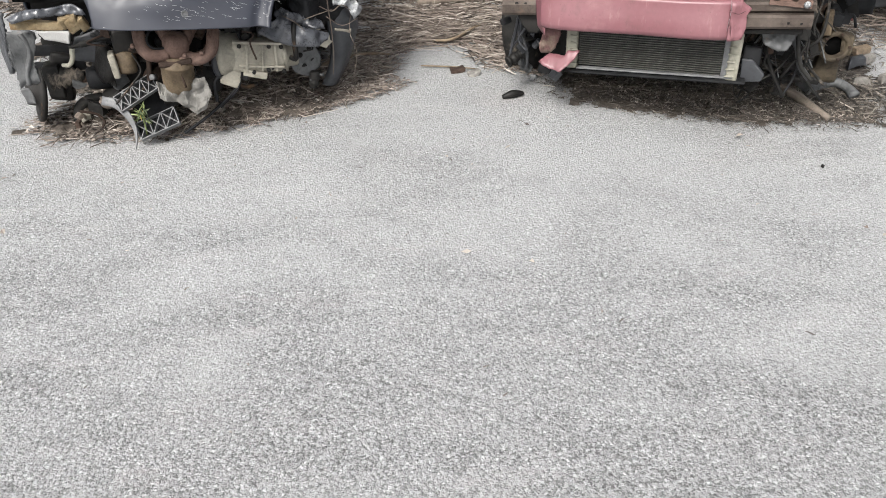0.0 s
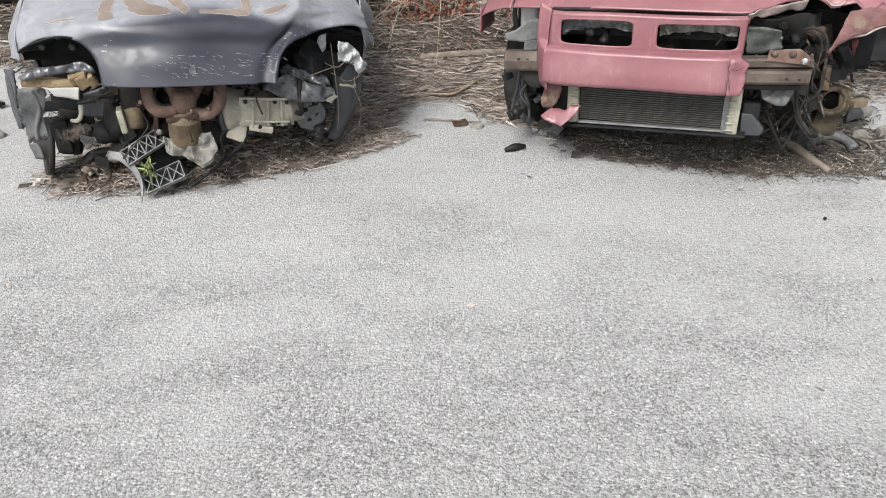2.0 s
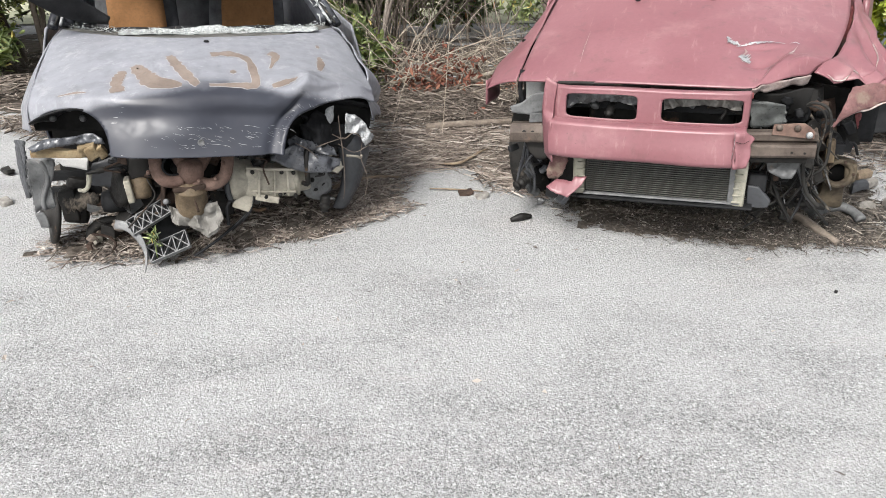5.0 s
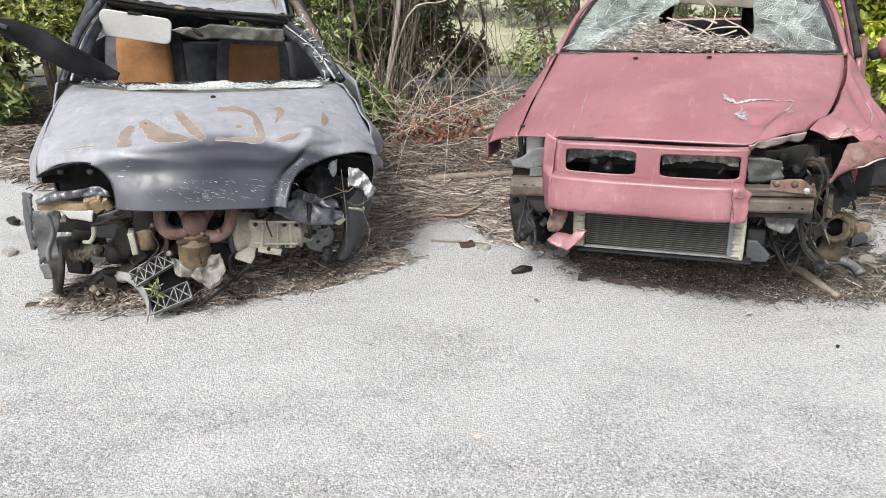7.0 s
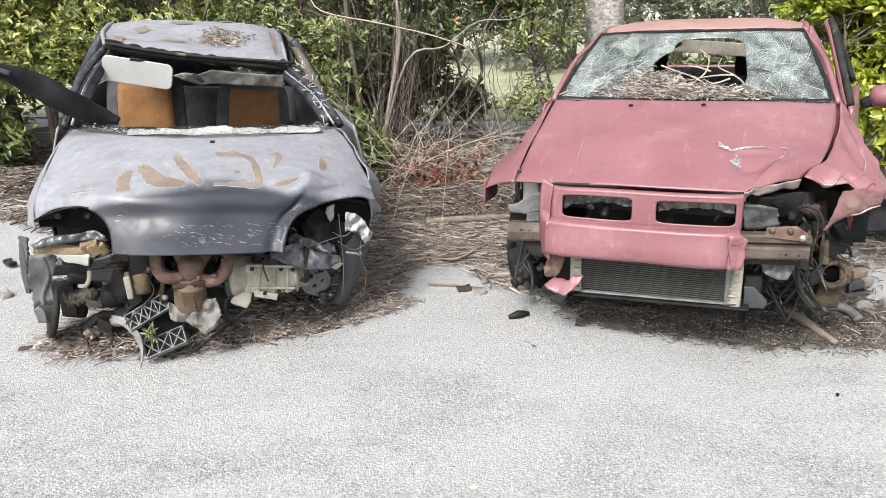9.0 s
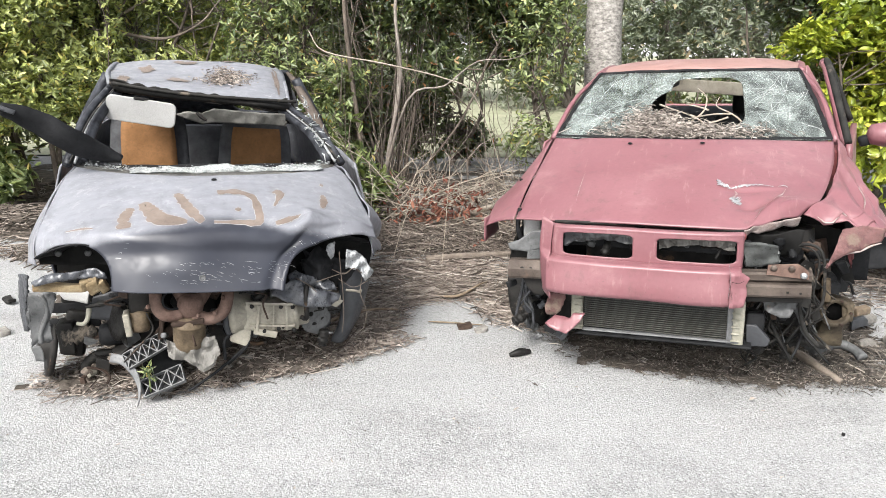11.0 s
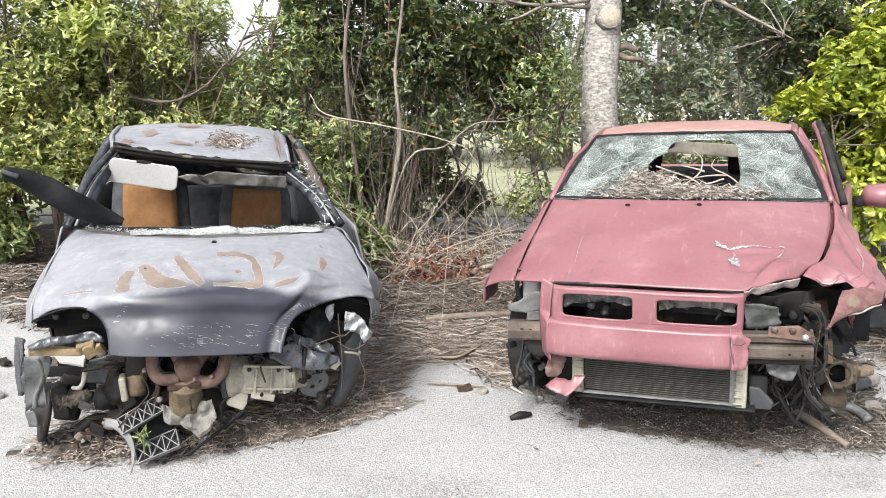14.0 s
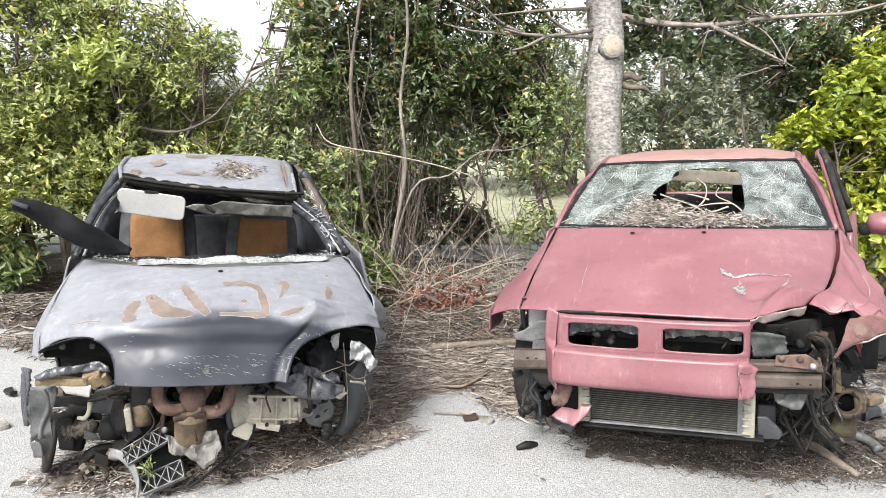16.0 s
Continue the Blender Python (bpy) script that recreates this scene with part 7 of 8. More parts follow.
for pts in ([(0.02, -0.2, 0.0), (0.05, -0.32, 0.7), (0.06, -0.34, 1.258), (0.189, -0.34, 1.648), (0.40, -0.34, 2.058), (0.592, -0.34, 2.432)], [(0.191, -0.34, 1.65), (0.495, -0.34, 1.813), (0.812, -0.34, 1.977)], [(0.15, -0.36, 1.50), (0.60, -0.42, 1.45), (0.935, -0.44, 1.578), (1.139, -0.44, 1.781), (1.34, -0.44, 1.943)], [(0.10, -0.36, 1.35), (-0.15, -0.39, 1.7), (-0.3, -0.39, 2.1)]):
    part("branch", tube(pts, [0.018, 0.013, 0.010, 0.007, 0.004], 7), "bark", tangled)
shrub("shrub", (-1.5, 7.1, 0), [(-1.4, 7.0, 2.5), (-1.75, 7.1, 2.2), (-1.1, 7.1, 2.3)], [((-1.5, 7.1, 1.1), (0.6, 0.5, 0.95)), ((-1.25, 6.95, 1.9), (0.45, 0.4, 0.5)), ((-0.95, 6.75, 1.0), (0.3, 0.3, 0.7))], 1700, "leaf_mid", 7, 0.065, 0.34, "loose leggy green shrub", "shrub", 4, group=HEDGE, share=0.2, gap=0.05)
shrub("shrub", (-2.5, 7.0, 0), [(-3.2, 6.9, 2.7), (-2.6, 7.0, 2.75), (-2.2, 7.0, 2.3), (-1.4, 7.1, 2.8), (-3.6, 7.0, 2.9)], [((-3.2, 7.0, 2.5), (0.5, 0.4, 0.38)), ((-2.75, 7.0, 2.45), (0.45, 0.4, 0.33)), ((-2.35, 7.0, 2.2), (0.5, 0.4, 0.30)), ((-1.45, 7.1, 2.45), (0.35, 0.4, 0.45))], 1050, "leaf_fresh", 7, 0.058, 0.34, "tall thin sprays of a light green shrub", "shrub", 33, group=HEDGE, gap=0.05, share=0.15, stem_r=0.014)
# extra dark row behind the hedge, standing in for shade in its gaps
shrub("shrub", (-3.6, 8.5, 0), [(-4.5, 8.4, 1.6), (-3.0, 8.5, 1.7), (-2.0, 8.5, 1.5), (-5.5, 8.4, 1.7)], [((-5.2, 8.5, 1.0), (1.2, 0.4, 1.0)), ((-3.4, 8.5, 1.0), (1.2, 0.4, 0.95)), ((-1.9, 8.5, 0.9), (0.8, 0.4, 0.85))], 2200, "leaf_dark", 6, 0.085, 0.4, "dark-leaved shrub added so gaps in the hedge look shaded", "shrub", 34, group=HEDGE, gap=-0.3)
shrub("shrub", (-3.05, 6.75, 0), [(-3.1, 6.65, 2.2), (-2.95, 6.6, 2.0)], [((-3.02, 6.55, 2.12), (0.34, 0.2, 0.24))], 75, "leaf_pale", 8, 0.085, 0.36, "pale yellow-green spray of young leaves", "shrub", 13, group=HEDGE, gap=-0.3, stem_r=0.01)
# dark thicket with many bare stems
shrub("thicket", (-0.6, 7.1, 0), [(-1.15, 6.8, 2.6), (-0.95, 7.0, 3.0), (-0.75, 6.7, 3.3), (-0.55, 7.1, 3.2), (-0.2, 6.9, 3.4), (0.05, 7.2, 3.1), (0.35, 7.0, 2.9), (0.7, 7.3, 2.6), (-0.85, 6.7, 2.4), (0.15, 6.9, 2.5), (-0.4, 6.8, 2.9), (0.95, 7.2, 2.0)],
      [((-0.7, 7.4, 2.6), (0.75, 0.8, 1.0)), ((0.2, 7.5, 2.5), (0.9, 0.8, 1.1)), ((0.75, 7.4, 1.75), (0.5, 0.5, 0.6)), ((-0.6, 7.9, 1.3), (0.8, 0.5, 0.8)), ((-0.9, 7.3, 0.8), (0.5, 0.4, 0.6)), ((-0.95, 7.0, 2.35), (0.5, 0.4, 0.45)), ((-0.1, 7.0, 1.7), (0.6, 0.4, 0.7))], 5300, "leaf_dark", 6, 0.075, 0.42, "dark leggy thicket with many bare grey stems", "thicket", 5, "bark", share=0.06, stem_r=0.012, gap=0.04)
shrub("shrub", (1.05, 7.0, 0), [(0.85, 6.8, 1.2), (1.2, 6.9, 1.5), (1.0, 7.2, 1.8)], [((1.0, 7.1, 1.45), (0.4, 0.45, 0.6)), ((0.85, 6.5, 0.55), (0.3, 0.3, 0.28)), ((0.7, 7.5, 2.2), (0.5, 0.5, 0.6))], 850, "leaf_mid", 7, 0.061, 0.42, "small green shrub beside the poplar", "shrub", 6, group=HEDGE)
shrub("sapling", (-0.55, 5.75, 0), [(-0.62, 5.7, 0.45), (-0.45, 5.75, 0.5), (-0.7, 5.9, 0.4)], [((-0.55, 5.75, 0.34), (0.28, 0.2, 0.26)), ((-0.85, 6.1, 0.55), (0.3, 0.25, 0.4))], 130, "leaf_mid", 7, 0.10, 0.33, "low green sapling in the brushwood", "plant", 7, stem_r=0.01)
shrub("sapling", (-3.9, 6.3, 0), [(-3.9, 6.2, 0.4), (-3.75, 6.3, 0.5)], [((-3.85, 6.2, 0.4), (0.35, 0.25, 0.3))], 130, "leaf_mid", 7, 0.12, 0.33, "low bright green plant under the hedge", "plant", 8, stem_r=0.01)
shrub("shrub", (-1.1, 8.2, 0), [(-1.3, 8.1, 1.3), (-0.9, 8.2, 1.5)], [((-1.2, 8.2, 0.8), (0.7, 0.4, 0.75)), ((-0.6, 8.5, 0.6), (0.6, 0.3, 0.6))], 1530, "leaf_mid", 7, 0.065, 0.36, "low green shrub behind the thicket", "shrub", 31, group=HEDGE, gap=-0.2)
shrub("shrub", (0.2, 8.7, 0), [(0.0, 8.6, 1.0), (0.4, 8.7, 1.1)], [((-0.35, 8.7, 0.55), (0.6, 0.3, 0.55)), ((0.35, 8.8, 0.3), (0.35, 0.3, 0.28))], 600, "leaf_dark", 7, 0.085, 0.36, "low dark shrub behind the thicket", "shrub", 32, group=HEDGE, gap=-0.2)
# bare dry shoots crowding the thicket's front
rs = random.Random(77)
tangle = thing("shoot_tangle", pose(-0.15, 6.8, 0), "tangle of bare dry shoots in front of the thicket", "shoots")
shoot_meshes = []
for i in range(18):
    lean, p, r = Vector((rs.gauss(0, 0.22), rs.gauss(0, 0.12), 0)), Vector((0, 0, 0)), rs.uniform(0.0025, 0.0055)
    main = [p, p + lean * 0.3 + Vector((rs.gauss(0, 0.05), 0, 0.4)), p + lean * 0.75 + Vector((rs.gauss(0, 0.09), 0, 0.8)), p + lean * 1.3 + Vector((rs.gauss(0, 0.12), 0, 1.15))]
    bits = [tube(main, [r, r * 0.8, r * 0.6, r * 0.3], 4, 10, caps=False)]
    for q in range(rs.randint(1, 4)):
        a = main[1].lerp(main[3], rs.uniform(0.1, 0.8))
        d = Vector((rs.gauss(0, 0.22), rs.gauss(0, 0.1), rs.uniform(0.02, 0.28)))
        bits.append(tube([a, a + d * 0.5 + Vector((0, 0, 0.03)), a + d], [r * 0.6, r * 0.4, r * 0.2], 3, 5, caps=False))
    shoot_meshes.append(merge(*bits))
first = {}
for i in range(120):
    n = rs.randrange(18)
    x = rs.gauss(-0.70, 0.35) if i % 3 else rs.uniform(-1.2, 1.0)
    m = pose(x + 0.15, rs.uniform(-0.45, 0.5), 0, 0, 0, rs.uniform(0, 360)) @ Matrix.Diagonal((1, 1, rs.uniform(0.45, 1.9), 1))
    if n in first:
        ob = first[n].copy()
        scene.collection.objects.link(ob)
    else:
        ob = first[n] = part("shoot", shoot_meshes[n], "bark", tangle)
    ob.matrix_basis = m
# lime-coloured bush
shrub("lime_bush", (4.1, 6.7, 0), [(3.4, 6.5, 1.6), (4.2, 6.5, 2.6), (4.7, 6.4, 2.5), (3.8, 6.8, 2.0)], [((3.65, 6.55, 0.95), (0.75, 0.6, 0.8)), ((4.4, 6.45, 1.75), (0.85, 0.7, 1.2)), ((3.9, 6.6, 1.7), (0.55, 0.5, 0.6)), ((4.9, 6.2, 0.9), (0.8, 0.7, 0.9)), ((3.25, 6.5, 1.3), (0.4, 0.35, 0.35)), ((4.0, 6.1, 0.8), (0.6, 0.4, 0.7)), ((4.3, 6.0, 1.3), (0.7, 0.4, 0.7))], 3200, "leaf_lime", 8, 0.088, 0.5, "bright lime-green broad-leaved bush", "bush", 9, gap=0.03, share=0.03)
shrub("shrub", (3.3, 7.6, 0), [(3.0, 7.5, 2.0), (3.6, 7.6, 2.4), (4.4, 7.5, 2.9)], [((3.85, 7.5, 1.7), (0.6, 0.4, 1.2)), ((4.6, 7.6, 2.2), (1.0, 0.5, 1.1)), ((3.2, 7.6, 0.6), (0.7, 0.4, 0.55))], 1700, "leaf_dark", 6, 0.085, 0.45, "dark green shrub behind the lime bush", "shrub", 10, group=HEDGE)

shrub("shrub", (2.5, 7.0, 0), [(2.1, 7.0, 0.9), (2.9, 7.0, 0.9), (2.5, 7.1, 1.0)], [((2.1, 7.0, 0.55), (0.5, 0.35, 0.5)), ((2.9, 7.0, 0.55), (0.6, 0.35, 0.5))], 900, "leaf_dark", 6, 0.07, 0.4, "low dark dry shrub behind the red wreck", "shrub", 12, group=HEDGE, gap=-0.2, share=0.6)
# white-barked tree with a sawn limb
poplar = thing("poplar", pose(1.62, 7.4, 0), "white-barked tree with a sawn-off limb", "tree")
part("trunk", tube([(0.06, 0, -0.1), (0.03, 0, 0.8), (-0.01, 0, 1.6), (0.0, 0.02, 2.3), (-0.06, 0.04, 3.0), (0.0, 0.1, 4.2), (0.1, 0.1, 5.5)], [0.23, 0.19, 0.172, 0.175, 0.165, 0.13, 0.06], 20, 49), "poplar", poplar, "pale flecked trunk")
stump = part("sawn_limb", moved(lathe([(0.125, -0.10), (0.115, 0.0), (0.112, 0.02), (0.10, 0.024)], 24, 0.06), pose(0.02, -0.165, 2.26, 82, 0, 8)), "poplar", poplar)
part("cut_face", moved(lathe([(0.096, 0.02), (0.09, 0.028), (0.03, 0.029)], 24, 0.05), pose(0.02, -0.168, 2.26, 82, 0, 8)), "wood_pale", stump, "ochre sawn wood face")
part("limb", tube([(0.1, 0, 1.95), (0.22, -0.05, 2.0), (0.30, -0.1, 1.96), (0.34, -0.1, 1.99)], [0.05, 0.035, 0.028, 0.012], 10), "bark", poplar)
part("limb", tube([(0.12, 0, 1.93), (0.24, -0.08, 1.88), (0.36, -0.12, 1.87), (0.44, -0.12, 1.80)], [0.045, 0.026, 0.022, 0.006], 8), "bark", poplar)
part("limb", tube([(0.08, 0, 2.57), (0.514, -0.1, 2.487), (0.966, -0.2, 2.459), (1.342, -0.3, 2.497), (1.735, -0.4, 2.517), (2.117, -0.5, 2.53), (2.6, -0.6, 2.66)], [0.042, 0.028, 0.023, 0.02, 0.018, 0.015, 0.009], 10, 33), "bark_grey", poplar, "long pale side branch")
part("limb", tube([(0.95, -0.2, 2.455), (1.207, -0.3, 2.303), (1.502, -0.4, 2.135), (1.70, -0.4, 2.04)], [0.022, 0.016, 0.011, 0.005], 7), "bark_grey", poplar)
for pts in ([(-0.15, -0.05, 2.43), (-0.639, -0.3, 2.346), (-1.043, -0.5, 2.378), (-1.34, -0.7, 2.50), (-1.6, -0.8, 2.60)], [(-0.14, -0.05, 2.36), (-0.888, -0.4, 2.348), (-1.336, -0.6, 2.351), (-1.62, -0.8, 2.393)], [(-0.14, 0, 2.64), (-0.746, -0.4, 2.559), (-1.195, -0.6, 2.488)], [(-0.639, -0.3, 2.346), (-0.856, -0.4, 2.234), (-1.04, -0.5, 2.182)], [(-0.40, -0.18, 2.39), (-0.62, -0.3, 2.52), (-0.85, -0.4, 2.75)], [(-0.9, -0.42, 2.36), (-1.1, -0.5, 2.45), (-1.3, -0.6, 2.62)]):
    part("bare_branch", tube(pts, [0.02, 0.014, 0.010, 0.004], 6), "bark_grey", poplar)
rs = np.random.RandomState(20)
lob = [((0.7, 0.2, 2.72), (0.9, 0.5, 0.5)), ((1.5, 0.1, 2.55), (0.9, 0.5, 0.5)), ((0.5, 0.2, 2.5), (0.5, 0.4, 0.38)), ((1.2, 0.0, 2.25), (0.7, 0.4, 0.28)), ((1.75, 0.1, 2.0), (0.4, 0.35, 0.5)), ((0.0, 0.3, 4.2), (1.6, 1.2, 1.2)), ((-0.7, 0.0, 3.2), (0.8, 0.7, 0.5))]
pts, out = crown_points(lob, 2300, rs, 0.05)
part("twig", twigs(pts, np.array([(0.5, -0.1, 2.52), (0.96, -0.2, 2.45), (1.4, -0.3, 2.5), (1.6, -0.4, 2.05), (0, 0.1, 4.0), (0, 0, 3.0)]), rs, 0.12), "bark_grey", poplar)["kind"] = "stuff"
fast_part("crown", *rosettes(pts, out, rs, 5, 0.075, 0.78, -0.7, 1.2), "leaf_grey", poplar)

# grey-green trees beyond the lawn
rs0 = random.Random(4)
for i, (x, y, h, w) in enumerate(((4.2, 13.0, 4.6, 1.6), (6.2, 14.0, 5.2, 1.8), (2.6, 15.5, 4.2, 1.7), (8.6, 14.0, 5.5, 2.0), (11.5, 15.0, 6.0, 2.2), (0.2, 17.0, 3.6, 1.7), (-2.6, 17.5, 2.6, 1.7), (-5.6, 17.0, 2.6, 1.9), (-8.6, 16.0, 3.0, 2.0), (-11.5, 15.0, 4.2, 2.2))):
    shrub("far_tree", (x, y, 0), [(x + rs0.uniform(-0.6, 0.6), y, h * 0.75) for _ in range(3)], [((x, y, h * 0.62), (w, w * 0.8, h * 0.36)), ((x - w * 0.5, y - 0.4, h * 0.35), (w * 0.7, w * 0.6, h * 0.25)), ((x + w * 0.5, y - 0.3, h * 0.40), (w * 0.7, w * 0.6, h * 0.28)), ((x, y - 0.6, h * 0.16), (w * 1.1, w * 0.5, h * 0.2))], 1350, "leaf_far", 7, 0.13, 0.36, "grey-green tree beyond the lawn", "tree", 40 + i, "bark_grey", "trees beyond the lawn", stem_r=0.07)

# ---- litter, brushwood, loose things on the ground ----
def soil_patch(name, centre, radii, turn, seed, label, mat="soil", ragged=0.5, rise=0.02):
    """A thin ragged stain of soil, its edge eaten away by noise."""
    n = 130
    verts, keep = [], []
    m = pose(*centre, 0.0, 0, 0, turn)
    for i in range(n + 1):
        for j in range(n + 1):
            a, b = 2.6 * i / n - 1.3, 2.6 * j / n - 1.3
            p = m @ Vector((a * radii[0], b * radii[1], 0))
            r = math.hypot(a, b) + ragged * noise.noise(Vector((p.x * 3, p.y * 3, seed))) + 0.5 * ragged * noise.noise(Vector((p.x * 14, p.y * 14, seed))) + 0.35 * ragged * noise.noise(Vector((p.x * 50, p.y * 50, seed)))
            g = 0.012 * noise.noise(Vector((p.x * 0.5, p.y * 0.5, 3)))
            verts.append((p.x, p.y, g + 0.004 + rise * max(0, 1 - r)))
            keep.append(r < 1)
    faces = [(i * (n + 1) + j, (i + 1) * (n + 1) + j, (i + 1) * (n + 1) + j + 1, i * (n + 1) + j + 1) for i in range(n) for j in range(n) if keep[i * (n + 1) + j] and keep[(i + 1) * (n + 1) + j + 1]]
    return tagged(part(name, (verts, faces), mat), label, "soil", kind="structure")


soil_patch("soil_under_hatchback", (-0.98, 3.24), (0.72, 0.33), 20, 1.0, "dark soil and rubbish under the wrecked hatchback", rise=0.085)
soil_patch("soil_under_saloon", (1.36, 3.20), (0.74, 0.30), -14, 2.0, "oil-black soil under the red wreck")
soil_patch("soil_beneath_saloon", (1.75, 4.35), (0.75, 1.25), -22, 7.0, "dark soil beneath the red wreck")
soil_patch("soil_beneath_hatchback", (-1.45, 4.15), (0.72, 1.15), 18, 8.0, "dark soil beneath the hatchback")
soil_patch("soil_between", (0.1, 5.6), (1.2, 0.75), 0, 3.0, "dark soil bed under the brushwood")
soil_patch("soil_behind_hatchback", (-3.7, 5.9), (1.5, 0.7), -20, 4.0, "dark soil below the hedge")
soil_patch("soil_hedge_foot", (-2.8, 7.3), (4.5, 1.3), 0, 5.0, "leaf mould below the hedge")
soil_patch("soil_hedge_right", (3.2, 6.6), (2.0, 1.4), 0, 6.0, "leaf mould below the bushes")


def litter(name, zone, count, seed, label, mat="litter", length=(0.04, 0.22), thick=(0.0015, 0.005), heap=0.04, leaf_share=0.45, along=None, leaf=(0.012, 0.042)):
    """Dry twigs and curled leaves strewn over a zone: (centre, radii, turn) with a soft edge."""
    rs = random.Random(seed)
    (cx, cy), (ra, rb), turn = zone
    verts, faces = [], []
    c0, s0 = math.cos(radians(turn)), math.sin(radians(turn))
    for i in range(count):
        while True:
            a, b = rs.gauss(0, 0.5), rs.gauss(0, 0.5)
            if math.hypot(a, b) < 1.15:
                break
        x, y = cx + a * ra * c0 - b * rb * s0, cy + a * ra * s0 + b * rb * c0
        z = 0.008 + heap * max(0.0, 1 - math.hypot(a, b)) * rs.random() + 0.012 * noise.noise(Vector((x * 0.5, y * 0.5, 3)))
        an = (rs.gauss(along, 0.45) if along is not None and rs.random() < 0.75 else rs.uniform(0, math.pi))
        d = Vector((math.cos(an), math.sin(an), rs.gauss(0, 0.10)))
        side = Vector((-math.sin(an), math.cos(an), 0))
        o = len(verts)
        if rs.random() < leaf_share:
            L = rs.uniform(*leaf)
            W = L * rs.uniform(0.35, 0.6)
            p = Vector((x, y, z + 0.004))
            tilt = Vector((0, 0, rs.uniform(-0.3, 0.6)))
            verts += [p, p + d * L * 0.45 + side * W * 0.5 + tilt * L * 0.4, p + d * L + tilt * L * 0.2, p + d * L * 0.45 - side * W * 0.5 + Vector((0, 0, rs.uniform(0, 0.012)))]
            faces += [(o, o + 1, o + 2), (o, o + 2, o + 3)]
        else:
            L, r = rs.uniform(*length) * rs.uniform(0.5, 1.0), rs.uniform(*thick)
            bend = side * rs.gauss(0, 0.10) * L + Vector((0, 0, abs(rs.gauss(0, 0.05)) * L))
            for q, rr in ((-0.5, 1.0), (0.0, 0.9), (0.5, 0.5)):
                p = Vector((x, y, z + r)) + d * L * q + bend * (1 - 4 * q * q)
                p.z = max(p.z, 0.003 + r)
                for k in range(3):
                    w = 2.094 * k + i
                    verts.append(p + side * math.cos(w) * r * rr + Vector((0, 0, math.sin(w) * r * rr)))
            for q in (0, 3):
                for k in range(3):
                    faces.append((o + q + k, o + q + (k + 1) % 3, o + q + 3 + (k + 1) % 3, o + q + 3 + k))
    return tagged(part(name, (verts, faces), mat, smooth=False), label, "litter", kind="stuff")


litter("twig_litter", ((-1.00, 3.20), (0.76, 0.32), 20), 6500, 1, "dry twigs and leaves heaped under the hatchback", heap=0.13, length=(0.03, 0.22), thick=(0.001, 0.003), leaf_share=0.55)
litter("twig_litter", ((-0.86, 3.14), (0.70, 0.16), 20), 3400, 31, "dry twigs and curled leaves before the hatchback", heap=0.05, length=(0.03, 0.20), thick=(0.0012, 0.0034), leaf_share=0.5)
litter("twig_litter", ((-0.98, 3.17), (0.70, 0.25), 20), 4200, 44, "curled grey-brown leaves heaped under the hatchback", "litter", heap=0.12, length=(0.03, 0.15), thick=(0.001, 0.0025), leaf_share=0.85, leaf=(0.02, 0.055))
litter("twig_litter", ((-0.44, 3.52), (0.19, 0.46), -30), 2000, 2, "dry twigs along the hatchback's side", heap=0.05, length=(0.04, 0.35), thick=(0.001, 0.0032), along=1.0)
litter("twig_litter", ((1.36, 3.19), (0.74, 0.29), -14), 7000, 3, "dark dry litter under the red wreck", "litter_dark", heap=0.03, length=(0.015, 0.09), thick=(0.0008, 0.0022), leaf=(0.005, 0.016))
litter("twig_litter", ((1.40, 3.10), (0.62, 0.16), -12), 2200, 43, "brown crumbs and bark bits before the red wreck", heap=0.02, length=(0.01, 0.06), thick=(0.0008, 0.002), leaf=(0.005, 0.014))
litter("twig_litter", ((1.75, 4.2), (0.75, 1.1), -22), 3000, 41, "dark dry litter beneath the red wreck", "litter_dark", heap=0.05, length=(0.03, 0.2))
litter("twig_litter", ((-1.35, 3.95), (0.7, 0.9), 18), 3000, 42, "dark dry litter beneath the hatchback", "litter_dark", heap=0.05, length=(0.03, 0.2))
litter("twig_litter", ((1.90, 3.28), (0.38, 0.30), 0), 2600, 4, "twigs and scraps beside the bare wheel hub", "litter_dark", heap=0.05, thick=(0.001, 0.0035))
litter("twig_litter", ((0.10, 5.35), (1.15, 0.60), 0), 8200, 5, "thick bed of dry twigs between the wrecks", "litter_pale", (0.05, 0.4), (0.0012, 0.0045), 0.12, 0.42)
litter("twig_litter", ((0.05, 4.12), (0.62, 0.20), 10), 2600, 6, "drift of dry twigs on the pavement", thick=(0.001, 0.0032), length=(0.05, 0.35), heap=0.03, along=0.25)
litter("twig_litter", ((0.48, 3.75), (0.30, 0.22), -45), 1000, 7, "twigs blown against the red wreck", length=(0.05, 0.3), heap=0.03, along=-0.7)
litter("twig_litter", ((0.0, 4.52), (0.66, 0.22), 4), 1700, 21, "thin line of twigs", length=(0.08, 0.35), heap=0.02, along=0.1)
litter("twig_litter", ((-3.5, 5.9), (1.4, 0.5), -20), 2200, 8, "dry twigs and leaves below the hedge", "litter_pale", (0.08, 0.5), (0.002, 0.007), 0.08, 0.45)
litter("twig_litter", ((-2.6, 4.75), (0.7, 0.16), -25), 700, 9, "strip of dry twigs on the pavement", "litter_pale", (0.08, 0.4), heap=0.03)
litter("twig_litter", ((2.7, 4.6), (0.7, 0.7), 0), 2000, 10, "dry twigs beside the red wreck", "litter_pale", (0.08, 0.4), heap=0.08)
litter("twig_litter", ((-2.4, 7.0), (3.4, 0.7), 0), 2500, 11, "leaf mould below the hedge", "litter", (0.1, 0.4), heap=0.08, leaf_share=0.7)
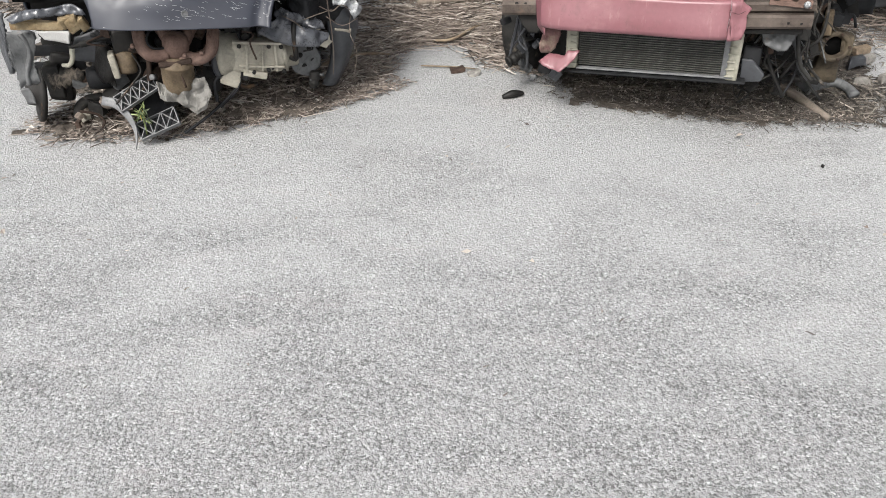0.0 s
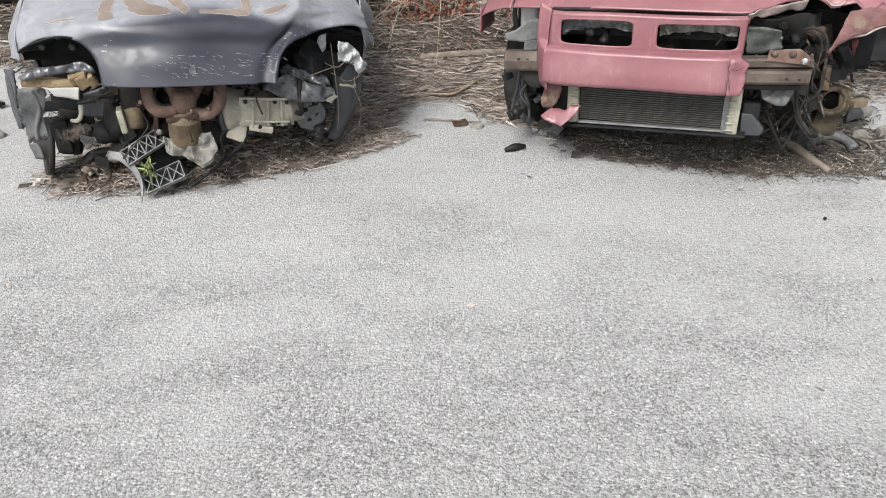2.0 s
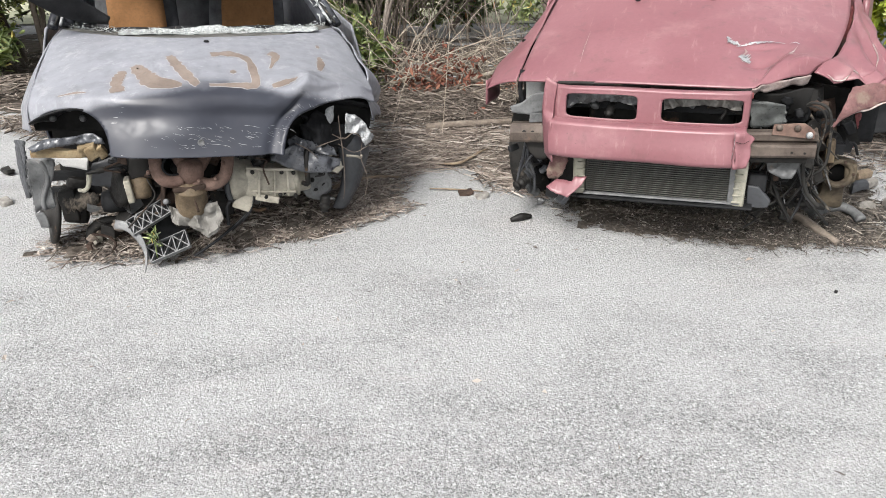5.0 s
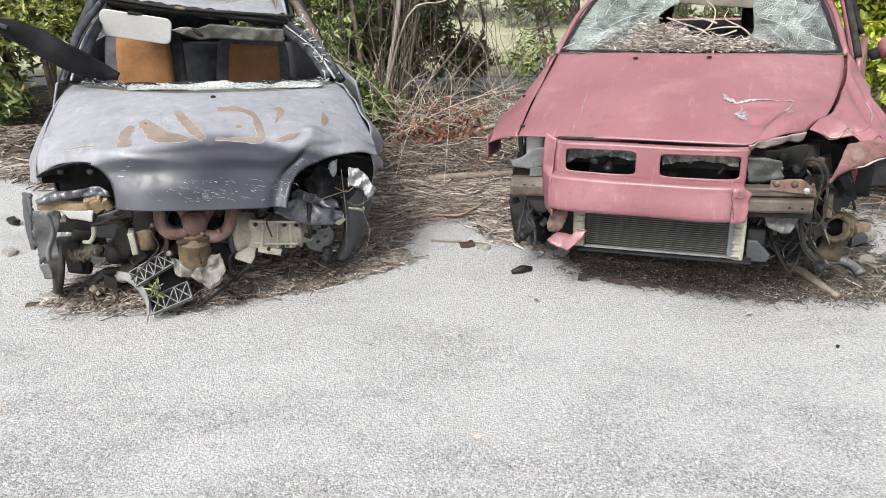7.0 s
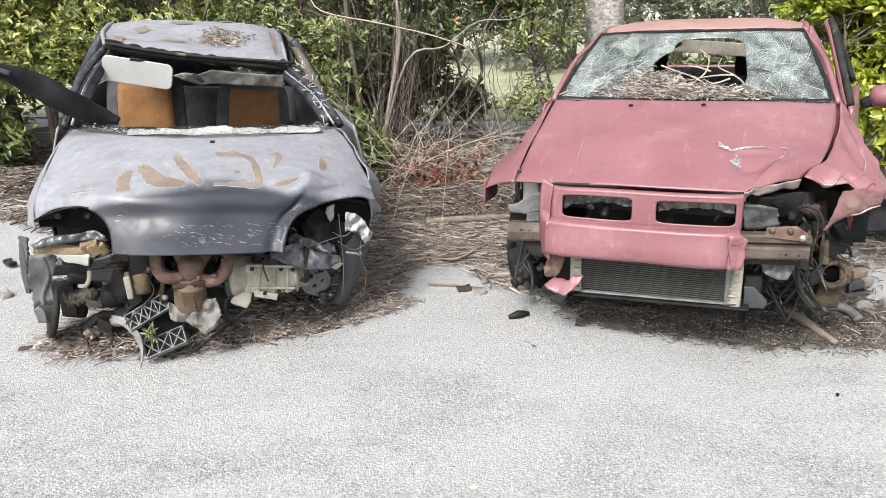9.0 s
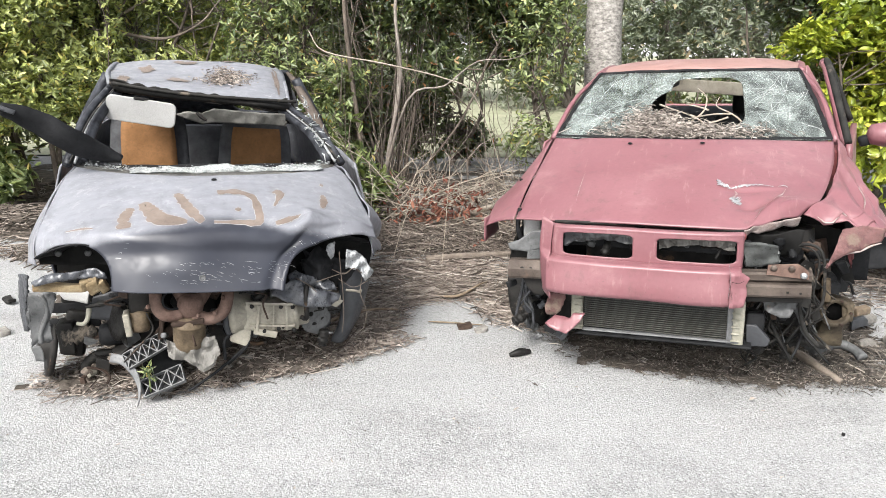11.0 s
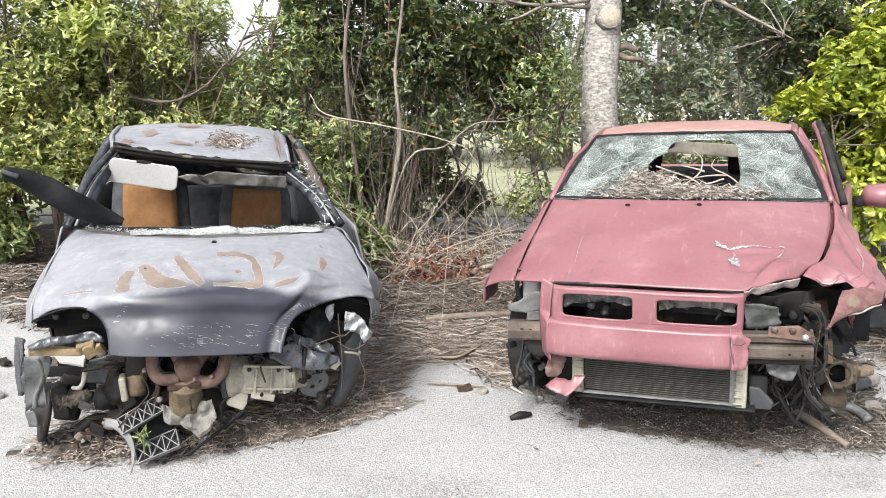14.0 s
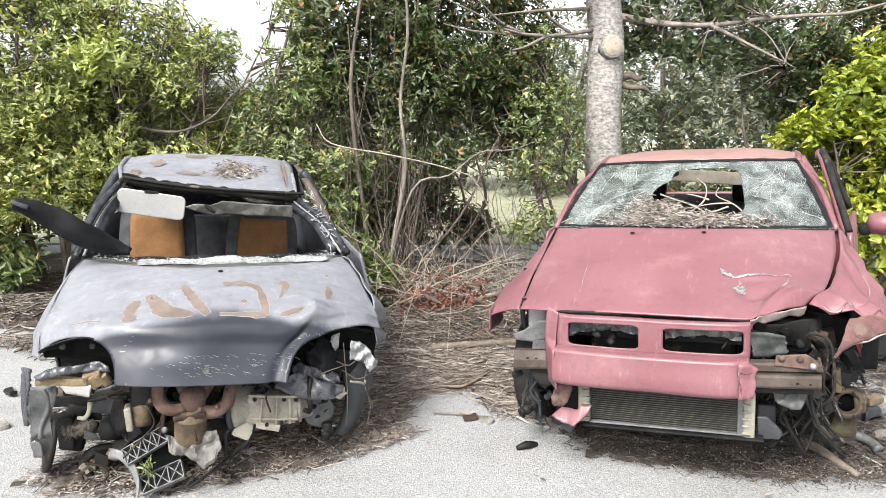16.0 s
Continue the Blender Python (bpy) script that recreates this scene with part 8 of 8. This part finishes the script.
litter("fine_grit", ((0.2, 2.3), (2.6, 1.1), 0), 90, 12, "scattered crumbs and grass bits on the pavement", "litter", (0.008, 0.03), (0.0012, 0.003), 0.0, 0.35)


# litter caught on the roof and on the shattered screen
def heap_on(parent, surf, count, seed, s_box, t_box, lift, name, label, mat="litter", longest=0.07):
    rs = random.Random(seed)
    shapes = []
    for i in range(count):
        s, t = rs.gauss(*s_box), rs.gauss(*t_box)
        if abs(s) > 0.97 or not 0.01 < t < 0.99:
            continue
        p = surf(np.array([s]), np.array([t]))
        p = Vector((p[0][0], p[1][0], p[2][0] + 0.004 + lift * rs.random() * max(0, 1 - abs(s - s_box[0]) / (2.2 * s_box[1]))))
        an = rs.uniform(0, math.pi)
        d = Vector((math.cos(an), math.sin(an) * 0.8, rs.gauss(0.05, 0.2))) * rs.uniform(0.25, 1) * longest * 0.5
        shapes.append(tube([p - d, p + d + Vector((0, 0, 0.004))], [rs.uniform(0.0015, 0.004), 0.0015], 3, 2, caps=False))
    return tagged(part(name, merge(*shapes), mat, parent, label, smooth=False), kind="stuff")


heap_on(hatch, roof_at, 700, 1, (0.24, 0.14), (0.33, 0.06), 0.03, "roof_litter", "dark dry litter heaped on the dented roof", "litter", 0.035)
heap_on(saloon, screen_at, 1150, 21, (-0.24, 0.13), (0.19, 0.09), 0.03, "screen_litter", "nest of dry twigs on the windscreen", "nest", 0.06)
heap_on(saloon, screen_at, 1400, 2, (0.0, 0.26), (0.08, 0.05), 0.03, "screen_litter", "dry twigs heaped at the foot of the windscreen", "nest", 0.09)
for pts in ([(0.125, 1.11, 1.015), (0.068, 1.16, 1.06), (0.0, 1.20, 1.09), (-0.053, 1.22, 1.108)], [(0.016, 1.18, 1.05), (0.075, 1.28, 1.10), (0.081, 1.40, 1.165), (0.03, 1.45, 1.21)], [(0.235, 1.08, 1.0), (0.269, 1.14, 1.05), (0.218, 1.22, 1.09), (0.138, 1.30, 1.125), (0.148, 1.38, 1.165)], [(0.218, 1.22, 1.09), (0.12, 1.25, 1.085), (0.0, 1.22, 1.065)], [(0.20, 1.20, 1.075), (0.14, 1.17, 1.055), (0.08, 1.15, 1.045)], [(0.10, 1.28, 1.105), (0.04, 1.33, 1.12), (-0.02, 1.36, 1.13)], [(-0.16, 1.36, 1.13), (-0.06, 1.30, 1.10), (0.06, 1.24, 1.07)]):
    tagged(part("bare_twig", tube(pts, [0.006, 0.005, 0.004, 0.002], 5), "wood_pale", saloon), "bleached twig sticking out of the broken screen")

# brushwood: arching bleached branches
brush = thing("brushwood_heap", pose(0.1, 5.75, 0), "tangled heap of bleached bare branches", "brushwood")
rs = random.Random(8)
for i in range(140):
    x, y = rs.uniform(-0.75, 0.75), rs.uniform(-0.45, 0.45)
    an, L = rs.uniform(0, 2 * math.pi), rs.uniform(0.35, 1.1)
    d = Vector((math.cos(an), 0.6 * math.sin(an), 0))
    h = rs.uniform(0.05, 0.75)
    foot, tip = Vector((x, y, 0.01 + rs.random() * 0.25)), Vector((x, y, max(0.02, h * rs.uniform(0.6, 1.3)))) + d * L
    sag = rs.uniform(-0.03, 0.12)
    p = [foot.lerp(tip, q / 5) + Vector((rs.gauss(0, 0.018), rs.gauss(0, 0.018), sag * math.sin(math.pi * q / 5) + rs.gauss(0, 0.012))) for q in range(6)]
    r = rs.uniform(0.0022, 0.0058) if i % 12 else rs.uniform(0.006, 0.010)
    bits = [tube(p, [r, r * 0.9, r * 0.8, r * 0.65, r * 0.5, r * 0.3], 5, 11)]
    for q in (2, 3, 4):
        if rs.random() < 0.6:
            e = p[q] + (tip - foot) * rs.uniform(0.1, 0.28) + Vector((rs.gauss(0, 0.07), rs.gauss(0, 0.05), rs.gauss(0.03, 0.06)))
            e.z = max(e.z, 0.02)
            bits.append(tube([p[q], p[q].lerp(e, 0.5) + Vector((0, 0, 0.012)), e], [r * 0.55, r * 0.4, r * 0.2], 4, 4))
    part("branch", merge(*bits), rs.choice(["wood_pale", "wood_pale", "wood_pale", "wood_grey"]), brush)
leaf_rs = np.random.RandomState(3)
dead = thing("dead_leaf_bough", pose(-0.02, 5.55, 0), "fallen bough with rust-red dead leaves", "bough")
part("branch", tube([(0.5, 0.1, 0.05), (0.1, 0.05, 0.2), (-0.2, 0.0, 0.36)], [0.012, 0.009, 0.004], 6), "wood_grey", dead)
n = 420
b = np.stack([leaf_rs.normal(0.02, 0.17, n), leaf_rs.normal(0, 0.10, n), np.abs(leaf_rs.normal(0.14, 0.11, n)) + 0.02], 1)
w = leaf_rs.normal(size=(n, 3)) + np.array([0, -0.3, -0.6])
L = leaf_rs.uniform(0.035, 0.075, n)
fast_part("leaves", *leaf_shape(b, w, leaf_rs.normal(size=(n, 3)), L, L * 0.4, 0.3), "leaf_dead", dead)
n = 160
b = np.stack([leaf_rs.normal(0.5, 0.28, n), leaf_rs.normal(0.1, 0.25, n), np.abs(leaf_rs.normal(0.02, 0.03, n)) + 0.02], 1)
w = leaf_rs.normal(size=(n, 3)) * np.array([1, 1, 0.3])
L = leaf_rs.uniform(0.04, 0.08, n)
fast_part("fallen_leaves", *leaf_shape(b, w, np.tile([0, 0, 1.0], (n, 1)) + leaf_rs.normal(size=(n, 3)) * 0.3, L, L * 0.4, 0.3), "leaf_dead", dead)


def stick(name, pts, radii, mat, label, category="branch", sides=8):
    o = Vector(pts[0])
    ob = part(name, tube([Vector(p) - o for p in pts], radii, sides), mat)
    ob.matrix_basis = Matrix.Translation(o)
    return tagged(ob, label, category)


stick("log", [(-0.08, 4.70, 0.03), (0.12, 4.74, 0.035), (0.32, 4.80, 0.03), (0.52, 4.84, 0.03)], [0.024, 0.026, 0.024, 0.02], "wood_grey", "bleached grey log lying on the twig bed", "log", 10)
stick("fallen_branch", [(-0.46, 5.25, 0.02), (-0.30, 5.36, 0.03), (-0.15, 5.52, 0.05), (0.0, 5.6, 0.06)], [0.016, 0.02, 0.02, 0.014], "wood_pale", "forked bleached branch on the twig bed")
stick("fallen_branch", [(-0.62, 5.8, 0.06), (-0.2, 5.75, 0.10), (0.1, 5.7, 0.14)], [0.013, 0.014, 0.01], "wood_pale", "straight bleached branch in the brushwood")
stick("fallen_branch", [(0.20, 5.6, 0.10), (0.36, 5.72, 0.14), (0.60, 5.85, 0.17), (0.85, 5.9, 0.18)], [0.02, 0.026, 0.024, 0.02], "wood_pale", "stout bleached branch end")
stick("long_vine", [(-1.05, 6.1, 1.52), (-0.92, 6.05, 1.36), (-0.44, 6.0, 1.27), (0.07, 6.0, 1.15), (0.3, 6.05, 1.0), (0.55, 6.1, 0.35), (0.6, 6.1, 0.0)], [0.004, 0.006, 0.006, 0.0055, 0.005, 0.004, 0.004], "wood_pale", "pale bent vine arching across the thicket", "vine")
stick("leaning_branch", [(-0.55, 6.4, 0.0), (-0.27, 6.3, 0.95), (0.05, 6.3, 1.08), (0.32, 6.3, 1.28), (0.6, 6.35, 1.3), (0.81, 6.3, 1.38)], [0.014, 0.010, 0.008, 0.006, 0.005, 0.003], "bark_grey", "grey branch leaning through the thicket")
stick("thin_trunk", [(-0.50, 6.45, -0.05), (-0.44, 6.42, 0.5), (-0.33, 6.4, 1.13), (-0.37, 6.4, 1.7), (-0.30, 6.4, 2.3), (-0.33, 6.4, 2.9), (-0.28, 6.5, 3.5)], [0.022, 0.02, 0.016, 0.014, 0.013, 0.011, 0.008], "bark_grey", "slender pale bare trunk", "trunk")
stick("thin_trunk", [(-0.43, 6.5, -0.05), (-0.42, 6.48, 0.5), (-0.375, 6.44, 0.9), (-0.345, 6.42, 1.25), (-0.36, 6.42, 1.6)], [0.016, 0.014, 0.012, 0.01, 0.006], "bark_grey", "slender pale bare trunk", "trunk")
stick("thin_trunk", [(-3.55, 6.7, -0.05), (-3.57, 6.7, 0.7), (-3.59, 6.7, 1.37), (-3.62, 6.7, 1.80), (-3.65, 6.7, 2.22), (-3.71, 6.7, 2.65), (-3.8, 6.7, 3.1)], [0.028, 0.024, 0.020, 0.018, 0.016, 0.013, 0.009], "bark", "grey bare trunk standing in the hedge", "trunk")
stick("thin_trunk", [(-0.68, 6.6, -0.05), (-0.70, 6.6, 0.5), (-0.78, 6.6, 1.2), (-0.82, 6.6, 1.9), (-0.72, 6.6, 2.6)], [0.028, 0.024, 0.02, 0.017, 0.012], "bark", "dark bare stem of the thicket", "trunk")
stick("trailing_shoot", [(0.02, 4.45, 0.0), (0.06, 4.9, 0.35), (0.08, 5.2, 0.62), (0.02, 5.5, 0.66)], [0.002, 0.0025, 0.002, 0.0015], "wood_pale", "thin dry trailing shoot", sides=5)
stick("trailing_shoot", [(-0.32, 4.5, 0.0), (-0.2, 4.95, 0.35), (-0.02, 5.3, 0.7), (0.05, 5.5, 0.78)], [0.002, 0.0025, 0.002, 0.0015], "wood_pale", "thin dry trailing shoot", sides=5)
stick("stick", [(0.345, 3.19, 0.014), (0.395, 3.205, 0.024), (0.445, 3.235, 0.014)], [0.011, 0.02, 0.011], "dark_steel", "dark rotten stick on the pavement", "stick")
stick("stick", [(-0.22, 3.75, 0.03), (-0.34, 3.70, 0.05), (-0.5, 3.6, 0.05), (-0.62, 3.45, 0.04)], [0.005, 0.009, 0.01, 0.008], "wood", "bent brown stick in the litter", "stick", 6)
stick("stick", [(-0.05, 3.62, 0.012), (0.08, 3.60, 0.014), (0.25, 3.57, 0.012)], [0.004, 0.005, 0.003], "wood", "thin straight twig on the pavement", "stick", 6)
stick("stick", [(-0.02, 4.0, 0.02), (0.12, 3.95, 0.04), (0.25, 4.12, 0.05), (0.3, 4.2, 0.04)], [0.006, 0.009, 0.008, 0.005], "wood", "forked brown stick on the pavement", "stick", 6)
stick("weathered_plank", [(1.690, 3.29, 0.03), (1.726, 3.133, 0.035), (1.751, 3.039, 0.028), (1.790, 2.915, 0.016)], [0.014, 0.024, 0.020, 0.014], "wood_grey", "weathered split piece of wood", "plank", 6)
stick("hose_end", [(1.87, 3.24, 0.05), (1.94, 3.22, 0.065), (1.985, 3.17, 0.055), (2.0, 3.12, 0.035)], [0.034, 0.024, 0.021, 0.026], "dusty_steel", "dusty grey pipe elbow lying on the ground", "pipe", 12)
pump = part("pump_housing", block((0.13, 0.10, 0.09), 0.02, 0.02, 3, 3), "dusty_steel")
pump.matrix_basis = pose(1.845, 3.235, 0.045, 0, 0, 20)
tagged(pump, "dusty broken pump housing on the ground", "pump")
for x, y, z, sc, mt, lab in ((-2.46, 3.93, 0.012, (0.15, 0.04, 0.022), "rubber", "dark flat scrap of rubber"), (-2.24, 3.46, 0.015, (0.07, 0.05, 0.03), "stone", "small brown stone on the pavement"), (0.22, 3.52, 0.014, (0.07, 0.06, 0.03), "stone", "flat pale stone chip"), (0.14, 3.57, 0.012, (0.08, 0.07, 0.02), "rust", "rusty flat scrap of sheet metal"), (1.56, 2.48, 0.008, (0.014, 0.014, 0.012), "dark_steel", "small dark pebble on the pavement"), (-0.52, 4.32, 0.03, (0.14, 0.1, 0.06), "stone", "pale lump of broken paving"), (2.22, 3.55, 0.03, (0.10, 0.07, 0.05), "grey_plastic", "dark grey plastic scrap"), (2.35, 3.75, 0.02, (0.12, 0.07, 0.04), "wood", "brown lump of wood"), (-1.445, 2.92, 0.075, (0.05, 0.03, 0.04), "white", "pale plastic scrap in the litter"), (2.32, 3.62, 0.02, (0.09, 0.06, 0.04), "stone", "pale chunk of broken concrete"), (2.28, 3.36, 0.02, (0.08, 0.06, 0.035), "stone", "pale chunk of broken concrete"), (2.12, 3.30, 0.02, (0.08, 0.06, 0.04), "stone", "pale lump of rubble")):
    ob = part("scrap", block(sc, min(sc) * 0.3, min(sc) * 1.1, 3, x), mt, smooth=False)
    ob.matrix_basis = pose(x, y, z, 0, 0, x * 90)
    tagged(ob, lab, "scrap")
stick("rubber_hose", [(-1.56, 2.93, 0.02), (-1.55, 2.95, 0.08), (-1.50, 2.96, 0.115), (-1.44, 2.98, 0.115)], [0.02, 0.022, 0.022, 0.02], "rubber", "bent piece of thick black hose", "hose", 12)


# lattice-ribbed plastic bracket fallen out of the nose
bracket = thing("ribbed_bracket", pose(-1.25, 2.85, 0.0), "broken black plastic bracket with a lattice of ribs", "bracket")


def arm(a, b, wide, width, depth, n):
    """A lattice-backed arm from a to b; wide: the way across its face."""
    o, x = Vector(a), (Vector(b) - Vector(a)).normalized()
    length = (Vector(b) - Vector(a)).length
    z = (Vector(wide) - x * Vector(wide).dot(x)).normalized()
    y = z.cross(x)
    m = Matrix.Translation(o) @ Matrix((x, y, z)).transposed().to_4x4()
    back = part("web_back", moved(block((length, depth * 0.15, width), 0.003), m @ pose(length / 2, depth, 0)), "black_plastic", bracket)
    rib = lambda x0, z0, x1, z1: part("rib", moved(block((math.hypot(x1 - x0, z1 - z0), depth, 0.0035), 0.0), m @ pose((x0 + x1) / 2, depth / 2, (z0 + z1) / 2, 0, -math.degrees(math.atan2(z1 - z0, x1 - x0)), 0)), "rib", back, smooth=False)
    h = width / 2
    rib(0, h, length, h), rib(0, -h, length, -h), rib(0, -h, 0, h), rib(length, -h, length, h)
    for i in range(n):
        x0, x1 = length * i / n, length * (i + 1) / n
        rib(x0, -h, x1, h), rib(x0, h, x1, -h)
        if i:
            rib(x0, -h, x0, h)


arm((-0.045, -0.092, 0.176), (0.110, -0.050, 0.262), (-0.05, 0.05, 0.06), 0.070, 0.022, 4)
arm((0.020, -0.110, 0.061), (0.180, -0.070, 0.120), (-0.02, 0.07, 0.065), 0.078, 0.022, 3)
RIM = smooth_line([(-0.115, -0.06, 0.180), (-0.055, -0.075, 0.168), (0.000, -0.105, 0.120), (0.018, -0.125, 0.068), (0.022, -0.155, 0.022)], 33)
part("curved_rim", skin(lambda s, t: tuple(RIM[np.rint(np.clip(t, 0, 1) * 32).astype(int)].T + np.array([0.004 * s, 0.008 * s, 0.016 * s])), 5, 33, (), 0.002, 20), "rib", bracket, thick=0.004)
part("plastic_face", moved(plate([(0.0, 0.02), (0.15, 0.06), (0.17, 0.16), (0.0, 0.12)], 0.006), pose(0.01, -0.06, 0.05, -30, 0, 18)), "black_plastic", bracket, smooth=False)
part("bracket_boss", moved(lathe([(0.012, 0), (0.012, 0.03), (0.008, 0.032)], 12), pose(0.118, -0.045, 0.275, 70, 0, 0)), "rib", bracket)
weed_rs = np.random.RandomState(9)
weed = thing("weed", pose(-1.195, 2.745, 0.085), "small green weed growing through the bracket", "plant")
n = 34
fast_part("leaves", *leaf_shape(weed_rs.normal(0, 0.012, (n, 3)) + np.array([0, 0, 0.05]), weed_rs.normal(size=(n, 3)) + np.array([0, -0.2, 0.7]), weed_rs.normal(size=(n, 3)), weed_rs.uniform(0.025, 0.055, n), weed_rs.uniform(0.006, 0.010, n)), "leaf_mid", weed)
part("stem", tube([(0, 0, -0.04), (0, 0, 0.06)], 0.004, 5), "leaf_mid", weed)

# black bumper skin lying behind the red wreck
bumper = part("bumper_skin", skin(lambda s, t: (0.45 * s, 0.10 * s**2 + 0.06 * np.sin(t * 3.1), 0.26 * (1 - t)), 31, 13, (), 0.02, 6, 2), "black_plastic", thick=0.006)
bumper.matrix_basis = pose(2.78, 4.25, 0.12, -12, 0, 5)
tagged(bumper, "black plastic bumper skin lying on the ground", "bumper")

rubble_rs = random.Random(17)
for i in range(46):
    a, b = rubble_rs.gauss(0, 0.45), rubble_rs.gauss(0, 0.45)
    a = max(-0.5, min(0.7, a))
    x, y = -1.22 + a * 0.62, 3.05 + b * 0.14 + a * 0.20
    sz = [rubble_rs.uniform(0.012, 0.045) for _ in range(3)]
    ob = part("rubble_chip", block(sz, min(sz) * 0.2, min(sz) * 0.5, 1, i), rubble_rs.choice(["stone", "wood_grey", "wood_grey", "rust", "cast"]), smooth=False)
    ob.matrix_basis = pose(x, y, 0.03 + 0.03 * rubble_rs.random(), rubble_rs.uniform(0, 90), rubble_rs.uniform(0, 90), rubble_rs.uniform(0, 90))
    tagged(ob, "dusty chip of rubble in the leaf litter", "rubble", "rubble chips under the hatchback")
